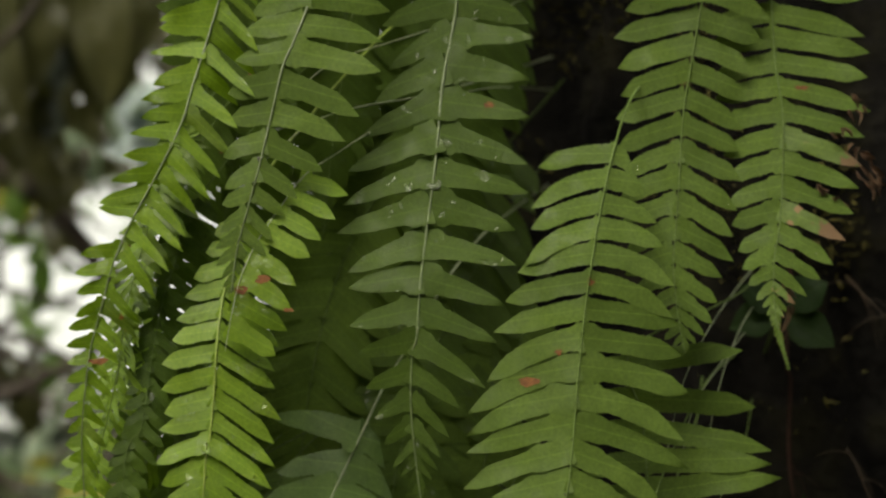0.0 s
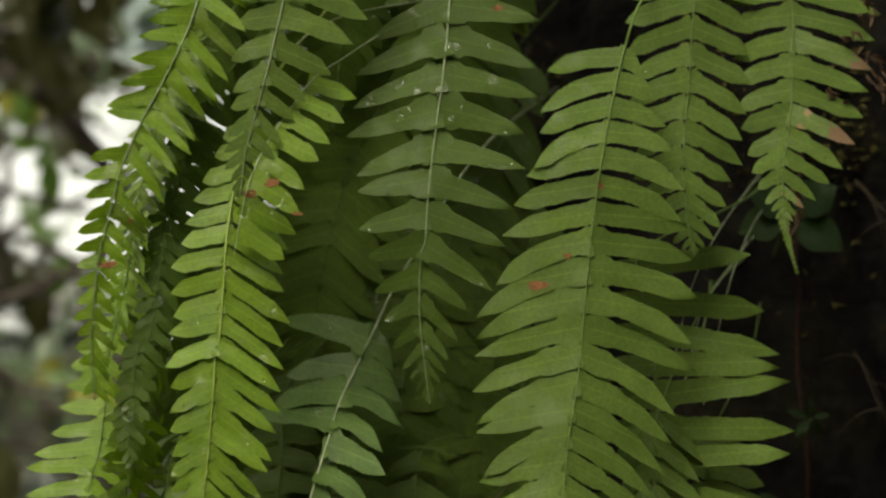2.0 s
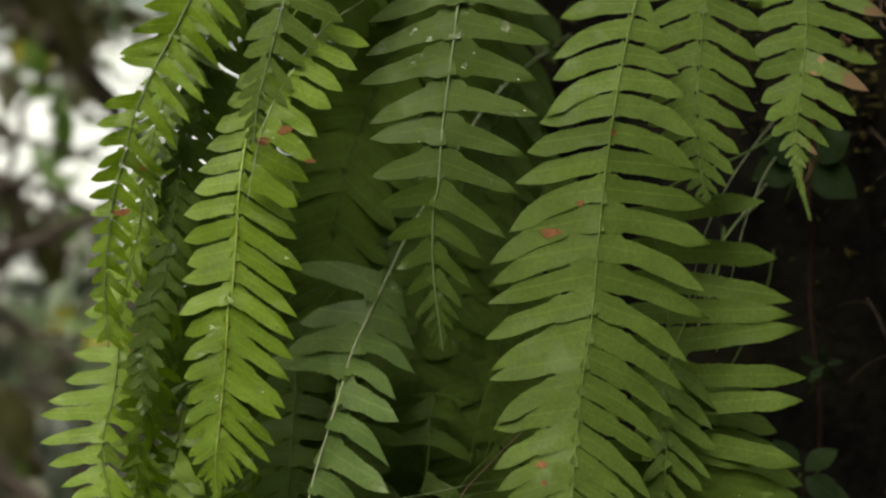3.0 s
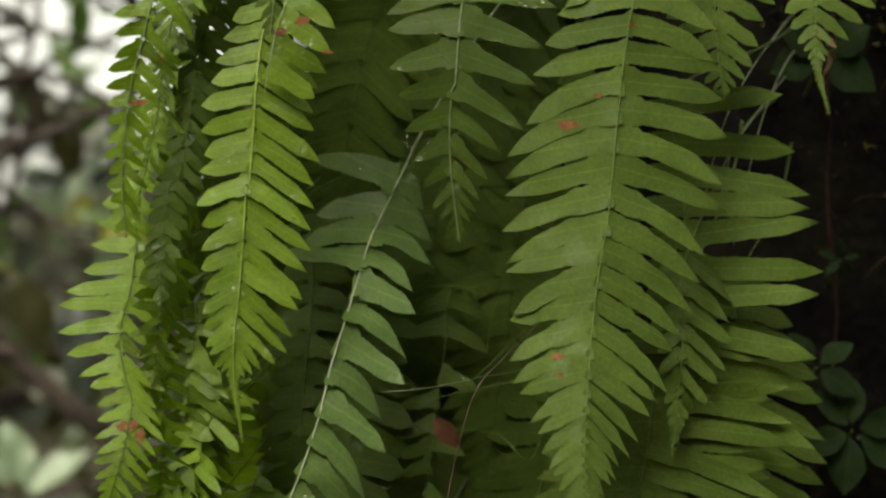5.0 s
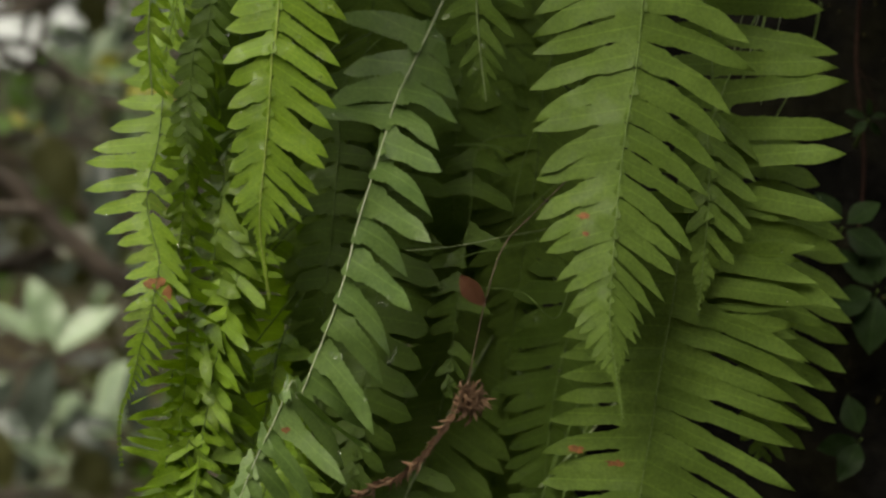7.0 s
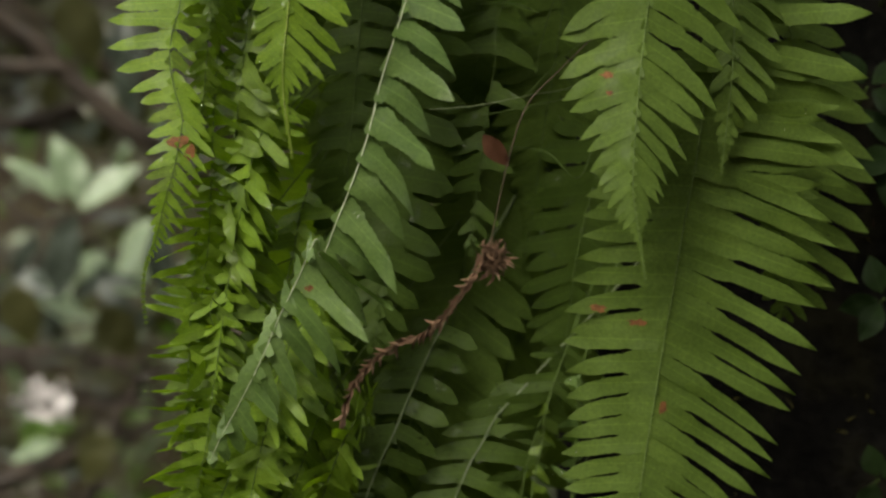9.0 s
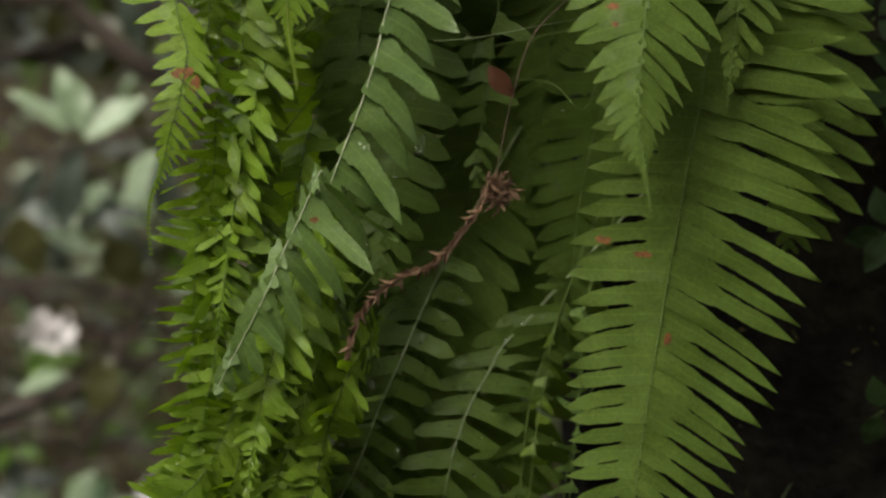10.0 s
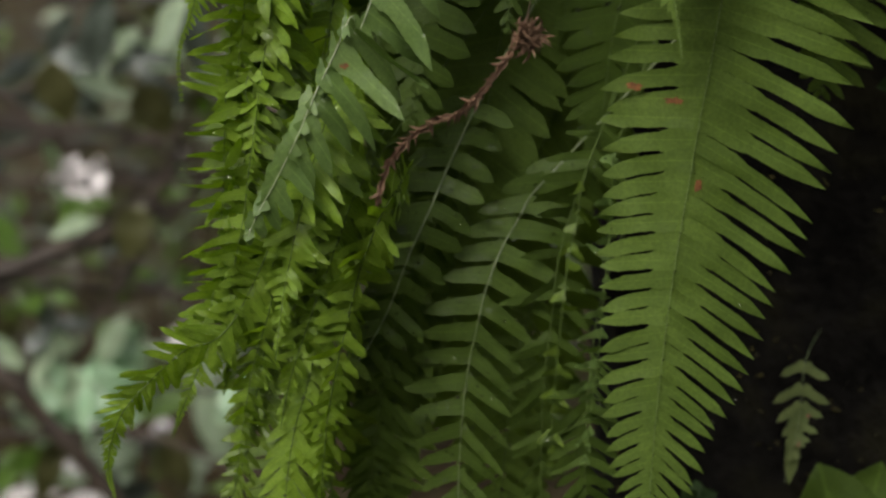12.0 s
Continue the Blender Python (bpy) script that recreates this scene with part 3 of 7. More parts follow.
# green frond with broad level leaflets
hanging_frond([(0.102, 1.950, 2.376), (0.010, 1.660, 2.260), (-0.053, 1.580, 2.135), (-0.060, 1.573, 2.104), (-0.069, 1.565, 2.077), (-0.077, 1.559, 2.056), (-0.084, 1.555, 2.023), (-0.091, 1.551, 1.990), (-0.099, 1.550, 1.958), (-0.107, 1.551, 1.927), (-0.111, 1.552, 1.896)],
              [(0.662, 0.0488, 0.065, 6, 4, 0.0244), (0.746, 0.0416, 0.0647, 8, 8, 0.024), (0.783, 0.0397, 0.0658, 8, 10, 0.0238), (0.821, 0.0355, 0.0576, 10, 14, 0.0221), (0.85, 0.0314, 0.044, 10, 20, 0.0204), (0.879, 0.0274, 0.0305, 14, 30, 0.0172), (0.921, 0.0234, 0.0234, 20, 36, 0.0141), (0.958, 0.0171, 0.0171, 28, 42, 0.0109), (0.988, 0.007, 0.007, 40, 50, 0.0062), (1.0, 0.0031, 0.0031, 45, 50, 0.0047)],
              seed=10, mat=0, rib='mid', thick=1.1, wild=1.6, bend=0.3, fold=(4, 8), lance=0.3, fuse=(0, 0.1), label='green fern frond with broad level leaflets')
# bright frond with a wet midrib and a saw-edged tip
hanging_frond([(0.110, 1.950, 2.250), (0.000, 1.700, 2.120), (-0.097, 1.600, 1.979), (-0.108, 1.588, 1.945), (-0.117, 1.577, 1.903), (-0.121, 1.565, 1.866), (-0.123, 1.562, 1.827), (-0.126, 1.558, 1.788), (-0.127, 1.555, 1.793), (-0.129, 1.553, 1.754), (-0.132, 1.552, 1.716), (-0.135, 1.550, 1.685), (-0.135, 1.552, 1.662), (-0.132, 1.553, 1.639), (-0.129, 1.555, 1.618)],
              [(0.604, 0.02, 0.024, 8, 34, 0.016), (0.654, 0.0301, 0.0356, 8, 34, 0.0162), (0.688, 0.0361, 0.044, 8, 32, 0.0161), (0.725, 0.039, 0.0461, 10, 32, 0.0156), (0.754, 0.0397, 0.0483, 12, 32, 0.0156), (0.808, 0.0372, 0.0442, 14, 32, 0.0155), (0.817, 0.0356, 0.0449, 18, 34, 0.0147), (0.846, 0.034, 0.0433, 20, 36, 0.0143), (0.867, 0.0317, 0.041, 22, 38, 0.0131), (0.892, 0.0278, 0.0363, 28, 41, 0.0116), (0.917, 0.0193, 0.0231, 36, 47, 0.0085), (0.929, 0.0147, 0.0162, 42, 52, 0.0069), (0.942, 0.0066, 0.0069, 50, 55, 0.0046), (0.958, 0.0039, 0.0039, 55, 55, 0.0039), (1.0, 0.0012, 0.0012, 60, 60, 0.0035)],
              seed=6, mat=2, thick=1.2, wild=1.3, bend=0.3, fold=(4, 8), fuse=(-0.3, 0.7), label='bright yellow-green fern frond with a saw-edged thread tip')
# outermost bright frond with curled leaflets
hanging_frond([(0.082, 1.950, 2.381), (-0.030, 1.660, 2.260), (-0.117, 1.570, 2.132), (-0.122, 1.565, 2.106), (-0.132, 1.561, 2.068), (-0.139, 1.556, 2.043), (-0.145, 1.552, 2.018), (-0.156, 1.550, 1.992), (-0.169, 1.550, 1.966), (-0.181, 1.550, 1.943), (-0.192, 1.550, 1.915), (-0.199, 1.552, 1.888), (-0.207, 1.556, 1.858), (-0.211, 1.561, 1.827), (-0.213, 1.565, 1.797), (-0.211, 1.570, 1.758)],
              [(0.567, 0.0445, 0.0364, 2, 30, 0.017), (0.629, 0.0424, 0.036, 0, 36, 0.0168), (0.671, 0.0357, 0.0365, 2, 40, 0.0159), (0.729, 0.0377, 0.0362, 4, 44, 0.0153), (0.792, 0.0313, 0.0329, 4, 46, 0.0145), (0.838, 0.0242, 0.0281, 6, 46, 0.0129), (0.879, 0.0195, 0.0219, 8, 46, 0.0125), (0.925, 0.0157, 0.0188, 10, 46, 0.011), (0.967, 0.0126, 0.0165, 14, 46, 0.0102), (1.0, 0.0094, 0.0126, 20, 50, 0.0094)],
              seed=7, mat=2, rib='mid', thick=1.0, wild=4.0, curl=0.3, lance=0.5, spot=0.06, gap=0.03, fold=(0, 4), label='bright fern frond with curled, rust-spotted leaflets')
# dark inner frond, its shade given by the darker leaf colour
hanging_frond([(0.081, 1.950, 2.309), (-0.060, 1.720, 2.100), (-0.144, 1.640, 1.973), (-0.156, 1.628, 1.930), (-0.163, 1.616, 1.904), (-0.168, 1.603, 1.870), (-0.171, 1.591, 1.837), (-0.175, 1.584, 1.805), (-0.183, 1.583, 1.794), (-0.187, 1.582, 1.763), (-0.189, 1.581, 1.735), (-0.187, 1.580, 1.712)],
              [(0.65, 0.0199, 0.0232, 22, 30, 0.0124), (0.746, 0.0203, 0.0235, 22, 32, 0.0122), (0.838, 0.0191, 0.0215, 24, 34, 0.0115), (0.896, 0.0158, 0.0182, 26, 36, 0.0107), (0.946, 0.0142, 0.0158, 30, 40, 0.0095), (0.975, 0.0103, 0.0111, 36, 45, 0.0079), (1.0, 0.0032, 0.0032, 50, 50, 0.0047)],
              seed=8, mat=1, rib='dark', wild=3, curl=0.3, fold=(0, 0), label='frond in green darkened for shade between two bright ones')
# yellow-green frond with drawn-out leaflets and a thread-like tip
hanging_frond([(0.101, 1.950, 2.257), (-0.090, 1.740, 2.100), (-0.184, 1.660, 1.893), (-0.196, 1.648, 1.834), (-0.211, 1.636, 1.797), (-0.211, 1.624, 1.757), (-0.213, 1.612, 1.724), (-0.217, 1.600, 1.704), (-0.218, 1.594, 1.684), (-0.214, 1.588, 1.665), (-0.208, 1.582, 1.645), (-0.209, 1.576, 1.630), (-0.213, 1.570, 1.607), (-0.220, 1.571, 1.583), (-0.225, 1.572, 1.562), (-0.233, 1.573, 1.542), (-0.235, 1.574, 1.522), (-0.233, 1.575, 1.500)],
              [(0.575, 0.0208, 0.0208, 10, 30, 0.0167), (0.671, 0.0254, 0.0181, 4, 30, 0.0164), (0.725, 0.0349, 0.0211, 2, 32, 0.0158), (0.742, 0.0421, 0.021, 2, 34, 0.0154), (0.767, 0.0507, 0.0209, 3, 36, 0.0153), (0.787, 0.0464, 0.0224, 8, 38, 0.0144), (0.812, 0.0319, 0.0247, 12, 38, 0.0131), (0.838, 0.0246, 0.0262, 14, 40, 0.0119), (0.858, 0.0261, 0.0237, 16, 42, 0.0107), (0.879, 0.0236, 0.0205, 18, 44, 0.0098), (0.9, 0.0173, 0.0173, 22, 48, 0.0087), (0.912, 0.0118, 0.0158, 30, 52, 0.0071), (0.933, 0.0047, 0.0063, 45, 55, 0.0051), (0.954, 0.0024, 0.0028, 55, 55, 0.004), (1.0, 0.0012, 0.0012, 60, 60, 0.0036)],
              seed=9, mat=2, rib='dark', wild=1.8, curl=0.12, spot=0.06, bend=0.2, slim=0.92, lance=0.3, fuse=(-0.1, 0.55), label='yellow-green frond with drawn-out leaflets and curling thread tip')
# stacked leaflets along the outer rim
hanging_frond([(-0.020, 1.950, 1.944), (-0.110, 1.750, 1.844), (-0.184, 1.630, 1.745), (-0.187, 1.620, 1.696), (-0.189, 1.610, 1.652), (-0.190, 1.600, 1.605), (-0.192, 1.600, 1.557), (-0.196, 1.600, 1.528), (-0.200, 1.600, 1.487)],
              [(0.608, 0.0214, 0.0228, 4, 30, 0.0102), (0.688, 0.0251, 0.0267, 4, 30, 0.0101), (0.754, 0.0249, 0.0265, 4, 30, 0.0101), (0.825, 0.0236, 0.0251, 4, 30, 0.01), (0.896, 0.0211, 0.0225, 4, 30, 0.01), (0.942, 0.0174, 0.0186, 4, 30, 0.01), (1.0, 0.0063, 0.0067, 4, 30, 0.0076)],
              seed=11, mat=2, rib='dark', wild=6.5, curl=0.35, gap=0.1, roll=38, fold=(0, 8), lance=0.4, label='fern frond of stacked leaflets seen nearly edge-on')
# stacked leaflets along the outer rim
hanging_frond([(0.000, 1.950, 1.908), (-0.090, 1.750, 1.808), (-0.163, 1.645, 1.708), (-0.167, 1.635, 1.652), (-0.170, 1.625, 1.595), (-0.174, 1.615, 1.536), (-0.184, 1.615, 1.510), (-0.190, 1.615, 1.469), (-0.196, 1.615, 1.420)],
              [(0.575, 0.0251, 0.0251, 4, 30, 0.0107), (0.662, 0.0294, 0.0294, 4, 30, 0.0106), (0.746, 0.0292, 0.0292, 4, 30, 0.0106), (0.829, 0.0277, 0.0277, 4, 30, 0.0105), (0.871, 0.0248, 0.0248, 4, 30, 0.0105), (0.929, 0.0205, 0.0205, 4, 30, 0.0106), (1.0, 0.0074, 0.0074, 4, 30, 0.008)],
              seed=12, mat=4, rib='dark', wild=6.5, curl=0.35, gap=0.1, roll=42, fold=(0, 8), lance=0.4, label='fern frond of stacked leaflets seen nearly edge-on')
# stacked leaflets along the outer rim
hanging_frond([(-0.032, 1.950, 1.777), (-0.122, 1.750, 1.677), (-0.196, 1.620, 1.574), (-0.202, 1.611, 1.547), (-0.205, 1.603, 1.511), (-0.206, 1.594, 1.472), (-0.207, 1.590, 1.432), (-0.212, 1.590, 1.391), (-0.218, 1.590, 1.350), (-0.235, 1.590, 1.345)],
              [(0.625, 0.029, 0.0241, 2, 30, 0.0089), (0.675, 0.034, 0.0283, 2, 30, 0.0089), (0.729, 0.0339, 0.0282, 2, 30, 0.0089), (0.792, 0.0338, 0.0282, 2, 30, 0.0089), (0.85, 0.0322, 0.0268, 2, 30, 0.0089), (0.908, 0.0289, 0.0241, 2, 30, 0.0089), (0.971, 0.0239, 0.02, 2, 30, 0.009), (1.0, 0.0086, 0.0071, 2, 30, 0.0067)],
              seed=13, mat=2, rib='dark', wild=6.5, curl=0.35, gap=0.1, roll=48, fold=(0, 8), lance=0.4, label='fern frond of stacked leaflets seen nearly edge-on')
# stacked leaflets along the outer rim
hanging_frond([(-0.021, 1.950, 1.730), (-0.111, 1.750, 1.630), (-0.185, 1.610, 1.527), (-0.187, 1.600, 1.487), (-0.189, 1.590, 1.448), (-0.193, 1.580, 1.410), (-0.202, 1.580, 1.369), (-0.201, 1.580, 1.364), (-0.209, 1.580, 1.322)],
              [(0.662, 0.0268, 0.0213, 6, 30, 0.0093), (0.733, 0.0314, 0.025, 6, 30, 0.0093), (0.796, 0.0313, 0.0249, 6, 30, 0.0092), (0.858, 0.0297, 0.0236, 6, 30, 0.0092), (0.921, 0.0267, 0.0213, 6, 30, 0.0093), (0.933, 0.022, 0.0175, 6, 30, 0.0093), (1.0, 0.0079, 0.0063, 6, 30, 0.007)],
              seed=14, mat=2, rib='dark', wild=6.5, curl=0.35, gap=0.1, roll=34, fold=(0, 8), lance=0.4, label='fern frond of stacked leaflets seen nearly edge-on')
# stacked leaflets along the outer rim
hanging_frond([(-0.005, 1.950, 1.819), (-0.095, 1.750, 1.719), (-0.168, 1.650, 1.617), (-0.171, 1.638, 1.573), (-0.177, 1.626, 1.525), (-0.181, 1.620, 1.477), (-0.189, 1.620, 1.436), (-0.197, 1.620, 1.394)],
              [(0.633, 0.0266, 0.0252, 4, 30, 0.0099), (0.713, 0.0311, 0.0295, 4, 30, 0.0098), (0.792, 0.031, 0.0294, 4, 30, 0.0098), (0.867, 0.0295, 0.0279, 4, 30, 0.0098), (0.933, 0.0218, 0.0206, 4, 30, 0.0098), (1.0, 0.0078, 0.0074, 4, 30, 0.0074)],
              seed=15, mat=4, rib='dark', wild=6.5, curl=0.35, gap=0.1, roll=-40, fold=(0, 8), lance=0.4, label='fern frond of stacked leaflets seen nearly edge-on')
# stacked leaflets along the outer rim
hanging_frond([(0.005, 1.950, 1.657), (-0.085, 1.750, 1.557), (-0.158, 1.620, 1.452), (-0.165, 1.610, 1.413), (-0.175, 1.600, 1.373), (-0.174, 1.590, 1.354), (-0.186, 1.590, 1.312), (-0.194, 1.590, 1.270), (-0.200, 1.590, 1.227)],
              [(0.642, 0.0208, 0.0201, 20, 38, 0.0098), (0.708, 0.0245, 0.0236, 20, 38, 0.0098), (0.771, 0.0244, 0.0236, 20, 38, 0.0098), (0.804, 0.0231, 0.0224, 20, 38, 0.0097), (0.871, 0.0208, 0.0201, 20, 38, 0.0098), (0.933, 0.0173, 0.0167, 20, 38, 0.0099), (1.0, 0.0062, 0.006, 20, 38, 0.0075)],
              seed=16, mat=2, rib='dark', wild=6.5, curl=0.35, gap=0.1, roll=30, fold=(0, 8), lance=0.4, label='fern frond of stacked leaflets seen nearly edge-on')
# stacked leaflets along the outer rim
hanging_frond([(0.034, 1.950, 1.656), (-0.056, 1.750, 1.556), (-0.128, 1.630, 1.451), (-0.135, 1.615, 1.420), (-0.142, 1.600, 1.382), (-0.142, 1.600, 1.360), (-0.153, 1.600, 1.318)],
              [(0.742, 0.0202, 0.0209, 20, 40, 0.0107), (0.808, 0.0237, 0.0245, 20, 40, 0.0106), (0.883, 0.0224, 0.0231, 20, 40, 0.0106), (0.925, 0.0165, 0.0171, 20, 40, 0.0106), (1.0, 0.0059, 0.0061, 20, 40, 0.008)],
              seed=17, mat=2, rib='dark', wild=6.5, curl=0.35, gap=0.1, roll=-32, fold=(0, 8), lance=0.4, label='fern frond of stacked leaflets seen nearly edge-on')
# frond with a white midrib and wet grey undersides
hanging_frond([(0.134, 1.950, 2.041), (0.060, 1.740, 1.955), (0.002, 1.720, 1.862), (-0.010, 1.707, 1.839), (-0.023, 1.693, 1.810), (-0.035, 1.680, 1.784), (-0.046, 1.657, 1.758), (-0.054, 1.633, 1.729), (-0.062, 1.610, 1.700), (-0.071, 1.597, 1.669), (-0.078, 1.583, 1.637), (-0.087, 1.570, 1.607), (-0.099, 1.567, 1.576), (-0.110, 1.563, 1.549), (-0.113, 1.560, 1.564), (-0.126, 1.557, 1.535), (-0.138, 1.553, 1.510), (-0.151, 1.550, 1.479), (-0.167, 1.550, 1.447), (-0.178, 1.550, 1.427), (-0.185, 1.550, 1.411)],
              [(0.463, 0.063, 0.0252, -20, 10, 0.0244), (0.5, 0.0541, 0.0466, -2, 6, 0.0258), (0.55, 0.058, 0.0429, -4, 16, 0.0253), (0.575, 0.0, 0.0478, 0, 22, 0.0251), (0.613, 0.0, 0.0544, 0, 26, 0.0248), (0.654, 0.0, 0.0491, 0, 30, 0.0238), (0.692, 0.0, 0.0503, 0, 36, 0.0228), (0.738, 0.0, 0.0507, 0, 42, 0.0219), (0.783, 0.0, 0.0531, 0, 44, 0.0211), (0.779, 0.0, 0.0523, 0, 44, 0.0203), (0.854, 0.0101, 0.0522, 20, 48, 0.0187), (0.887, 0.014, 0.0351, 24, 52, 0.0171), (0.933, 0.0164, 0.0258, 28, 54, 0.0156), (0.975, 0.0133, 0.0181, 34, 56, 0.0133), (1.0, 0.0047, 0.0055, 50, 60, 0.0094)],
              seed=20, mat=3, rib='pale', thick=1.25, wild=2.6, curl=0.25, bend=0.5, fold=(0, 8), lance=0.35, roll=-6, slim=1.2, label='wet grey-green frond hanging slantwise from a white midrib')
# large frond hanging low
hanging_frond([(0.268, 1.950, 1.889), (0.228, 1.740, 1.810), (0.171, 1.630, 1.701), (0.163, 1.622, 1.668), (0.155, 1.614, 1.629), (0.146, 1.606, 1.589), (0.155, 1.600, 1.657), (0.150, 1.598, 1.614), (0.142, 1.597, 1.570), (0.135, 1.596, 1.523), (0.128, 1.594, 1.483), (0.122, 1.593, 1.442), (0.120, 1.592, 1.430), (0.112, 1.590, 1.373), (0.106, 1.588, 1.316), (0.102, 1.585, 1.271), (0.099, 1.583, 1.221), (0.096, 1.580, 1.184)],
              [(0.388, 0.0606, 0.0808, 0, 4, 0.017), (0.554, 0.0717, 0.0996, 0, 5, 0.0163), (0.588, 0.0757, 0.11, 0, 6, 0.0159), (0.433, 0.0749, 0.1128, 0, 8, 0.0161), (0.642, 0.0742, 0.1085, 0, 20, 0.016), (0.679, 0.0759, 0.1047, 0, 26, 0.0156), (0.708, 0.0736, 0.0992, 1, 29, 0.0152), (0.738, 0.0689, 0.0914, 2, 31, 0.0148), (0.8, 0.0604, 0.0725, 4, 33, 0.0137), (0.812, 0.0556, 0.0693, 5, 33, 0.0133), (0.842, 0.0534, 0.0647, 6, 34, 0.0129), (0.9, 0.044, 0.0456, 14, 35, 0.0118), (0.929, 0.0376, 0.0376, 20, 37, 0.0106), (0.958, 0.0263, 0.0287, 26, 42, 0.009), (0.979, 0.0148, 0.0165, 36, 48, 0.0066), (1.0, 0.0041, 0.0041, 50, 55, 0.0041)],
              seed=21, mat=0, thick=0.8, bend=0.55, fold=(4, 8), fuse=(0.3, 0.2), label='large broad green frond hanging low before the trunk')
# frond of long leaflets beneath the broad one
hanging_frond([(0.351, 1.950, 2.041), (0.280, 1.760, 1.930), (0.176, 1.660, 1.869), (0.180, 1.651, 1.819), (0.182, 1.643, 1.778), (0.183, 1.634, 1.737), (0.182, 1.625, 1.697), (0.181, 1.623, 1.656), (0.178, 1.620, 1.616), (0.174, 1.617, 1.580), (0.171, 1.615, 1.556)],
              [(0.575, 0.0413, 0.0917, 0, -14, 0.024), (0.621, 0.0496, 0.0975, 0, 2, 0.0231), (0.654, 0.0494, 0.093, 0, 6, 0.023), (0.704, 0.0491, 0.1032, 2, -12, 0.0237), (0.738, 0.049, 0.1044, 4, -3, 0.0228), (0.771, 0.0488, 0.1049, 6, -2, 0.0228), (0.808, 0.0486, 0.0997, 8, 8, 0.0219), (0.854, 0.0445, 0.098, 10, 14, 0.0227), (0.9, 0.0405, 0.0915, 14, 18, 0.021), (0.942, 0.0324, 0.0769, 20, 24, 0.0186), (0.979, 0.0202, 0.0404, 30, 32, 0.0137), (1.0, 0.0065, 0.0081, 45, 50, 0.0065)],
              seed=22, mat=0, wild=1.6, bend=0.35, fold=(0, 6), slim=0.84, fuse=(0, 0.1), label='green frond of long separate leaflets under the broad one')
# frond near the trunk
hanging_frond([(0.311, 1.950, 1.874), (0.275, 1.800, 1.800), (0.233, 1.740, 1.730), (0.237, 1.730, 1.688), (0.240, 1.720, 1.646), (0.240, 1.710, 1.604), (0.237, 1.707, 1.562), (0.231, 1.703, 1.520), (0.227, 1.700, 1.494)],
              [(0.529, 0.0348, 0.0435, 10, 16, 0.0192), (0.633, 0.0389, 0.0562, 10, 18, 0.019), (0.717, 0.0387, 0.0585, 12, 20, 0.0189), (0.8, 0.0386, 0.0592, 14, 22, 0.018), (0.883, 0.0343, 0.0523, 18, 26, 0.0163), (0.95, 0.0214, 0.03, 28, 36, 0.0129), (1.0, 0.0043, 0.0043, 50, 50, 0.006)],
              seed=23, mat=0, thick=0.5, wild=1.4, fold=(0, 8))
# curled wet frond
hanging_frond([(0.302, 1.950, 1.899), (0.232, 1.720, 1.841), (0.180, 1.620, 1.745), (0.176, 1.603, 1.709), (0.173, 1.585, 1.677), (0.170, 1.583, 1.646), (0.166, 1.580, 1.607)],
              [(0.729, 0.0283, 0.0445, 24, 30, 0.0202), (0.804, 0.0264, 0.04, 28, 34, 0.0184), (0.871, 0.0198, 0.0277, 34, 42, 0.0142), (0.921, 0.0103, 0.0118, 45, 50, 0.0087), (1.0, 0.0016, 0.0016, 60, 60, 0.0039)],
              seed=24, mat=0, wild=2.0, curl=0.15, fold=(0, 8))
# dark glossy frond under the dead one
hanging_frond([(0.092, 1.950, 1.658), (0.035, 1.800, 1.590), (-0.025, 1.720, 1.490), (-0.040, 1.710, 1.461), (-0.055, 1.700, 1.428), (-0.064, 1.690, 1.407), (-0.079, 1.680, 1.374), (-0.093, 1.675, 1.336), (-0.108, 1.670, 1.307), (-0.123, 1.665, 1.284), (-0.135, 1.660, 1.252)],
              [(0.558, 0.03, 0.0343, 0, 14, 0.0214), (0.637, 0.0359, 0.0393, 0, 16, 0.0214), (0.729, 0.0357, 0.0383, 4, 20, 0.0204), (0.783, 0.034, 0.0331, 6, 26, 0.0195), (0.838, 0.0281, 0.0281, 14, 36, 0.0179), (0.896, 0.0213, 0.0239, 24, 44, 0.0162), (0.946, 0.0145, 0.0171, 34, 50, 0.0128), (1.0, 0.0043, 0.0043, 50, 55, 0.0086)],
              seed=25, mat=1, rib='mid', wild=2.6, curl=0.15, slim=0.8, beads=2, fuse=(0, 0))
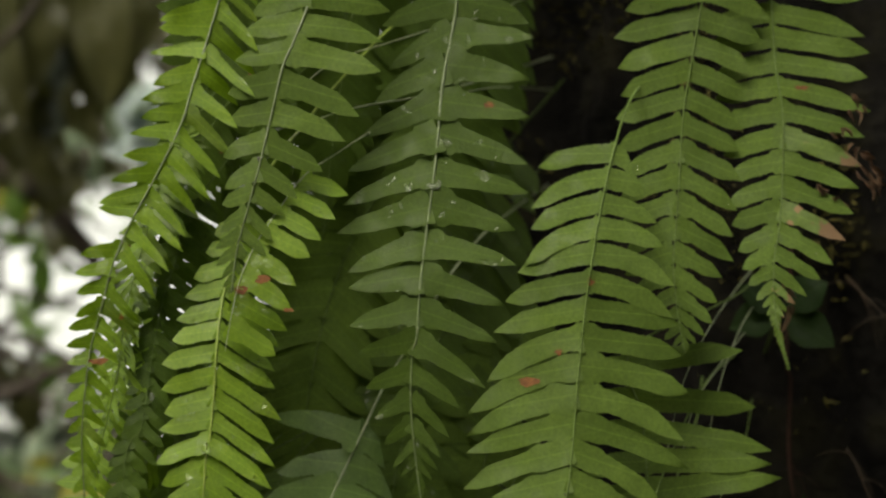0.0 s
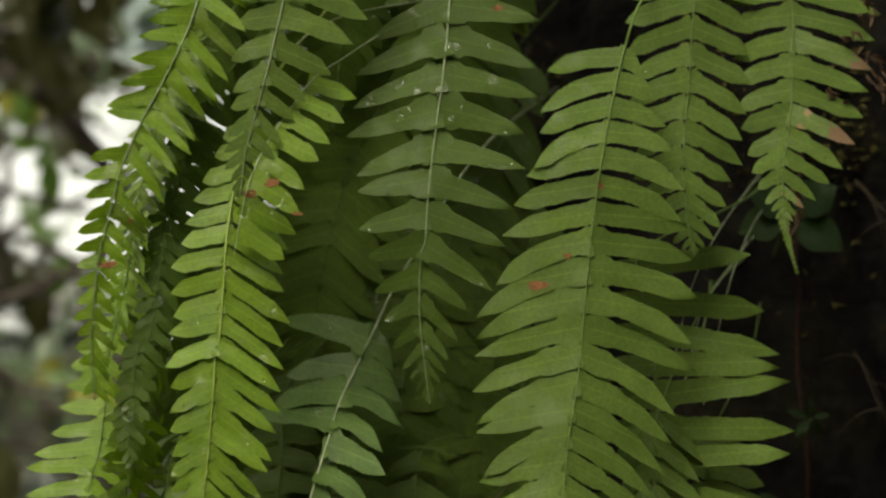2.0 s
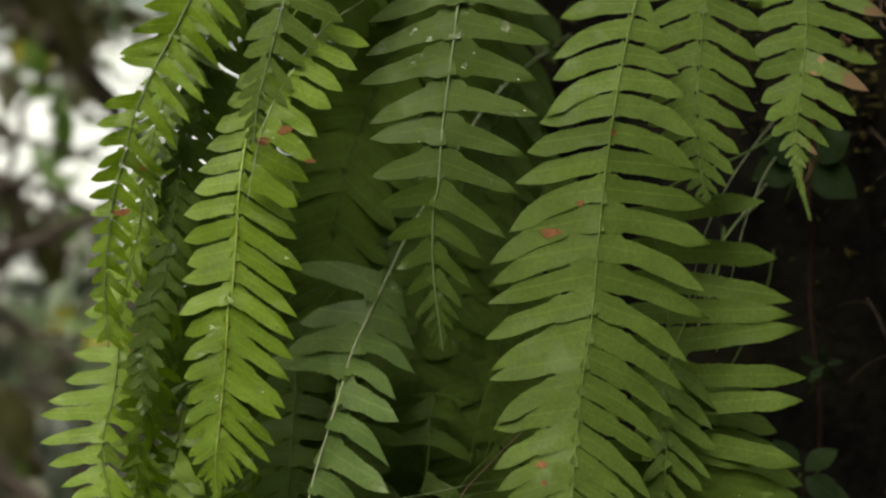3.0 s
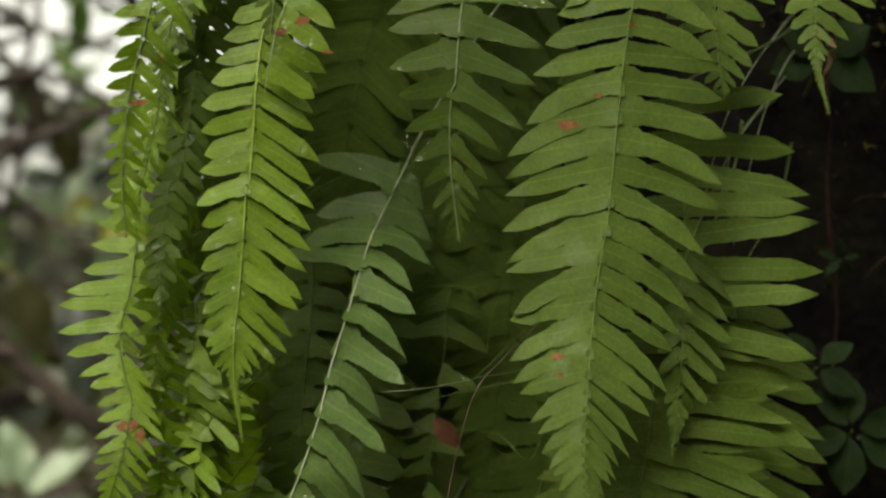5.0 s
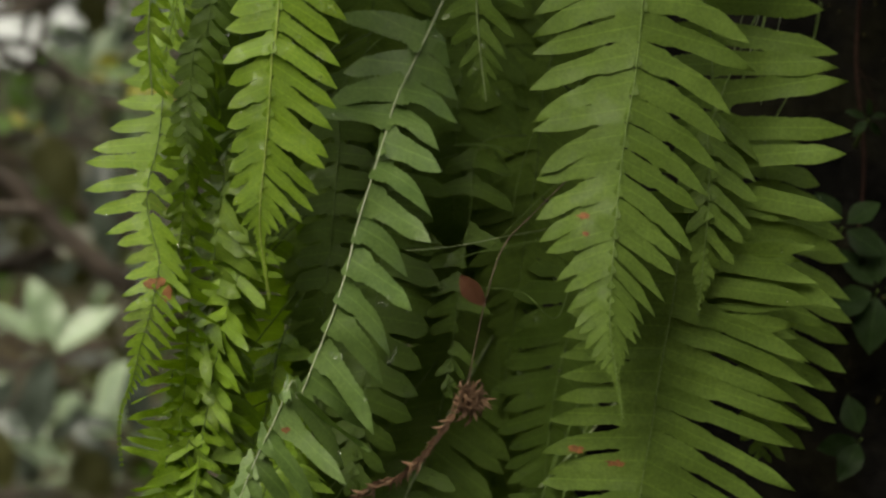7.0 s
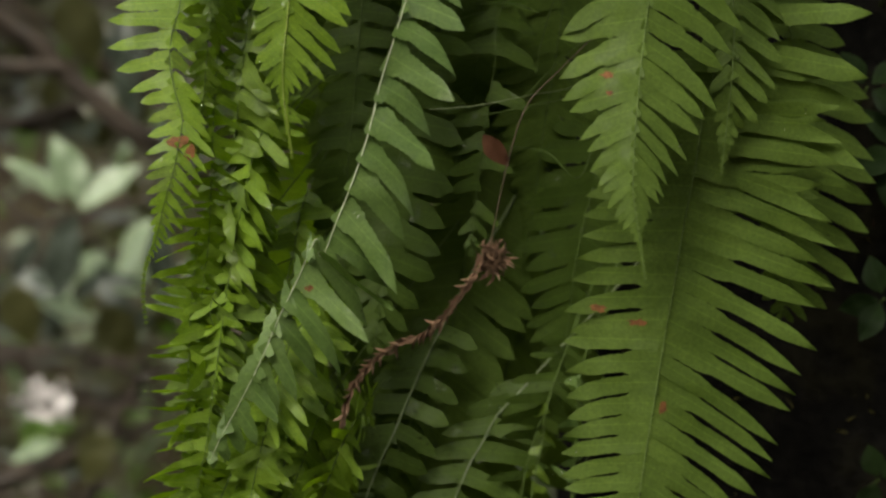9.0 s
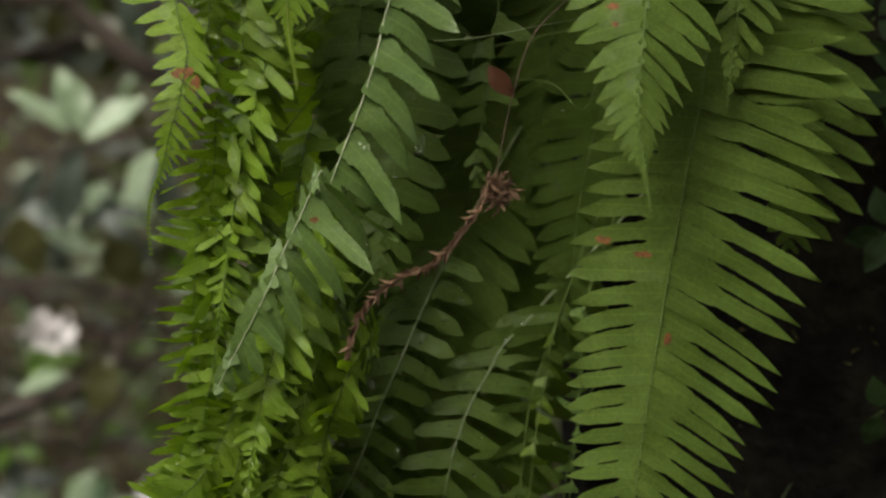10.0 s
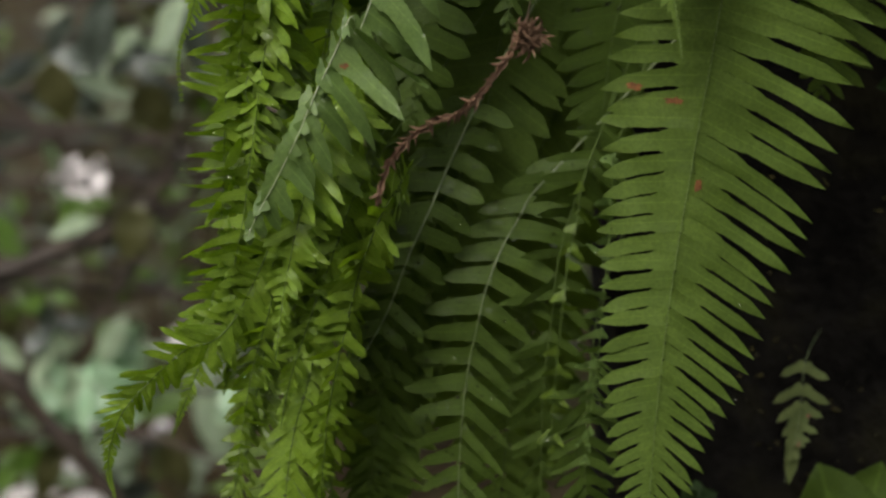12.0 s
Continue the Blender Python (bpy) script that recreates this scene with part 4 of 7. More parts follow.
# dark glossy frond in the middle
hanging_frond([(0.190, 1.950, 1.620), (0.135, 1.800, 1.540), (0.043, 1.740, 1.444), (0.014, 1.729, 1.414), (0.002, 1.718, 1.394), (-0.010, 1.707, 1.374), (-0.021, 1.696, 1.346), (-0.028, 1.689, 1.316), (-0.035, 1.687, 1.281), (-0.039, 1.684, 1.242), (-0.041, 1.682, 1.198), (-0.042, 1.680, 1.162)],
              [(0.529, 0.0305, 0.0348, 4, 0, 0.0209), (0.588, 0.0391, 0.0521, 4, 8, 0.0208), (0.633, 0.0389, 0.0605, 2, 8, 0.0216), (0.667, 0.0405, 0.0603, 2, 22, 0.0215), (0.7, 0.0421, 0.055, 2, 33, 0.0215), (0.742, 0.0481, 0.0481, 2, 38, 0.0206), (0.783, 0.0542, 0.043, 2, 41, 0.0198), (0.812, 0.0526, 0.0414, 4, 42, 0.019), (0.867, 0.0433, 0.0372, 12, 42, 0.0182), (0.938, 0.0348, 0.0305, 20, 42, 0.0165), (1.0, 0.0175, 0.0175, 30, 45, 0.0131)],
              seed=26, mat=1, rib='mid', thick=0.8, wild=2.0, slim=0.82, lance=0.4, curl=0.1, beads=3, fuse=(0, 0), label='dark glossy fern frond dotted with water drops')
# bright backlit frond
hanging_frond([(0.068, 1.950, 1.658), (0.000, 1.800, 1.580), (-0.103, 1.660, 1.447), (-0.119, 1.643, 1.394), (-0.128, 1.626, 1.367), (-0.139, 1.609, 1.333), (-0.149, 1.599, 1.293), (-0.159, 1.596, 1.256), (-0.165, 1.593, 1.210), (-0.167, 1.590, 1.176)],
              [(0.671, 0.0166, 0.0191, 36, 44, 0.0125), (0.717, 0.0206, 0.0231, 36, 46, 0.0124), (0.779, 0.0238, 0.0271, 38, 48, 0.0123), (0.842, 0.0255, 0.0288, 40, 48, 0.0123), (0.904, 0.0265, 0.0289, 42, 50, 0.0124), (0.963, 0.0224, 0.0249, 44, 52, 0.0116), (1.0, 0.0125, 0.0125, 48, 54, 0.01)],
              seed=27, mat=2, rib='dark', wild=2.0, curl=0.1, lance=0.3)
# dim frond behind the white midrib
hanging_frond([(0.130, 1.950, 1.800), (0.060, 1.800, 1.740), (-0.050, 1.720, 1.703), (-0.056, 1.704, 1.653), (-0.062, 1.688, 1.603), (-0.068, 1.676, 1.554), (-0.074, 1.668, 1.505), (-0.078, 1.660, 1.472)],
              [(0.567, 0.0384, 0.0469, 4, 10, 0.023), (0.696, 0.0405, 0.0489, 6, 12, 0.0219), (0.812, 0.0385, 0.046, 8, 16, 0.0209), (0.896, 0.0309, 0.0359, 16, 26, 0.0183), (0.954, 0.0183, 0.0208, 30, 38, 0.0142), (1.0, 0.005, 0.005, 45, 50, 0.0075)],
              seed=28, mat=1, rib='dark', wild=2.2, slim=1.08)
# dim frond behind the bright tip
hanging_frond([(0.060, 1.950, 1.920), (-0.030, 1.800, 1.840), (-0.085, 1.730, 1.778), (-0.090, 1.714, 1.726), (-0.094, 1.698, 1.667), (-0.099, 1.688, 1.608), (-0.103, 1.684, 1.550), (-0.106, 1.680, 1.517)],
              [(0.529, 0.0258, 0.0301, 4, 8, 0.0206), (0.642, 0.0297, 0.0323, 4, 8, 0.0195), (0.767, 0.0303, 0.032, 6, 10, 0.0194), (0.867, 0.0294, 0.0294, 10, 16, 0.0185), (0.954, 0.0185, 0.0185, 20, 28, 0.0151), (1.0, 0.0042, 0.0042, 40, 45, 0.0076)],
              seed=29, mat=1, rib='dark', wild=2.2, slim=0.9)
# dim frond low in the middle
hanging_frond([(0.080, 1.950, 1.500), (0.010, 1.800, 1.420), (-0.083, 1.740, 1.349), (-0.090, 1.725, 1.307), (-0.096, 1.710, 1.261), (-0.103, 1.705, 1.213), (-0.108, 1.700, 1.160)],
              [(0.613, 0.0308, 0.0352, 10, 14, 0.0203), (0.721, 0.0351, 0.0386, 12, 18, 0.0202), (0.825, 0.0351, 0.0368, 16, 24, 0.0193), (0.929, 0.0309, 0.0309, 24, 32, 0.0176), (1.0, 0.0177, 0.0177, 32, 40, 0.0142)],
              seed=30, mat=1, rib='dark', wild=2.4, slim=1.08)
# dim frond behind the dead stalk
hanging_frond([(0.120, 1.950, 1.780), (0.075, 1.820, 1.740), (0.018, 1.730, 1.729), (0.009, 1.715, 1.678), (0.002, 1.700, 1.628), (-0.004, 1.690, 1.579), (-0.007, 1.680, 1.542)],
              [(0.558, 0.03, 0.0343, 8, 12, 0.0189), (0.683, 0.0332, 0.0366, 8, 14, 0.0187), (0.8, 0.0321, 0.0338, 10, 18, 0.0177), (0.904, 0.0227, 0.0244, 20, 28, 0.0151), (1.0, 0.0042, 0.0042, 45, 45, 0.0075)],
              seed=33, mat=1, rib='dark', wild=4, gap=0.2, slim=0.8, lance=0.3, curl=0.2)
# wet curled leaflets behind the rim of the large frond
hanging_frond([(0.150, 1.950, 1.620), (0.120, 1.800, 1.560), (0.077, 1.700, 1.458), (0.073, 1.691, 1.426), (0.071, 1.682, 1.388), (0.068, 1.673, 1.356), (0.065, 1.667, 1.322), (0.062, 1.665, 1.288), (0.058, 1.662, 1.254), (0.055, 1.660, 1.215)],
              [(0.588, 0.0127, 0.0085, 0, 10, 0.0144), (0.688, 0.017, 0.0093, -10, 20, 0.0144), (0.779, 0.0195, 0.0085, -6, 30, 0.0136), (0.871, 0.0196, 0.0085, 10, 40, 0.0128), (0.946, 0.0145, 0.0085, 20, 45, 0.012), (1.0, 0.0051, 0.0051, 40, 50, 0.0086)],
              seed=34, mat=3, rib='dark', wild=7, curl=0.6, gap=0.1, roll=40, slim=0.6, lance=0.5, beads=1, label='wet pale curled leaflets behind the rim of a large frond')
# sparse sunlit leaflets in the gap
hanging_frond([(0.140, 1.950, 1.600), (0.105, 1.800, 1.550), (0.055, 1.720, 1.434), (0.048, 1.710, 1.400), (0.041, 1.700, 1.367), (0.037, 1.690, 1.334), (0.033, 1.687, 1.291), (0.030, 1.683, 1.248), (0.028, 1.680, 1.199)],
              [(0.592, 0.0129, 0.0155, 20, 20, 0.0155), (0.708, 0.0163, 0.0172, 10, 26, 0.0163), (0.817, 0.0146, 0.0155, 20, 34, 0.0155), (0.929, 0.0173, 0.019, 24, 36, 0.0147), (1.0, 0.007, 0.007, 40, 45, 0.0104)],
              seed=35, mat=4, rib='dark', wild=9, curl=0.5, gap=0.4, roll=35, slim=0.55, lance=0.5, label='sparse sunlit yellow-green leaflets in a gap of the fern')

# unseen fronds arching out from the trunk, added above to shade those below
for k, (x, turn_x, z) in enumerate(((-0.04, -0.52, 2.42), (0.00, -0.40, 2.50), (0.03, -0.32, 2.44), (0.06, -0.24, 2.54), (0.09, -0.16, 2.46), (0.12, -0.09, 2.52), (0.16, -0.01, 2.45), (0.20, 0.08, 2.51), (0.26, 0.17, 2.46))):
    frond([(x, 1.960, z - 0.10), (x + 0.35 * (turn_x - x), 1.760, z), (x + 0.7 * (turn_x - x), 1.540, z - 0.01), (turn_x, 1.330, z - 0.07)],
          0.095, first=0.3, ang=(84, 60), seed=120 + k, tail=0.1, mat=0, pitch=0.36, slim=0.95, wild=2)
# outlying tip
frond([(0.020, 1.950, 1.677), (-0.068, 1.740, 1.593), (-0.137, 1.620, 1.478), (-0.198, 1.580, 1.347), (-0.234, 1.570, 1.324), (-0.261, 1.570, 1.299), (-0.281, 1.570, 1.274), (-0.290, 1.570, 1.240), (-0.285, 1.570, 1.211)],
      0.0285, first=2.3, ang=(64, 50), seed=15, wild=3.5, tail=0.1, mat=2, twist=-20, gap=0.08, curl=0.35, rib='dark')
# second outlying tip
frond([(0.020, 1.950, 1.658), (-0.069, 1.760, 1.575), (-0.140, 1.660, 1.456), (-0.199, 1.620, 1.355), (-0.219, 1.610, 1.323), (-0.234, 1.610, 1.290), (-0.250, 1.610, 1.249)],
      0.0306, first=2.3, ang=(66, 50), seed=16, wild=4, tail=0.14, mat=2, twist=12, gap=0.08, curl=0.4, rib='dark')
# lower middle frond
frond([(0.132, 1.950, 1.562), (0.086, 1.800, 1.505), (0.066, 1.730, 1.465), (0.037, 1.710, 1.383), (0.029, 1.700, 1.323), (0.023, 1.700, 1.261), (0.022, 1.700, 1.193), (0.021, 1.700, 1.134)],
      0.0448, first=2, ang=(72, 56), seed=25, tail=0.08, mat=1, twist=-30, wild=3.5, gap=0.3, slim=0.8, rib='dark')
# lower left of middle
frond([(0.069, 1.950, 1.537), (-0.003, 1.820, 1.489), (-0.042, 1.730, 1.429), (-0.083, 1.700, 1.340), (-0.096, 1.690, 1.289), (-0.104, 1.680, 1.238), (-0.110, 1.680, 1.184), (-0.117, 1.680, 1.129)],
      0.0467, first=2, ang=(72, 56), seed=26, tail=0.08, mat=1, twist=-30, wild=3, slim=0.7, pitch=0.3, rib='dark')
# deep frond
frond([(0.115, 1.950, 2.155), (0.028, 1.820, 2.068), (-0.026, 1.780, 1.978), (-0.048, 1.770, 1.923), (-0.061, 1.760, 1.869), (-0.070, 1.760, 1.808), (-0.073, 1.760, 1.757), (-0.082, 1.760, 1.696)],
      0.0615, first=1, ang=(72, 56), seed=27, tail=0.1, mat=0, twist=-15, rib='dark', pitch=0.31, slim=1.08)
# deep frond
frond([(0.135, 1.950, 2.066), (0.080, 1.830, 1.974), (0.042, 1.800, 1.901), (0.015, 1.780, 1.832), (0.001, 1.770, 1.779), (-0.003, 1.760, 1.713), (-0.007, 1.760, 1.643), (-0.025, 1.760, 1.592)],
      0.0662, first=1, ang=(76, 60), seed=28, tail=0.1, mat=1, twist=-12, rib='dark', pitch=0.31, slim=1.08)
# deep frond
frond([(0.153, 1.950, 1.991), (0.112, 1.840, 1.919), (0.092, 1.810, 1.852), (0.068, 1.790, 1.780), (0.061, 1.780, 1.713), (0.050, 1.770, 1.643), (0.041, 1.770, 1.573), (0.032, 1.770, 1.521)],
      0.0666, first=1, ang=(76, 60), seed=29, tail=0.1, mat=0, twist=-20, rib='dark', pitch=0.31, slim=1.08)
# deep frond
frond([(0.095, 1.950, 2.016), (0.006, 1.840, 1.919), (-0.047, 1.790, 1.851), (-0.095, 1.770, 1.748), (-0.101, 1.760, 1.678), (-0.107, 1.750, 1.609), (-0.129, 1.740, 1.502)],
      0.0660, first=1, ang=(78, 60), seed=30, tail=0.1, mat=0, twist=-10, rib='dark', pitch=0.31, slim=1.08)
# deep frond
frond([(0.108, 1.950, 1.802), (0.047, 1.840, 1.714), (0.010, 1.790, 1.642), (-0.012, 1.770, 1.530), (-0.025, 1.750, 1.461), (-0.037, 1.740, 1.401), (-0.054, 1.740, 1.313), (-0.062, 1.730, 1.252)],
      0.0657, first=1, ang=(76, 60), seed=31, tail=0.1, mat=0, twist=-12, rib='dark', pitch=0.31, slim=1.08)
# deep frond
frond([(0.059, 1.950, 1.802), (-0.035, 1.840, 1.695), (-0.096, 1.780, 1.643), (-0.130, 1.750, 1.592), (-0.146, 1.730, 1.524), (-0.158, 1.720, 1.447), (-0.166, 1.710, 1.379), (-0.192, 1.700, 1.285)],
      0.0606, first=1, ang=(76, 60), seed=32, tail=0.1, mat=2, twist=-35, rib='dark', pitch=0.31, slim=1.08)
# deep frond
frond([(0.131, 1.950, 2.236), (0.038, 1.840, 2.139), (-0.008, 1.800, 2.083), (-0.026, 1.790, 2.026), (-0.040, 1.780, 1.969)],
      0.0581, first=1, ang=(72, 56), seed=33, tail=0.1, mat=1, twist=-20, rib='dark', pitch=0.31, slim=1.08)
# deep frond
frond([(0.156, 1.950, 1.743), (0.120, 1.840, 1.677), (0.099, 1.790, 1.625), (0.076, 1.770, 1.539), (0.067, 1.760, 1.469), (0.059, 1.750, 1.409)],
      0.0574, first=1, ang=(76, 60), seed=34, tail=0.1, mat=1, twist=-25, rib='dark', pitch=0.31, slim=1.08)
# low frond
frond([(0.044, 1.950, 1.562), (-0.044, 1.800, 1.518), (-0.107, 1.660, 1.456), (-0.152, 1.630, 1.371), (-0.170, 1.620, 1.313), (-0.189, 1.610, 1.256), (-0.206, 1.610, 1.204), (-0.217, 1.610, 1.156)],
      0.0347, first=2, ang=(70, 54), seed=41, wild=5, tail=0.08, mat=4, twist=20, curl=0.5, gap=0.08, rib='dark')
# low frond
frond([(0.017, 1.950, 1.398), (-0.043, 1.800, 1.337), (-0.080, 1.720, 1.300), (-0.092, 1.700, 1.250), (-0.096, 1.690, 1.195), (-0.100, 1.690, 1.126)],
      0.0512, first=1.5, ang=(74, 58), seed=43, tail=0.05, mat=0, twist=-30, wild=3, slim=0.7, pitch=0.3, rib='dark')
# low frond
frond([(0.071, 1.950, 1.373), (0.022, 1.820, 1.325), (0.002, 1.750, 1.275), (-0.005, 1.740, 1.214), (-0.009, 1.730, 1.161), (-0.010, 1.730, 1.105)],
      0.0544, first=1.5, ang=(74, 58), seed=44, tail=0.05, mat=0, twist=-35, slim=0.75, wild=2, rib='dark')
# low frond
frond([(0.105, 1.950, 1.374), (0.071, 1.800, 1.320), (0.058, 1.700, 1.270), (0.056, 1.690, 1.219), (0.056, 1.690, 1.174), (0.056, 1.690, 1.119)],
      0.0361, first=1.7, ang=(70, 56), seed=45, wild=4, tail=0.05, mat=1, twist=-30, gap=0.2, rib='dark')
# low frond
frond([(-0.007, 1.950, 1.397), (-0.099, 1.840, 1.319), (-0.154, 1.720, 1.272), (-0.171, 1.700, 1.222), (-0.181, 1.690, 1.171), (-0.188, 1.690, 1.116)],
      0.0514, first=1.5, ang=(72, 58), seed=46, wild=3, tail=0.05, mat=4, twist=22, curl=0.2, slim=0.8, rib='dark')
# deep frond
frond([(0.088, 1.950, 1.826), (0.011, 1.860, 1.741), (-0.039, 1.800, 1.678), (-0.061, 1.790, 1.616), (-0.092, 1.780, 1.537), (-0.105, 1.780, 1.484), (-0.114, 1.770, 1.422)],
      0.0713, first=1, ang=(76, 60), seed=47, tail=0.08, mat=0, twist=-15, rib='dark', pitch=0.31, slim=1.08)
# deep frond
frond([(0.091, 1.950, 1.710), (0.022, 1.860, 1.641), (-0.023, 1.800, 1.575), (-0.035, 1.790, 1.528), (-0.052, 1.780, 1.457), (-0.060, 1.770, 1.396), (-0.078, 1.770, 1.334)],
      0.0757, first=1, ang=(78, 60), seed=48, tail=0.08, mat=1, twist=-20, rib='dark', pitch=0.31, slim=1.08)
# deep frond
frond([(0.141, 1.950, 1.973), (0.078, 1.870, 1.901), (0.049, 1.830, 1.832), (0.035, 1.820, 1.768), (0.033, 1.810, 1.704), (0.028, 1.800, 1.633), (0.024, 1.800, 1.571)],
      0.0723, first=1, ang=(78, 60), seed=49, tail=0.08, mat=1, twist=-35, rib='dark', pitch=0.31, slim=1.08)
# deep frond
frond([(0.093, 1.950, 1.562), (0.048, 1.860, 1.498), (0.020, 1.800, 1.437), (-0.015, 1.790, 1.354), (-0.028, 1.780, 1.286), (-0.032, 1.780, 1.211), (-0.034, 1.780, 1.145)],
      0.0713, first=1, ang=(78, 60), seed=51, tail=0.08, mat=0, twist=-25, rib='dark', pitch=0.31, slim=1.08)
# deep frond
frond([(0.021, 1.950, 1.513), (-0.073, 1.860, 1.465), (-0.133, 1.790, 1.410), (-0.177, 1.780, 1.340), (-0.191, 1.770, 1.277), (-0.199, 1.760, 1.215)],
      0.0666, first=1, ang=(76, 60), seed=52, tail=0.08, mat=0, twist=-30, rib='dark', pitch=0.31, slim=1.08)
# deep frond
frond([(0.066, 1.950, 2.066), (-0.040, 1.860, 1.978), (-0.100, 1.780, 1.895), (-0.116, 1.760, 1.831), (-0.155, 1.750, 1.739), (-0.164, 1.750, 1.678), (-0.167, 1.740, 1.618), (-0.181, 1.740, 1.549)],
      0.0658, first=1, ang=(76, 60), seed=53, tail=0.08, mat=1, twist=-15, rib='dark', pitch=0.31, slim=1.08)
# edge-on frond
frond([(0.081, 1.950, 2.283), (-0.078, 1.720, 2.119), (-0.152, 1.640, 1.998), (-0.174, 1.620, 1.933), (-0.190, 1.610, 1.871), (-0.203, 1.610, 1.807), (-0.214, 1.610, 1.772)],
      0.0385, first=2, ang=(66, 50), seed=60, wild=3.6, tail=0.1, mat=2, twist=55, curl=0.35, gap=0.08, rib='dark')
# edge-on frond
frond([(0.059, 1.950, 1.874), (-0.068, 1.750, 1.813), (-0.153, 1.640, 1.745), (-0.170, 1.620, 1.680), (-0.177, 1.620, 1.616), (-0.196, 1.610, 1.516), (-0.201, 1.610, 1.455)],
      0.0503, first=2, ang=(76, 60), seed=61, wild=6, tail=0.08, mat=4, twist=50, pitch=0.24, curl=0.45, slim=1.05, gap=0.08, rib='dark')
# edge-on frond
frond([(0.042, 1.950, 1.782), (-0.075, 1.750, 1.709), (-0.153, 1.660, 1.626), (-0.170, 1.630, 1.551), (-0.183, 1.620, 1.486), (-0.193, 1.610, 1.422), (-0.201, 1.600, 1.343), (-0.210, 1.600, 1.284)],
      0.0502, first=2, ang=(76, 60), seed=62, wild=6, tail=0.08, mat=2, twist=-50, pitch=0.24, curl=0.45, slim=1.05, gap=0.08, rib='dark')
# edge-on frond
frond([(0.042, 1.950, 1.734), (-0.076, 1.780, 1.665), (-0.130, 1.680, 1.583), (-0.138, 1.640, 1.492), (-0.153, 1.620, 1.446), (-0.169, 1.610, 1.389), (-0.180, 1.600, 1.318), (-0.191, 1.600, 1.259)],
      0.0530, first=2, ang=(76, 60), seed=63, wild=6, tail=0.08, mat=2, twist=40, pitch=0.24, curl=0.45, slim=1.05, gap=0.08, rib='dark')
# inner frond
frond([(0.102, 1.950, 2.335), (-0.035, 1.760, 2.226), (-0.098, 1.690, 2.138), (-0.110, 1.680, 2.079), (-0.118, 1.680, 2.023), (-0.126, 1.680, 1.963)],
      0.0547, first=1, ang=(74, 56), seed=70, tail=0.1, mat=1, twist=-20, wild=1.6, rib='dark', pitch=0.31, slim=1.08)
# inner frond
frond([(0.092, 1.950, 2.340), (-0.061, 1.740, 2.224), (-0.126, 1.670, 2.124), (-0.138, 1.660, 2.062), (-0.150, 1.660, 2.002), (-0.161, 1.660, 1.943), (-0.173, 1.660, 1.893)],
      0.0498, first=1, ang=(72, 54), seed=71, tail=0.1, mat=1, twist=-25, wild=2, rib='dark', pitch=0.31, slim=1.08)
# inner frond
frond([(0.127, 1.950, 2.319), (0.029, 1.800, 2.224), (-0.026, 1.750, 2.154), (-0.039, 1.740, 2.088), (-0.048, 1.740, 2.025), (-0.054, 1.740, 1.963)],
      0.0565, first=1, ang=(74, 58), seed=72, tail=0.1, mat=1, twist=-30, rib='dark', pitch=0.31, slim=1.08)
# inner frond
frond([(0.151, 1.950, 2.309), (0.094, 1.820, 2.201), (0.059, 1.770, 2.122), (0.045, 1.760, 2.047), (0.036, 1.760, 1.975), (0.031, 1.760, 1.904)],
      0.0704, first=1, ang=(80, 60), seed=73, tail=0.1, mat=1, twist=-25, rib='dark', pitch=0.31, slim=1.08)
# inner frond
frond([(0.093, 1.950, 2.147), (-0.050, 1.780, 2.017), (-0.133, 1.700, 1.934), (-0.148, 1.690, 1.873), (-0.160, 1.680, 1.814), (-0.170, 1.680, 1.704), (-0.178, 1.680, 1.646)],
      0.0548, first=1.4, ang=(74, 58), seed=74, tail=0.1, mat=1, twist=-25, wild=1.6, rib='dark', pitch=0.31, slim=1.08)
# tangled frond
frond([(-0.008, 1.950, 1.471), (-0.093, 1.720, 1.510), (-0.126, 1.600, 1.499), (-0.141, 1.580, 1.462), (-0.153, 1.575, 1.414), (-0.163, 1.575, 1.365), (-0.169, 1.570, 1.317)],
      0.0361, first=1.7, ang=(76, 58), seed=80, wild=6, tail=0.1, mat=2, twist=30, pitch=0.24, curl=0.4, slim=1.05, gap=0.1, rib='dark')
# tangled frond
frond([(-0.008, 1.950, 1.447), (-0.085, 1.740, 1.456), (-0.112, 1.620, 1.435), (-0.127, 1.600, 1.397), (-0.143, 1.600, 1.352), (-0.159, 1.590, 1.304), (-0.168, 1.590, 1.262)],
      0.0341, first=1.7, ang=(76, 58), seed=81, wild=6, tail=0.1, mat=2, twist=-25, pitch=0.24, curl=0.4, slim=1.05, gap=0.1, rib='dark')
# tangled frond
frond([(0.017, 1.950, 1.447), (-0.059, 1.740, 1.447), (-0.087, 1.620, 1.431), (-0.107, 1.600, 1.389), (-0.119, 1.600, 1.344), (-0.131, 1.590, 1.287), (-0.137, 1.590, 1.237), (-0.140, 1.590, 1.177)],
      0.0339, first=1.7, ang=(76, 58), seed=82, wild=6, tail=0.1, mat=2, twist=-40, pitch=0.24, curl=0.4, slim=1.05, gap=0.1, rib='dark')
# tangled frond
frond([(-0.057, 1.950, 1.519), (-0.136, 1.720, 1.536), (-0.176, 1.620, 1.513), (-0.191, 1.600, 1.466), (-0.200, 1.600, 1.417), (-0.207, 1.590, 1.370)],
      0.0393, first=1.7, ang=(76, 58), seed=83, wild=6, tail=0.1, mat=0, twist=30, pitch=0.24, curl=0.4, slim=1.05, gap=0.1, rib='dark')
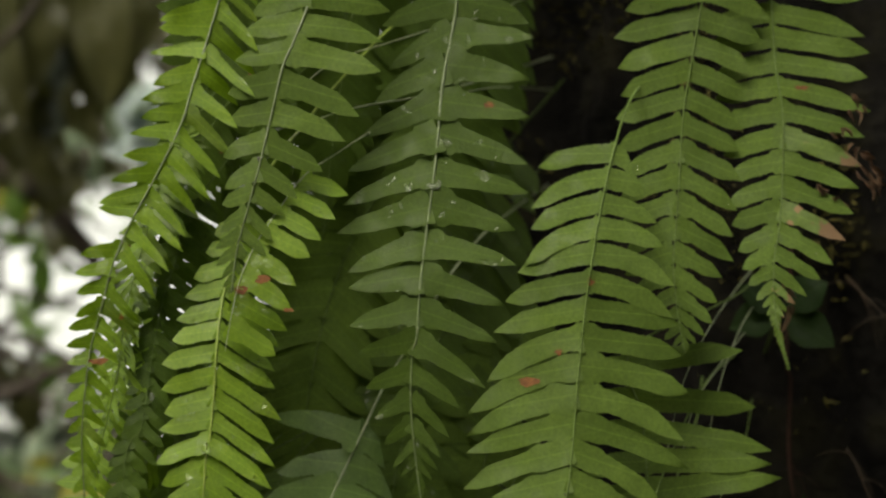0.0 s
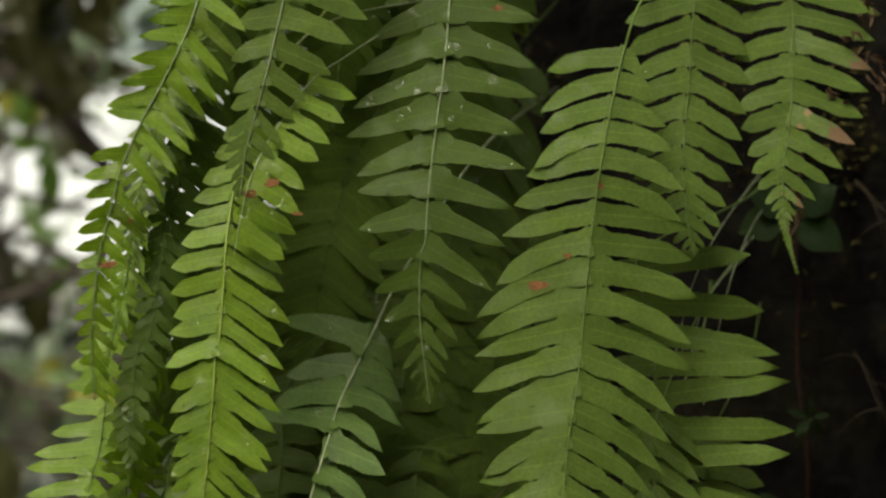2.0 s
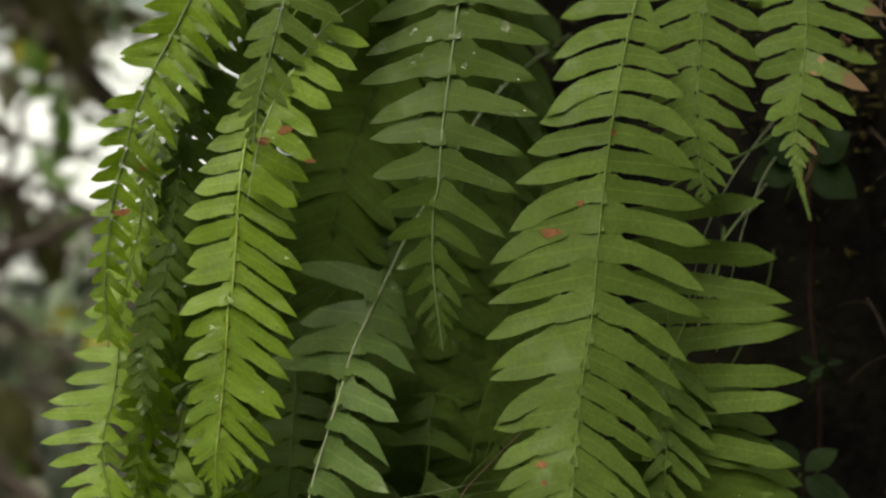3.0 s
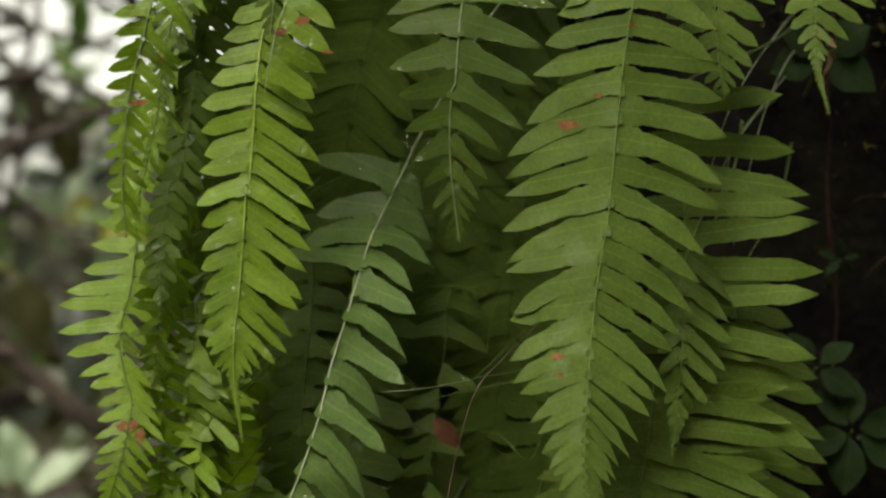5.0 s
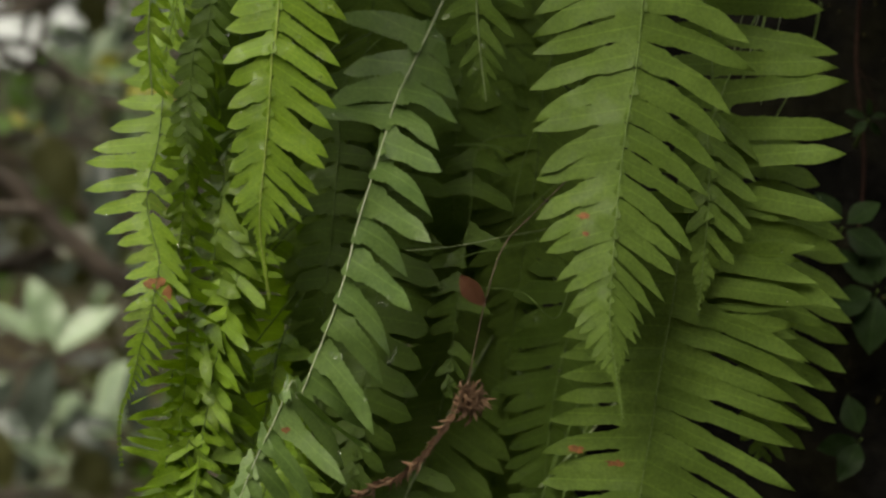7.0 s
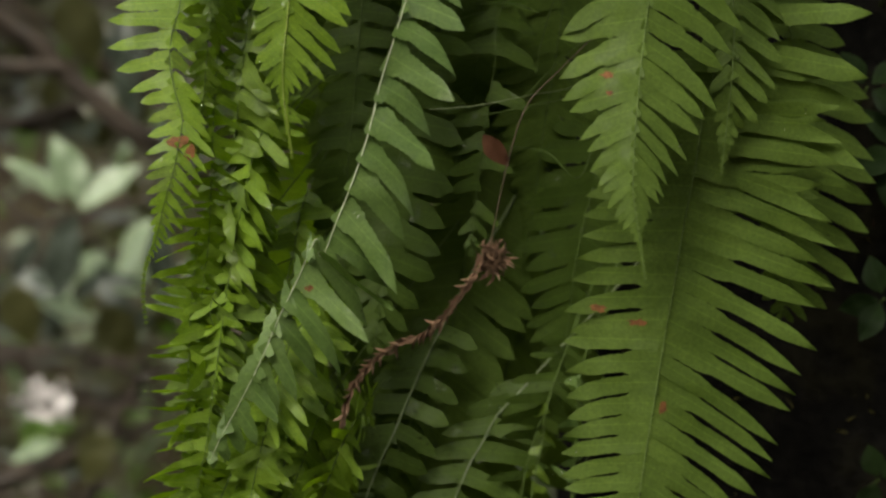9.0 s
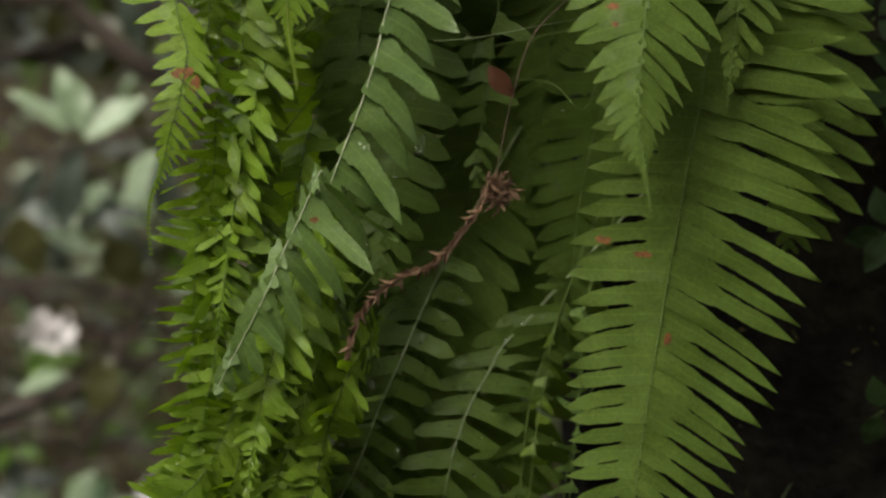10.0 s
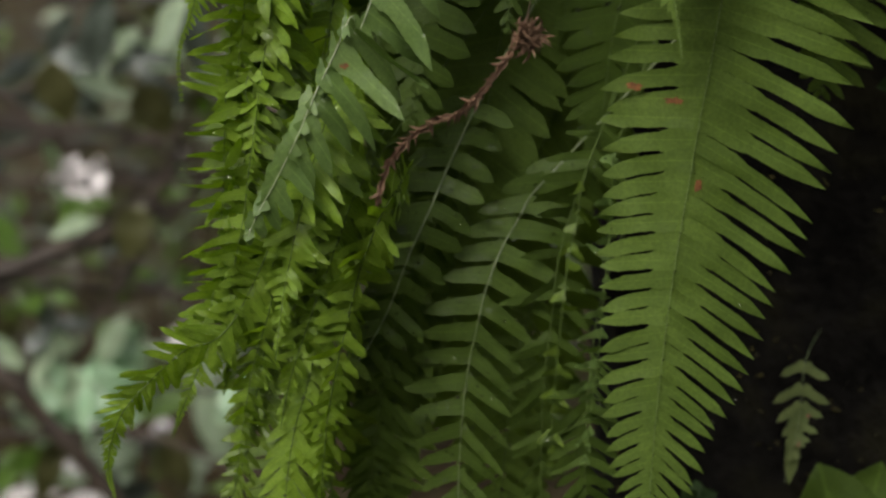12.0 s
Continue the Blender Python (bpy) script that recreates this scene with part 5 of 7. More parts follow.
# tangled frond
frond([(0.081, 1.950, 2.309), (-0.107, 1.700, 2.097), (-0.160, 1.600, 1.991), (-0.174, 1.590, 1.941), (-0.186, 1.590, 1.893), (-0.193, 1.590, 1.837)],
      0.0320, first=1.7, ang=(76, 58), seed=86, wild=5, tail=0.1, mat=4, twist=40, pitch=0.29, curl=0.55, slim=0.88, gap=0.1, rib='dark')
# tangled frond
frond([(0.011, 1.950, 1.947), (-0.135, 1.720, 1.854), (-0.180, 1.620, 1.772), (-0.189, 1.600, 1.720), (-0.195, 1.600, 1.664), (-0.201, 1.600, 1.609)],
      0.0303, first=1.7, ang=(76, 58), seed=87, wild=5, tail=0.1, mat=4, twist=-40, pitch=0.29, curl=0.55, slim=0.88, gap=0.1, rib='dark')
# tangled frond
frond([(-0.005, 1.950, 1.706), (-0.110, 1.720, 1.679), (-0.152, 1.620, 1.640), (-0.166, 1.600, 1.593), (-0.177, 1.600, 1.537), (-0.184, 1.590, 1.482), (-0.192, 1.590, 1.426)],
      0.0376, first=1.7, ang=(76, 58), seed=88, wild=6, tail=0.1, mat=2, twist=45, pitch=0.24, curl=0.4, slim=1.05, gap=0.1, rib='dark')
# tangled frond
frond([(-0.056, 1.950, 1.372), (-0.122, 1.760, 1.390), (-0.164, 1.640, 1.368), (-0.183, 1.620, 1.322), (-0.195, 1.610, 1.273), (-0.204, 1.610, 1.213)],
      0.0382, first=1.7, ang=(76, 58), seed=89, wild=6, tail=0.1, mat=4, twist=35, pitch=0.24, curl=0.4, slim=1.05, gap=0.1, rib='dark')
# tangled frond
frond([(-0.031, 1.950, 1.323), (-0.097, 1.800, 1.318), (-0.123, 1.660, 1.304), (-0.131, 1.650, 1.254), (-0.136, 1.650, 1.202), (-0.138, 1.650, 1.144)],
      0.0390, first=1.7, ang=(76, 58), seed=90, wild=6, tail=0.1, mat=4, twist=-30, pitch=0.24, curl=0.4, slim=1.05, gap=0.1, rib='dark')
# deep frond
frond([(0.163, 1.980, 2.266), (0.087, 1.880, 2.158), (0.038, 1.860, 2.095), (0.010, 1.880, 2.032), (-0.004, 1.900, 1.968), (-0.014, 1.920, 1.894), (-0.019, 1.940, 1.809)],
      0.0893, first=1, ang=(80, 62), seed=100, tail=0.08, mat=1, twist=-15, wild=2, rib='dark', pitch=0.31, slim=1.08)
# deep frond
frond([(0.158, 1.980, 2.148), (0.093, 1.900, 2.061), (0.054, 1.890, 2.002), (0.040, 1.910, 1.937), (0.030, 1.930, 1.862), (0.026, 1.950, 1.787), (0.021, 1.970, 1.700)],
      0.0907, first=1, ang=(80, 62), seed=101, tail=0.08, mat=1, twist=10, wild=2, rib='dark', pitch=0.31, slim=1.08)
# deep frond
frond([(0.109, 1.980, 1.584), (0.073, 1.920, 1.535), (0.053, 1.890, 1.481), (0.044, 1.880, 1.425), (0.022, 1.880, 1.361), (0.015, 1.880, 1.293), (0.014, 1.880, 1.214), (0.012, 1.880, 1.135), (0.011, 1.880, 1.064)],
      0.0701, first=1, ang=(80, 62), seed=102, tail=0.08, mat=0, twist=-10, wild=2, rib='dark', pitch=0.31, slim=1.08)
# deep frond
frond([(0.069, 1.980, 1.609), (0.011, 1.920, 1.554), (-0.027, 1.890, 1.499), (-0.045, 1.880, 1.444), (-0.073, 1.880, 1.350), (-0.082, 1.880, 1.282), (-0.087, 1.880, 1.203), (-0.092, 1.880, 1.123)],
      0.0795, first=1, ang=(80, 62), seed=103, tail=0.08, mat=0, twist=15, wild=2, rib='dark', pitch=0.31, slim=1.08)
# deep frond
frond([(0.103, 1.980, 2.329), (-0.008, 1.850, 2.219), (-0.054, 1.800, 2.148), (-0.072, 1.800, 2.083), (-0.082, 1.820, 2.022), (-0.087, 1.840, 1.960), (-0.092, 1.860, 1.897)],
      0.0589, first=1, ang=(80, 62), seed=110, tail=0.08, mat=1, twist=-15, wild=2, rib='dark', pitch=0.31, slim=1.08)
# deep frond
frond([(0.060, 1.980, 1.951), (-0.008, 1.850, 1.897), (-0.043, 1.800, 1.856), (-0.061, 1.780, 1.793), (-0.073, 1.770, 1.731), (-0.084, 1.770, 1.660)],
      0.0578, first=1, ang=(80, 62), seed=111, tail=0.08, mat=1, twist=-8, wild=2, rib='dark', pitch=0.31, slim=1.08)


# ---- stalks, dead frond and small plants ----
def stalk(points, r0, r1, mat, name, label, category, group="", rootlets=0):
    line, _ = spline(points, 60)
    thing = empty(name, line[0])
    tagged(thing, label, category, group)
    bm = bmesh.new()
    tube(bm, [p - line[0] for p in line], lambda s: r0 + (r1 - r0) * s, 7, 0.3)
    finish("stem", bm, mat, thing)
    rnd = random.Random(len(points) + int(1000 * abs(line[0].x)))
    for k in range(rootlets):
        p = line[rnd.randrange(12, 58)] - line[0]
        d = Vector((rnd.choice((-1, 1)) * rnd.uniform(0.5, 1), rnd.uniform(0.0, 0.4), rnd.uniform(-1, 0.2))).normalized()
        run = [p, p + d * 0.012, p + d * 0.025 + Vector((0, 0.002, -0.006)), p + d * 0.036 + Vector((0, 0.006, -0.016))]
        bm = bmesh.new()
        tube(bm, spline(run, 10)[0], lambda s: 0.0004 - 0.0002 * s, 5)
        finish("rootlet", bm, mat, thing)
    return thing


def broad_leaf_mesh(name, mat, curl=0.15, pointed=1.0, seed=0, fold=0.12):
    """A simple leaf 1 long and 1 wide with a folded midrib, a drawn-out tip and a slightly wavy rim."""
    bm = bmesh.new()
    n, cols = 12, (-1, -0.5, 0, 0.5, 1)
    rows = []
    for i in range(n + 1):
        x = i / n
        w = max(0.5 * math.sin(math.pi * x ** (0.8 + 0.15 * pointed)) ** (0.75 + 0.2 * pointed), 0.006) if 0 < i < n else 0.012
        row = []
        for c in cols:
            y = c * w * (1 + 0.03 * math.sin(i * 1.9 + seed))
            z = -curl * x * x + fold * abs(c) * w + 0.02 * math.sin(x * 11 + c * 2 + seed)
            row.append(bm.verts.new((x, y, z)))
        rows.append(row)
    for a, b in zip(rows, rows[1:]):
        for k in range(4):
            bm.faces.new((a[k], b[k], b[k + 1], a[k + 1]))
    me = bpy.data.meshes.new(name)
    bm.to_mesh(me)
    bm.free()
    me.materials.append(mat)
    for p in me.polygons:
        p.use_smooth = True
    return me


def place_leaf(name, me, base, tip, width, parent, tilt=0.0, origin=None):
    """A leaf from base to tip, turned about its own length by tilt degrees from facing the front."""
    base, tip = Vector(base), Vector(tip)
    d = tip - base
    ln = d.length
    d.normalize()
    face = Vector((0, -1, 0.25))
    face = (face - d * face.dot(d)).normalized()
    face = Matrix.Rotation(radians(tilt), 3, d) @ face
    side = face.cross(d)
    o = Vector(origin if origin is not None else parent.location)
    p = base - o
    ob = new(name, me)
    ob.parent = parent
    ob.matrix_basis = Matrix(((d.x * ln, side.x * width, face.x * ln, p.x), (d.y * ln, side.y * width, face.y * ln, p.y), (d.z * ln, side.z * width, face.z * ln, p.z), (0, 0, 0, 1)))
    return ob


FINE = "thin pale green fern stalk arching out from the trunk"
stalk([(0.142, 1.980, 2.162), (0.071, 1.740, 2.088), (0.024, 1.680, 2.062), (-0.024, 1.640, 2.045), (-0.057, 1.620, 2.030), (-0.081, 1.620, 2.011)], 0.0009, 0.0005, STEM_PALE, "fern_stalk", FINE, "fern stalk", "bare fern stalks")
stalk([(0.153, 1.980, 2.234), (0.081, 1.740, 2.142), (0.039, 1.680, 2.116), (-0.003, 1.640, 2.093), (-0.040, 1.620, 2.076), (-0.065, 1.620, 2.057)], 0.0009, 0.0005, STEM_PALE, "fern_stalk", FINE, "fern stalk", "bare fern stalks")
stalk([(0.325, 1.980, 1.981), (0.269, 1.780, 1.925), (0.236, 1.700, 1.885), (0.215, 1.670, 1.848), (0.204, 1.660, 1.814), (0.195, 1.660, 1.773)], 0.0006, 0.0004, STEM_PALE, "fern_stalk", FINE, "fern stalk", "bare fern stalks")
stalk([(0.339, 1.980, 1.956), (0.286, 1.800, 1.914), (0.257, 1.720, 1.874), (0.241, 1.690, 1.837), (0.232, 1.680, 1.803), (0.222, 1.680, 1.757)], 0.0006, 0.0004, STEM_PALE, "fern_stalk", FINE, "fern stalk", "bare fern stalks")
stalk([(0.329, 1.980, 1.935), (0.275, 1.790, 1.890), (0.240, 1.710, 1.852), (0.222, 1.690, 1.825), (0.212, 1.680, 1.786)], 0.0006, 0.0004, STEM_PALE, "fern_stalk", FINE, "fern stalk", "bare fern stalks")
stalk([(0.127, 1.980, 1.677), (0.070, 1.760, 1.664), (0.034, 1.620, 1.661), (-0.004, 1.600, 1.654), (-0.037, 1.600, 1.651)], 0.0003, 0.0002, STEM_MID, "fern_stalk", "hair-thin bare stalk strung with water drops", "fern stalk", "bare fern stalks")

stalk([(0.125, 1.960, 1.759), (0.095, 1.690, 1.709), (0.070, 1.690, 1.696), (0.040, 1.690, 1.667), (0.024, 1.690, 1.650)], 0.0005, 0.0003, STEM_SHADE, "fern_stalk", "hair-thin dark green stalk among the inner fronds", "fern stalk", "bare fern stalks")
stalk([(0.121, 1.960, 1.717), (0.091, 1.690, 1.667), (0.061, 1.690, 1.657), (0.028, 1.690, 1.650), (0.003, 1.690, 1.644)], 0.0005, 0.0003, STEM_SHADE, "fern_stalk", "hair-thin dark green stalk among the inner fronds", "fern stalk", "bare fern stalks")
stalk([(0.112, 1.960, 1.809), (0.082, 1.690, 1.759), (0.057, 1.690, 1.738), (0.044, 1.690, 1.700), (0.040, 1.690, 1.675)], 0.0005, 0.0003, STEM_SHADE, "fern_stalk", "hair-thin dark green stalk among the inner fronds", "fern stalk", "bare fern stalks")
stalk([(0.104, 1.960, 1.650), (0.074, 1.690, 1.600), (0.049, 1.690, 1.617), (0.019, 1.690, 1.621), (-0.002, 1.690, 1.617)], 0.0005, 0.0003, STEM_SHADE, "fern_stalk", "hair-thin dark green stalk among the inner fronds", "fern stalk", "bare fern stalks")

DEAD_LEAF = broad_leaf_mesh("dead_pinna", DEAD, 0.5, 1.0, 3, 0.5)


def dead_frond():
    """A withered frond: a thin brown stem, a crumpled knot and a curled tail of dry leaflets."""
    rnd = random.Random(40)
    line, _ = spline([(0.155, 1.980, 1.784), (0.107, 1.750, 1.727), (0.056, 1.600, 1.681), (0.031, 1.570, 1.655), (0.018, 1.560, 1.616), (0.009, 1.555, 1.574), (0.004, 1.555, 1.551), (-0.003, 1.550, 1.541), (-0.018, 1.550, 1.520), (-0.037, 1.550, 1.500), (-0.057, 1.550, 1.492), (-0.078, 1.550, 1.475), (-0.091, 1.550, 1.453), (-0.095, 1.550, 1.433)], 200)
    thing = tagged(empty("dead_frond", line[0]), "withered red-brown fern frond curled among green fronds", "dead frond")
    bm = bmesh.new()
    tube(bm, [p - line[0] for p in line], lambda s: 0.00045 - 0.0001 * s, 7, 0.4)
    finish("midrib", bm, STEM_DRY, thing)
    knot = Vector((0.008, 1.552, 1.551))
    for k in range(200):
        a = Vector((rnd.gauss(0, 1), rnd.gauss(0, 1), rnd.gauss(0, 1))).normalized()
        p = knot + Vector((a.x * 0.010, a.y * 0.009, a.z * 0.011)) * rnd.random() ** 0.5
        place_leaf("dry_leaflet", DEAD_LEAF, p, p + Vector((rnd.gauss(0, 1), rnd.gauss(0, 0.6), rnd.gauss(-0.3, 1))).normalized() * rnd.uniform(0.005, 0.011), rnd.uniform(0.0008, 0.0018), thing, rnd.uniform(0, 360))
    start = min(range(201), key=lambda q: (line[q] - knot).length) + 4
    for k in range(start, 199):
        t = (line[k + 1] - line[k - 1]).normalized()
        for side in (-1, 1, 1):
            s = t.cross(Vector((0, -1, 0))).normalized() * side
            d = (t * rnd.uniform(0.7, 1.6) + s * rnd.uniform(-0.05, 0.55) + Vector((0, rnd.uniform(-0.35, 0.15), -0.25))).normalized()
            place_leaf("dry_leaflet", DEAD_LEAF, line[k], line[k] + d * rnd.uniform(0.005, 0.013), rnd.uniform(0.0016, 0.0034), thing, rnd.uniform(-90, 90))
    return thing


dead_frond()

# frayed dry tips of the upper frond: across, up, and the way they point
rnd = random.Random(61)
for x, z, dx, dz in ((0.336, 2.050, 0.0073, -0.0042), (0.343, 2.043, 0.0052, -0.0062), (0.319, 2.023, 0.0083, -0.0021), (0.328, 2.027, 0.0062, -0.0042), (0.343, 2.009, 0.0083, -0.0052), (0.348, 2.000, 0.0073, -0.0073), (0.352, 1.991, 0.0052, -0.0083), (0.313, 1.977, 0.0083, -0.0042), (0.321, 1.973, 0.0094, -0.0021), (0.345, 1.985, 0.0073, -0.0073), (0.339, 2.014, -0.0042, -0.0062), (0.334, 2.038, 0.0062, -0.0052), (0.349, 1.984, 0.0062, -0.0052), (0.341, 1.996, 0.0083, -0.0062), (0.309, 1.984, 0.0073, -0.0062), (0.283, 1.917, 0.0031, -0.0114), (0.286, 1.897, 0.0021, -0.0125), (0.284, 1.905, 0.0042, -0.0073)):
    for k in range(3):
        p = Vector((x + rnd.uniform(-0.003, 0.003), 1.630 + rnd.uniform(-0.003, 0.003), z + rnd.uniform(-0.003, 0.003)))
        place_leaf("dry_tip", DEAD_LEAF, p, p + Vector((dx * rnd.uniform(0.6, 1.5), rnd.uniform(-0.002, 0.002), dz * rnd.uniform(0.5, 1.6))), rnd.uniform(0.0015, 0.004), upper_frond, rnd.uniform(-60, 60))

RED_LEAF = broad_leaf_mesh("red_leaf", RUST, 0.2, 0.8, 5)
red = tagged(empty("fallen_leaf", (0.003, 1.555, 1.633)), "small rust-red fallen leaf caught on a dead stalk", "fallen leaf")
place_leaf("blade", RED_LEAF, (0.001, 1.555, 1.636), (0.018, 1.556, 1.613), 0.014, red, 20)

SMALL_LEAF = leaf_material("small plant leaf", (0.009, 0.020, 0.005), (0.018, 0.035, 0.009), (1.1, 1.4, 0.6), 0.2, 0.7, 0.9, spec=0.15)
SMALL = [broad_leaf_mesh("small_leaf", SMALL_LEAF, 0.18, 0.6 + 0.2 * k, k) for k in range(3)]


def trunk_plant(centre, leaves, label, width=0.55, blades=None):
    """A small plant rooted in the bark: a short stem and a few leaves given by tip offsets (right, up) in metres."""
    c = Vector(centre)
    rnd = random.Random(int(abs(c.x * 1000 + c.z * 3000)))
    thing = tagged(empty("trunk_plant", c), label, "small plant", "small plants on the trunk")
    bm = bmesh.new()
    line, _ = spline([Vector((0.0, 0.16, -0.05)), Vector((0, 0.06, -0.02)), Vector((0, 0, 0))], 12)
    tube(bm, line, lambda s: 0.0016 - 0.0006 * s)
    finish("stem", bm, STEM, thing)
    for dx, dz in leaves:
        tip = c + Vector((dx, rnd.uniform(-0.02, 0.01), dz))
        ln = (tip - c).length
        place_leaf("leaf", (blades or SMALL)[rnd.randrange(3)], c + (tip - c) * 0.12, tip, ln * width * rnd.uniform(0.85, 1.1), thing, rnd.uniform(-25, 25))
    return thing


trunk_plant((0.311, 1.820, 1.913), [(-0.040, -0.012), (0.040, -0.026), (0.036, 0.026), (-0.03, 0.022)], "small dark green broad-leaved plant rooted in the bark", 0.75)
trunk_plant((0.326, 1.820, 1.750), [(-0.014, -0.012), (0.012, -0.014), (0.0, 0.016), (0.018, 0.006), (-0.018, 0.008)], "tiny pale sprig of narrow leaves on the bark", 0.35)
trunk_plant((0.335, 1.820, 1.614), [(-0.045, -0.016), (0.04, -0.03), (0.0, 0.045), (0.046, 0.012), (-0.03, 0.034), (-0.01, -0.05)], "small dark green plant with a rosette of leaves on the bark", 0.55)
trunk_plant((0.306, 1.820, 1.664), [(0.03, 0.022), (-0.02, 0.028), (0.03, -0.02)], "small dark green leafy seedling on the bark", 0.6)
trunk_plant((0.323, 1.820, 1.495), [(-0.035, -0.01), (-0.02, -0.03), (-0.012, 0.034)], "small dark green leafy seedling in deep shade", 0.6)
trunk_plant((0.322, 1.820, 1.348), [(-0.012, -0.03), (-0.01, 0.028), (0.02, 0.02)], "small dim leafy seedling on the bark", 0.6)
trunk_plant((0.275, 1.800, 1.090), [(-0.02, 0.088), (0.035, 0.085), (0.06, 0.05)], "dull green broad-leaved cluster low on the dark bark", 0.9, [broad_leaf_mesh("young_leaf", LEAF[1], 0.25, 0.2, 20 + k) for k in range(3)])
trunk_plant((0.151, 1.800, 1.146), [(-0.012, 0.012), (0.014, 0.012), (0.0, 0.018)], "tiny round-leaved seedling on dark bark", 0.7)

BABY = leaf_material("young fern leaf", (0.085, 0.115, 0.04), (0.14, 0.17, 0.065), (1.2, 1.3, 0.7), 0.25, 0.55, 0.70, (0.20, 0.10, 0.07), spec=0.2)


def young_fern():
    line, _ = spline([(0.279, 1.980, 1.264), (0.246, 1.840, 1.271), (0.235, 1.800, 1.261), (0.233, 1.795, 1.230), (0.227, 1.790, 1.198), (0.220, 1.790, 1.166)], 60)
    thing = tagged(empty("young_fern", line[0]), "small pale young fern frond with reddish rims", "fern frond")
    bm = bmesh.new()
    tube(bm, [p - line[0] for p in line], lambda s: 0.0007 - 0.0005 * s)
    finish("midrib", bm, STEM_MID, thing)
    blades = [leaflet_mesh("young_pinna", 0.35, 1, 50 + k, 0.08, 0.2) for k in range(2)]
    for me in blades:
        me.materials.append(BABY)
    top = min(range(61), key=lambda q: (line[q] - Vector((0.235, 1.800, 1.261))).length)
    rest = 60 - top
    # share of the way down, reach and fall of the two leaflets, width
    for k, (at, left, fall_l, right, fall_r, wide) in enumerate((
            (0.02, 0.0205, 0.005, 0.0180, 0.013, 0.0085), (0.20, 0.0255, 0.0095, 0.0200, 0.0150, 0.0088), (0.35, 0.0215, 0.011, 0.0155, 0.0115, 0.0082),
            (0.48, 0.0150, 0.0090, 0.0140, 0.0100, 0.0075), (0.58, 0.0100, 0.0075, 0.0095, 0.0075, 0.0068), (0.66, 0.0070, 0.007, 0.0065, 0.0065, 0.0062), (0.74, 0.0048, 0.007, 0.0045, 0.0065, 0.006))):
        i = top + int(rest * at)
        for side, ln, fall in ((-1, left, fall_l), (1, right, fall_r)):
            tip = line[i] + Vector((side * ln, -0.004, -fall))
            place_leaf("pinna", blades[k % 2], line[i], tip, wide, thing, 8 * side)
    place_leaf("pinna", blades[0], line[top + int(rest * 0.42)], line[60], 0.0135, thing)
    return thing


young_fern()

VINE = surface("red brown vine", (0.018, 0.008, 0.006), (0.034, 0.016, 0.012), 40.0, 0.8, 0.002, spec=0.1)
vine = stalk([(0.334, 1.880, 1.986), (0.323, 1.860, 1.880), (0.326, 1.860, 1.866), (0.323, 1.860, 1.797), (0.330, 1.860, 1.714), (0.325, 1.870, 1.621), (0.320, 1.900, 1.405)], 0.0017, 0.0014, VINE, "climbing_root", "thin red-brown climbing root clinging to the trunk", "root", "roots on the trunk", 6)
stalk([(0.384, 1.960, 1.821), (0.376, 1.860, 1.796), (0.385, 1.850, 1.768), (0.400, 1.860, 1.741)], 0.0006, 0.0004, STEM_DRY, "climbing_root", "thin grey aerial root on the dark trunk", "root", "roots on the trunk", 6)
stalk([(0.385, 1.960, 1.971), (0.388, 1.860, 1.933), (0.404, 1.850, 1.913), (0.419, 1.860, 1.905)], 0.0006, 0.0004, STEM_DRY, "climbing_root", "thin grey aerial root on the dark trunk", "root", "roots on the trunk", 6)

# ---- forest behind, out of focus ----
PALE_LEAF = leaf_material("shrub leaf pale", (0.17, 0.235, 0.14), (0.35, 0.42, 0.32), (1.0, 1.2, 0.8), 0.35, 0.30, 0.95)
OLIVE_LEAF = leaf_material("shrub leaf olive", (0.030, 0.032, 0.012), (0.065, 0.064, 0.026), (1.1, 1.2, 0.6), 0.3, 0.35, 0.95)
GREEN_LEAF = leaf_material("shrub leaf green", (0.06, 0.12, 0.02), (0.12, 0.20, 0.04), (1.2, 1.5, 0.6), 0.4, 0.4, 0.95)
DUSKY_LEAF = leaf_material("shrub leaf dusky", (0.035, 0.045, 0.035), (0.07, 0.085, 0.075), (0.9, 1.0, 0.9), 0.2, 0.3, 0.95)
# near-white leaf colour stands in for sky glints among the shrub leaves
WHITE_LEAF = leaf_material("shrub leaf sky glint", (0.70, 0.65, 0.69), (0.85, 0.81, 0.85), (1.0, 1.0, 1.0), 0.3, 0.4, 0.95)
MINT_LEAF = leaf_material("shrub leaf mint", (0.20, 0.33, 0.20), (0.36, 0.50, 0.36), (1.0, 1.2, 0.9), 0.35, 0.35, 0.95)
GOLD_LEAF = leaf_material("shrub leaf yellowing", (0.20, 0.21, 0.03), (0.36, 0.34, 0.06), (1.2, 1.2, 0.4), 0.4, 0.4, 0.95)
STEEL_LEAF = leaf_material("shrub leaf blue grey", (0.16, 0.20, 0.20), (0.28, 0.34, 0.34), (0.9, 1.0, 1.0), 0.2, 0.3, 0.95)
SHRUB_LEAVES = {k: broad_leaf_mesh("shrub_leaf", m, 0.2, 0.7, i) for i, (k, m) in enumerate((("pale", PALE_LEAF), ("olive", OLIVE_LEAF), ("green", GREEN_LEAF), ("dusky", DUSKY_LEAF), ("white", WHITE_LEAF), ("mint", MINT_LEAF), ("gold", GOLD_LEAF), ("steel", STEEL_LEAF)))}
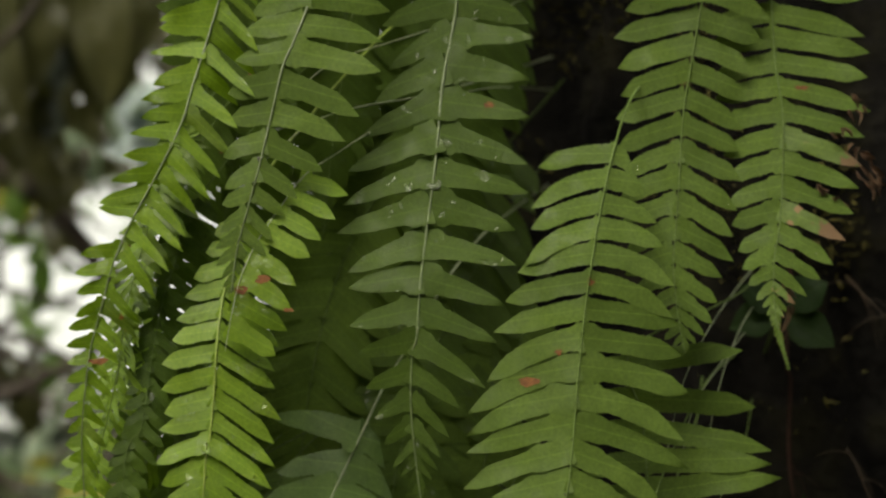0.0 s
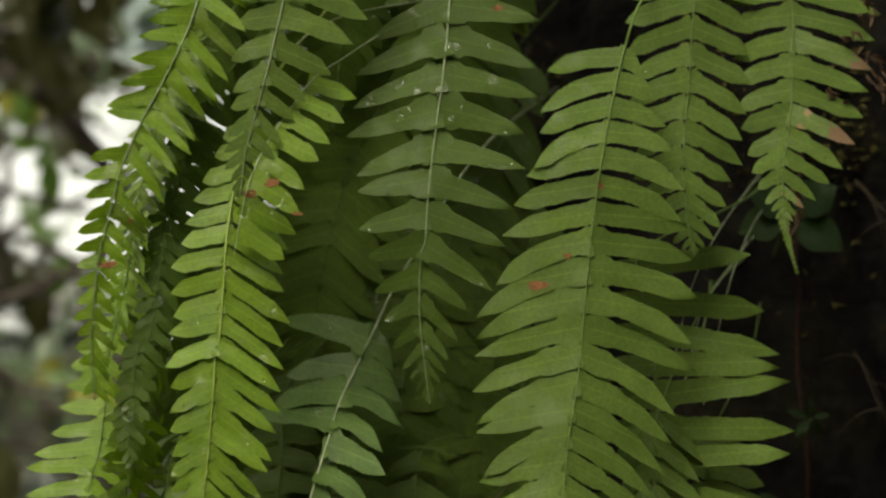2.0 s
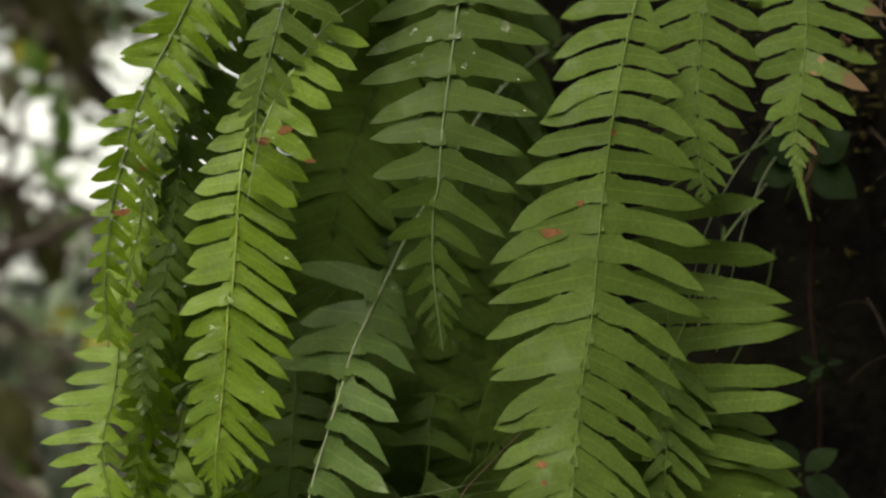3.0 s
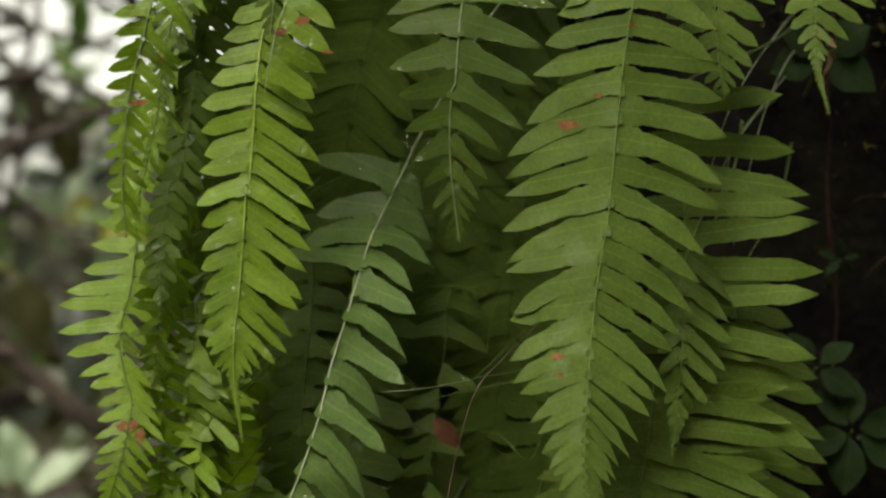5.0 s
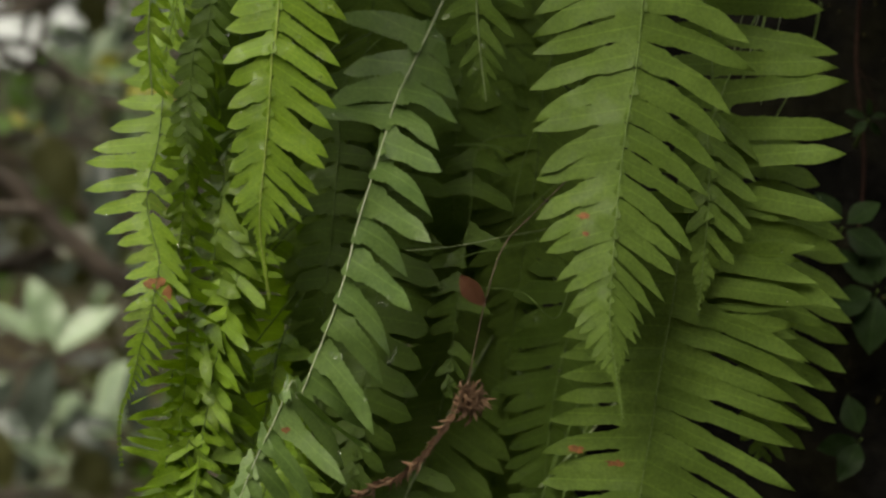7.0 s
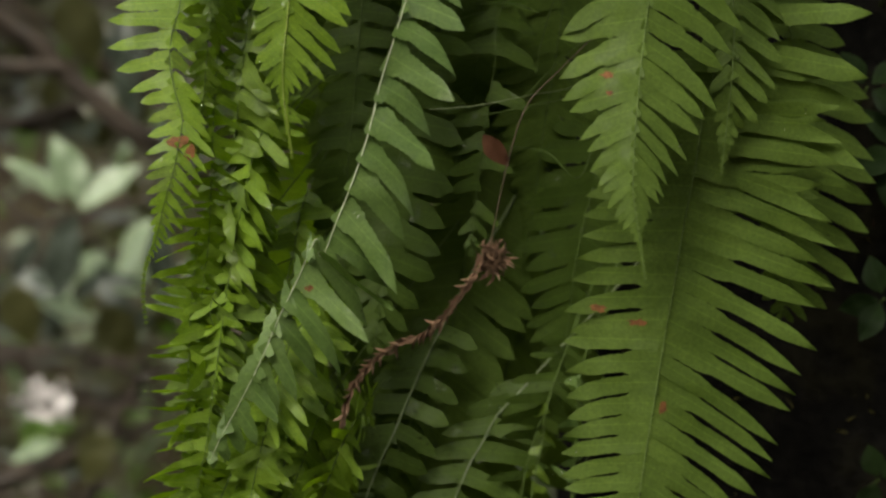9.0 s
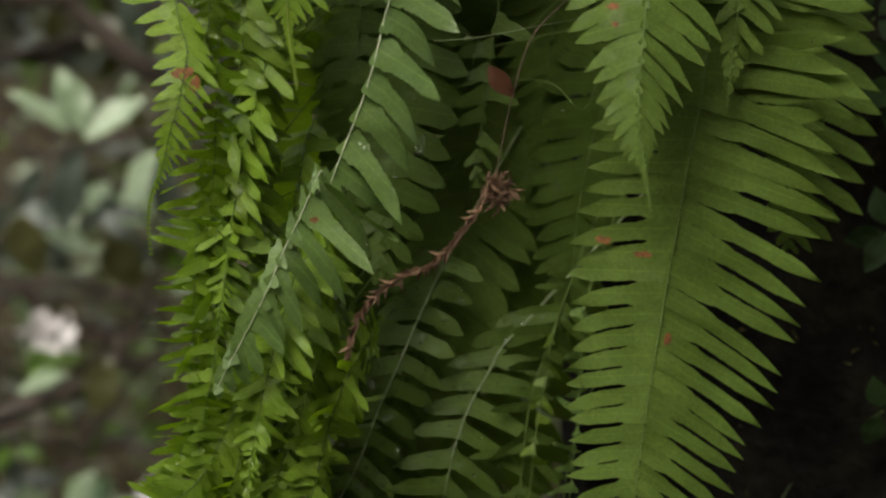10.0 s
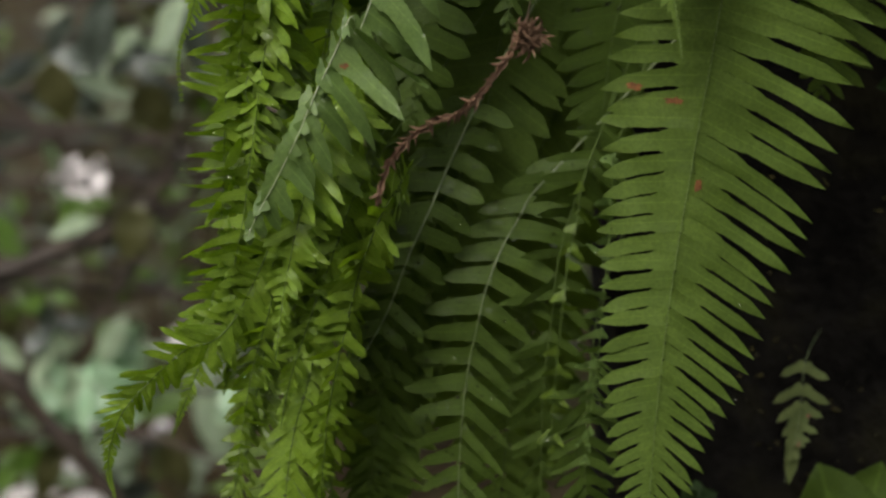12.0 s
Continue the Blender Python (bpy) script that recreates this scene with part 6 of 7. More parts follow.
# leaf clusters of the shrub: kind, middle, half width, half height, how many, leaf length; and its nearer limbs: path, radius
LOW_CLUSTERS = [
    ('pale', (-0.677, 3.800, 1.301), 0.047, 0.028, 4, 0.075),
    ('dusky', (-0.608, 3.900, 1.228), 0.039, 0.024, 5, 0.077),
    ('green', (-0.731, 3.700, 1.053), 0.046, 0.013, 6, 0.050),
    ('dusky', (-0.776, 3.800, 0.838), 0.047, 0.028, 5, 0.075),
    ('mint', (-0.671, 3.700, 0.794), 0.026, 0.041, 10, 0.073),
    ('mint', (-0.721, 3.700, 0.720), 0.064, 0.037, 16, 0.083),
    ('pale', (-0.811, 3.800, 0.788), 0.038, 0.023, 5, 0.075),
    ('mint', (-0.475, 3.800, 0.712), 0.023, 0.028, 4, 0.057),
    ('pale', (-0.495, 3.800, 0.697), 0.019, 0.021, 3, 0.052),
    ('green', (-0.837, 3.800, 0.596), 0.034, 0.034, 5, 0.066),
    ('dusky', (-0.644, 3.900, 0.538), 0.035, 0.035, 4, 0.077),
    ('dusky', (-0.601, 3.700, 1.296), 0.042, 0.035, 4, 0.064),
    ('pale', (-0.737, 3.800, 1.256), 0.034, 0.013, 4, 0.057),
    ('dusky', (-0.712, 3.700, 1.337), 0.037, 0.055, 4, 0.101),
]
HIGH_CLUSTERS = [
    ('pale', (-0.555, 3.900, 2.019), 0.039, 0.048, 6, 0.058),
    ('dusky', (-0.633, 3.900, 1.971), 0.048, 0.048, 5, 0.068),
    ('gold', (-0.588, 3.800, 1.879), 0.032, 0.019, 4, 0.047),
    ('gold', (-0.720, 3.800, 1.804), 0.013, 0.024, 3, 0.038),
    ('steel', (-0.374, 3.300, 2.364), 0.033, 0.037, 5, 0.082),
    ('green', (-0.570, 3.800, 2.247), 0.023, 0.019, 3, 0.047),
    ('gold', (-0.489, 3.700, 1.856), 0.037, 0.022, 4, 0.055),
    ('white', (-0.601, 3.900, 2.027), 0.048, 0.048, 5, 0.068),
    ('pale', (-0.629, 3.900, 1.911), 0.048, 0.039, 7, 0.077),
    ('pale', (-0.580, 3.900, 1.853), 0.039, 0.039, 5, 0.068),
    ('green', (-0.581, 3.700, 2.234), 0.024, 0.031, 5, 0.050),
    ('gold', (-0.628, 3.700, 2.321), 0.028, 0.017, 4, 0.041),
    ('green', (-0.605, 3.800, 2.153), 0.021, 0.038, 4, 0.057),
    ('olive', (-0.544, 3.600, 2.370), 0.054, 0.018, 5, 0.080),
    ('olive', (-0.625, 3.600, 2.361), 0.027, 0.027, 4, 0.080),
]
NEAR_BRANCHES = [
    ([(-0.634, 3.500, 2.405), (-0.581, 3.500, 2.342), (-0.519, 3.500, 2.271), (-0.453, 3.500, 2.201)], 0.0130),
    ([(-0.685, 3.600, 2.143), (-0.623, 3.600, 2.216), (-0.579, 3.600, 2.270), (-0.534, 3.600, 2.301)], 0.0071),
    ([(-0.674, 3.600, 1.991), (-0.577, 3.600, 2.013), (-0.505, 3.600, 2.044), (-0.443, 3.600, 2.080)], 0.0062),
    ([(-0.889, 3.700, 1.137), (-0.747, 3.700, 1.180), (-0.634, 3.700, 1.179), (-0.542, 3.700, 1.131), (-0.458, 3.700, 1.075)], 0.0073),
    ([(-0.895, 3.700, 0.941), (-0.742, 3.700, 0.986), (-0.628, 3.700, 1.028), (-0.562, 3.700, 1.064)], 0.0064),
    ([(-0.909, 3.750, 0.901), (-0.725, 3.750, 0.911), (-0.543, 3.750, 0.899)], 0.0074),
]
LOW_BRANCHES = [
    ([(-0.535, 3.650, 1.101), (-0.573, 3.650, 1.045), (-0.621, 3.650, 0.969), (-0.670, 3.650, 0.897), (-0.718, 3.650, 0.825)], 0.0054),
    ([(-0.877, 3.600, 0.806), (-0.768, 3.600, 0.717), (-0.690, 3.600, 0.631), (-0.631, 3.600, 0.540)], 0.0179),
    ([(-0.837, 3.750, 1.180), (-0.734, 3.750, 1.152), (-0.630, 3.750, 1.163), (-0.535, 3.750, 1.211)], 0.0065),
    ([(-0.842, 3.750, 0.955), (-0.727, 3.750, 0.975), (-0.622, 3.750, 1.029), (-0.527, 3.750, 1.078)], 0.0074),
    ([(-0.711, 3.800, 2.133), (-0.682, 3.800, 2.002), (-0.720, 3.800, 1.870)], 0.0085),
    ([(-0.727, 3.600, 1.986), (-0.620, 3.600, 1.988), (-0.531, 3.600, 2.030), (-0.468, 3.600, 2.075)], 0.0071),
    ([(-0.726, 3.600, 1.655), (-0.646, 3.600, 1.638), (-0.584, 3.600, 1.566), (-0.512, 3.600, 1.522)], 0.0152),
]



def shrub(root, branches, leaves, label):
    """A forest shrub: an upright stem from the ground, limbs (path, radius) and leaves (kind, base, tip, width, tilt)."""
    root = Vector(root)
    thing = tagged(empty("shrub", root), label, "shrub", "shrubs behind the ferns")
    bm = bmesh.new()
    line, _ = spline([Vector((0, 0, -0.1)), Vector((0.05, 0.04, 1.0)), Vector((-0.03, 0, 2.0)), Vector((0.04, 0.05, 3.2))], 60)
    tube(bm, line, lambda s: 0.045 - 0.025 * s, 10, 0.3)
    finish("stem", bm, TWIG, thing)
    for path, r in branches:
        line, _ = spline([root + Vector((0.0, 0.02, path[0][2]))] + path, 70)
        bm = bmesh.new()
        tube(bm, [p - root for p in line], lambda s: r * (1.25 - 0.6 * s), 9, 0.35, r * 100)
        finish("branch", bm, TWIG, thing)
    rnd = random.Random(9)
    for k in range(26):
        z = 0.75 + 1.75 * k / 25 + rnd.uniform(-0.05, 0.05)
        p = root + Vector((0, 0.02, z - root.z))
        path, d = [p], Vector((1, rnd.uniform(-0.25, 0.5), rnd.uniform(-0.5, 0.7)))
        for q in range(5):
            p = p + d.normalized() * rnd.uniform(0.14, 0.24)
            path.append(p)
            d = Vector((1, rnd.uniform(-0.3, 0.3), rnd.uniform(-1.0, 1.0)))
        line, _ = spline(path, 40)
        bm = bmesh.new()
        r = rnd.uniform(0.003, 0.012)
        tube(bm, [p - root for p in line], lambda s: r * (1.2 - 0.7 * s), 7, 0.35, k)
        finish("branch", bm, TWIG, thing)
    corner, across = Vector((-0.605, 3.450, 2.328)), Vector((-0.377, 3.450, 2.712))
    for k in range(34):
        p = Vector((rnd.uniform(corner.x, across.x), rnd.uniform(3.3, 3.9), across.z + (corner.z - across.z) * rnd.random() ** 1.6))
        q = p + Vector((rnd.gauss(0, 0.5), rnd.gauss(0, 0.3), -1)).normalized() * rnd.uniform(0.08, 0.16)
        place_leaf("leaf", SHRUB_LEAVES["olive"], p, q, rnd.uniform(0.04, 0.08), thing, rnd.uniform(-40, 40))
    low, high = Vector((-0.945, 4.000, 0.440)), Vector((-0.533, 4.000, 0.723))
    for k in range(26):
        p = Vector((rnd.uniform(low.x, high.x), rnd.uniform(3.8, 4.3), rnd.uniform(low.z, high.z)))
        q = p + Vector((rnd.choice((-1, 1)), rnd.gauss(0, 0.4), rnd.gauss(0, 0.5))).normalized() * rnd.uniform(0.05, 0.12)
        place_leaf("leaf", SHRUB_LEAVES[rnd.choice(("pale", "pale", "white", "green"))], p, q, rnd.uniform(0.03, 0.06), thing, rnd.uniform(20, 70) * (1 if q.x < p.x else -1))
    low, high = Vector((-0.797, 4.000, 1.482)), Vector((-0.569, 4.000, 1.710))
    for k in range(20):
        p = Vector((rnd.uniform(low.x, high.x), rnd.uniform(3.8, 4.3), rnd.uniform(low.z, high.z)))
        q = p + Vector((rnd.gauss(0, 0.6), rnd.gauss(0, 0.3), -1)).normalized() * rnd.uniform(0.06, 0.12)
        place_leaf("leaf", SHRUB_LEAVES[rnd.choice(("olive", "olive", "dusky"))], p, q, rnd.uniform(0.03, 0.06), thing, rnd.uniform(-40, 40))
    heart = Vector((-0.706, 3.640, 1.121))
    for k in range(26):
        p = heart + Vector((rnd.gauss(0, 0.020), rnd.gauss(0, 0.02), rnd.gauss(0, 0.011)))
        q = p + Vector((rnd.gauss(0, 1), rnd.gauss(0, 0.5), rnd.gauss(0, 0.8))).normalized() * rnd.uniform(0.02, 0.045)
        place_leaf("leaf", SHRUB_LEAVES["white"], p, q, rnd.uniform(0.016, 0.03), thing, rnd.uniform(-60, 60))
    for kind, middle, wide, high, many, size in LOW_CLUSTERS + HIGH_CLUSTERS:
        for k in range(many):
            p = Vector(middle) + Vector((rnd.uniform(-wide, wide), rnd.uniform(-0.12, 0.12), rnd.uniform(-high, high)))
            d = Vector((rnd.gauss(0, 1), rnd.gauss(0, 0.4), rnd.gauss(0.1, 0.8))).normalized() * size * rnd.uniform(0.7, 1.2)
            place_leaf("leaf", SHRUB_LEAVES[kind], p - d * 0.5, p + d * 0.5, size * rnd.uniform(0.35, 0.55), thing, rnd.uniform(-40, 40))
    for path, r in NEAR_BRANCHES + LOW_BRANCHES:
        line, _ = spline([root + Vector((0.0, 0.02, path[0][2]))] + path, 70)
        bm = bmesh.new()
        tube(bm, [p - root for p in line], lambda s: r * (1.2 - 0.45 * s), 9, 0.35, r * 100)
        finish("branch", bm, TWIG, thing)
    for kind, base, tip, width, tilt in leaves:
        place_leaf("leaf", SHRUB_LEAVES[kind], base, tip, width, thing, tilt)
    return thing


shrub_limbs_a = [
    ([(-0.701, 3.400, 2.441), (-0.572, 3.150, 2.435), (-0.509, 3.100, 2.480), (-0.471, 3.100, 2.553)], 0.008),
    ([(-0.762, 3.700, 2.469), (-0.667, 3.700, 2.402), (-0.611, 3.700, 2.345), (-0.526, 3.700, 2.270), (-0.441, 3.700, 2.149)], 0.016),
    ([(-0.743, 3.600, 1.963), (-0.654, 3.600, 1.981), (-0.574, 3.600, 2.016), (-0.476, 3.600, 2.057), (-0.370, 3.600, 2.133)], 0.010),
    ([(-0.850, 3.900, 2.252), (-0.695, 3.900, 2.213), (-0.719, 3.900, 2.077), (-0.747, 3.900, 1.922)], 0.009),
    ([(-0.872, 3.600, 1.761), (-0.730, 3.600, 1.708), (-0.650, 3.600, 1.637), (-0.588, 3.600, 1.584), (-0.508, 3.600, 1.531)], 0.021),
    ([(-0.901, 3.700, 1.534), (-0.808, 3.700, 1.553), (-0.715, 3.700, 1.571), (-0.623, 3.700, 1.607)], 0.013),
]
shrub_limbs_b = [
    ([(-0.932, 3.800, 1.196), (-0.788, 3.800, 1.177), (-0.674, 3.800, 1.169), (-0.531, 3.800, 1.141)], 0.010),
    ([(-0.888, 3.600, 0.956), (-0.778, 3.600, 0.985), (-0.659, 3.600, 1.031), (-0.567, 3.600, 1.115), (-0.537, 3.600, 1.197)], 0.010),
    ([(-0.975, 3.700, 0.926), (-0.860, 3.700, 0.947), (-0.745, 3.700, 0.996), (-0.584, 3.700, 1.064)], 0.012),
    ([(-1.068, 3.900, 0.884), (-0.912, 3.900, 0.743), (-0.795, 3.900, 0.620), (-0.696, 3.900, 0.496)], 0.018),
    ([(-1.044, 3.800, 0.805), (-0.791, 3.800, 0.768), (-0.710, 3.800, 0.849), (-0.650, 3.800, 0.949), (-0.590, 3.800, 1.027)], 0.008),
    ([(-0.770, 3.800, 2.048), (-0.657, 3.800, 2.019), (-0.574, 3.800, 2.047), (-0.518, 3.800, 2.066)], 0.008),
]
shrub_leaves_a = [
    ("olive", (-0.414, 3.200, 2.631), (-0.422, 3.200, 2.377), 0.095, 10),
    ("olive", (-0.510, 3.300, 2.608), (-0.531, 3.300, 2.419), 0.075, -20),
    ("olive", (-0.577, 3.300, 2.608), (-0.563, 3.300, 2.360), 0.06, 25),
    ("dusky", (-0.506, 3.400, 2.529), (-0.513, 3.400, 2.432), 0.045, 10),
    ("pale", (-0.427, 3.500, 2.490), (-0.372, 3.500, 2.310), 0.09, 30),
    ("pale", (-0.524, 3.600, 2.420), (-0.459, 3.600, 2.328), 0.05, -30),
    ("green", (-0.629, 3.700, 2.345), (-0.609, 3.700, 2.280), 0.04, 0),
    ("green", (-0.579, 3.700, 2.131), (-0.568, 3.700, 2.261), 0.04, 30),
    ("green", (-0.601, 3.700, 2.094), (-0.589, 3.700, 2.186), 0.03, -30),
    ("green", (-0.482, 3.400, 2.608), (-0.471, 3.400, 2.551), 0.03, 0),
    ("olive", (-0.695, 3.900, 2.135), (-0.665, 3.900, 2.000), 0.05, 20),
    ("olive", (-0.629, 3.800, 2.068), (-0.591, 3.800, 1.926), 0.06, -20),
]
shrub_leaves_b = [
    ("green", (-0.544, 3.800, 1.860), (-0.596, 3.800, 1.888), 0.04, 0),
    ("pale", (-0.600, 3.400, 1.455), (-0.637, 3.400, 1.557), 0.056, 20),
    ("pale", (-0.602, 3.400, 1.445), (-0.518, 3.400, 1.519), 0.05, -25),
    ("pale", (-0.625, 3.400, 1.455), (-0.709, 3.400, 1.531), 0.04, 45),
    ("dusky", (-0.609, 3.400, 1.438), (-0.649, 3.400, 1.302), 0.06, 10),
    ("dusky", (-0.549, 3.500, 1.691), (-0.542, 3.500, 1.562), 0.05, 30),
    ("dusky", (-0.486, 3.500, 1.423), (-0.505, 3.500, 1.291), 0.06, 30),
    ("pale", (-0.518, 3.600, 1.415), (-0.592, 3.600, 1.306), 0.07, 40),
    ("pale", (-0.738, 3.700, 1.275), (-0.636, 3.700, 1.248), 0.06, -50),
    ("pale", (-0.750, 3.600, 1.022), (-0.676, 3.600, 1.063), 0.05, -50),
    ("olive", (-0.578, 3.500, 1.095), (-0.623, 3.500, 1.005), 0.07, 10),
    ("olive", (-0.725, 3.500, 1.325), (-0.700, 3.500, 1.219), 0.07, 10),
]
shrub_leaves_c = [
    ("olive", (-0.584, 3.500, 1.290), (-0.541, 3.500, 1.202), 0.07, 10),
    ("olive", (-0.658, 3.600, 1.780), (-0.613, 3.600, 1.655), 0.08, 10),
    ("olive", (-0.577, 3.600, 1.584), (-0.640, 3.600, 1.619), 0.06, 10),
    ("pale", (-0.766, 3.800, 0.587), (-0.647, 3.800, 0.629), 0.09, -45),
    ("pale", (-0.732, 3.900, 0.683), (-0.641, 3.900, 0.725), 0.09, -45),
    ("pale", (-0.641, 4.000, 0.498), (-0.546, 4.000, 0.553), 0.08, -45),
    ("pale", (-0.808, 3.700, 0.782), (-0.705, 3.700, 0.696), 0.10, -35),
    ("pale", (-0.644, 3.700, 0.872), (-0.708, 3.700, 0.784), 0.05, 20),
    ("pale", (-0.547, 3.800, 0.711), (-0.480, 3.800, 0.611), 0.08, -35),
    ("dusky", (-0.817, 3.800, 1.209), (-0.711, 3.800, 1.229), 0.05, 20),
    ("pale", (-0.623, 3.800, 1.278), (-0.556, 3.800, 1.335), 0.07, 20),
    ("pale", (-0.871, 3.800, 0.717), (-0.795, 3.800, 0.617), 0.07, -40),
]
shrub_leaves_d = [
    ("pale", (-0.650, 3.900, 0.787), (-0.697, 3.900, 0.683), 0.06, -10),
    ("pale", (-0.596, 4.000, 0.680), (-0.523, 4.000, 0.723), 0.06, 0),
    ("green", (-0.829, 3.900, 0.825), (-0.887, 3.900, 0.906), 0.05, 0),
    ("pale", (-0.712, 4.000, 1.978), (-0.652, 4.000, 1.878), 0.06, 20),
    ("pale", (-0.752, 4.000, 2.147), (-0.702, 4.000, 2.047), 0.05, -20),
    ("dusky", (-0.587, 3.900, 1.651), (-0.626, 3.900, 1.748), 0.05, 10),
    ("pale", (-0.622, 4.000, 1.908), (-0.583, 4.000, 1.978), 0.04, 10),
    ("olive", (-0.394, 3.300, 2.660), (-0.404, 3.300, 2.505), 0.09, -10),
    ("olive", (-0.485, 3.350, 2.692), (-0.498, 3.350, 2.491), 0.10, 15),
    ("olive", (-0.578, 3.400, 2.671), (-0.548, 3.400, 2.485), 0.09, -25),
    ("olive", (-0.636, 3.400, 2.564), (-0.590, 3.400, 2.415), 0.07, 0),
    ("olive", (-0.455, 3.400, 2.529), (-0.470, 3.400, 2.415), 0.06, 20),
]
shrub_leaves_e = [
    ("olive", (-0.376, 3.300, 2.608), (-0.364, 3.300, 2.496), 0.07, 0),
    ("olive", (-0.535, 3.300, 2.625), (-0.466, 3.300, 2.479), 0.08, 30),
    ("olive", (-0.608, 3.400, 2.476), (-0.537, 3.400, 2.380), 0.07, 10),
    ("dusky", (-0.511, 3.500, 2.472), (-0.562, 3.500, 2.373), 0.06, -10),
    ("olive", (-0.510, 3.700, 2.421), (-0.545, 3.700, 2.308), 0.06, 20),
    ("green", (-0.556, 3.800, 2.085), (-0.592, 3.800, 2.010), 0.05, 10),
    ("olive", (-0.754, 3.700, 0.675), (-0.816, 3.700, 0.535), 0.05, 0),
    ("olive", (-0.581, 3.700, 0.677), (-0.555, 3.700, 0.539), 0.06, 0),
]
shrub((-1.25, 3.7, 0.0), shrub_limbs_a + shrub_limbs_b, shrub_leaves_a + shrub_leaves_b + shrub_leaves_c + shrub_leaves_d + shrub_leaves_e, "tangled forest shrub with brown limbs and pale grey-green leaves")


def far_foliage():
    """The understorey further back: very many leaves hung in uneven clumps, too far off to count."""
    rnd = random.Random(77)
    verts, faces, slots = [], [], []
    for k in range(26000):
        y = rnd.uniform(4.6, 11.0)
        x = rnd.uniform(-0.36, 0.30) * y
        z = 1.7 + rnd.uniform(-0.40, 0.30) * y
        if z < 0.05:
            continue
        p = Vector((x, y, z))
        rise = (z - 1.7) / y
        need = -0.08 if rise < 0.095 else 0.42 if rise < 0.15 else -0.25 if rise < 0.17 else -0.5
        if noise.noise(p * 0.9) + 0.5 * noise.noise(p * 2.3) < need:
            continue
        ln = rnd.uniform(0.07, 0.17)
        d = Vector((rnd.gauss(0, 1), rnd.gauss(0, 1), rnd.gauss(-0.4, 0.7))).normalized()
        s = d.cross(Vector((rnd.gauss(0, 1), rnd.gauss(0, 1), rnd.gauss(0, 1)))).normalized() * ln * 0.2
        n = d.cross(s).normalized() * ln * 0.06
        i = len(verts)
        verts += [p, p + d * ln * 0.35 + s + n, p + d * ln * 0.4, p + d * ln * 0.35 - s + n, p + d * ln]
        faces += [(i, i + 1, i + 2), (i, i + 2, i + 3), (i + 1, i + 4, i + 2), (i + 2, i + 4, i + 3)]
        slots += [rnd.choice((1, 1, 1, 1, 2, 3) if rise < -0.225 else (0, 1, 1, 1, 1, 1, 2, 2, 3) if rise < -0.12 else (0, 1, 1, 1, 1, 1, 1, 2, 2, 2, 3))] * 4
    me = bpy.data.meshes.new("far_foliage")
    me.from_pydata(verts, [], faces)
    for m in (PALE_LEAF, OLIVE_LEAF, DUSKY_LEAF, GREEN_LEAF, WHITE_LEAF):
        me.materials.append(m)
    for p, s in zip(me.polygons, slots):
        p.material_index = s
    return tagged(new("far_foliage", me), "mixed olive and pale leaves of the forest understorey", "foliage", kind="stuff")


far_foliage()

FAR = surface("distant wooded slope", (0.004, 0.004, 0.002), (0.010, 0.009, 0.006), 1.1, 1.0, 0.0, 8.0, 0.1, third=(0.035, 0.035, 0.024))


def far_slope():
    """The wooded slope far behind, with an uneven crest, raised out of view to block low sky light."""
    bm = bmesh.new()
    n, rows = 220, 14
    grid = []
    for i in range(n):
        a = 2 * math.pi * i / n
        # extra height to the right and behind is unseen, added to cut light
        crest = 5.0 + (30 if math.cos(a) > -0.2 and math.sin(a) < 0.3 else 14 if math.sin(a) < 0.1 else 0) + 1.6 * noise.fractal(Vector((math.cos(a) * 9, math.sin(a) * 9, 0)), 1.0, 2.0, 5)
        col = []
        for j in range(rows + 1):
            h = j / rows
            r = 34 + 10 * h + 2.5 * noise.noise(Vector((math.cos(a) * 12, math.sin(a) * 12, h * 6)))
            col.append(bm.verts.new((r * math.cos(a), r * math.sin(a), -0.3 + crest * h)))
        grid.append(col)
    for i in range(n):
        for j in range(rows):
            bm.faces.new((grid[i][j], grid[i][j + 1], grid[(i + 1) % n][j + 1], grid[(i + 1) % n][j]))
    return tagged(finish("backdrop", bm, FAR), "distant wooded slope in brown and olive, unseen sides raised against light", "backdrop", kind="structure")


far_slope()


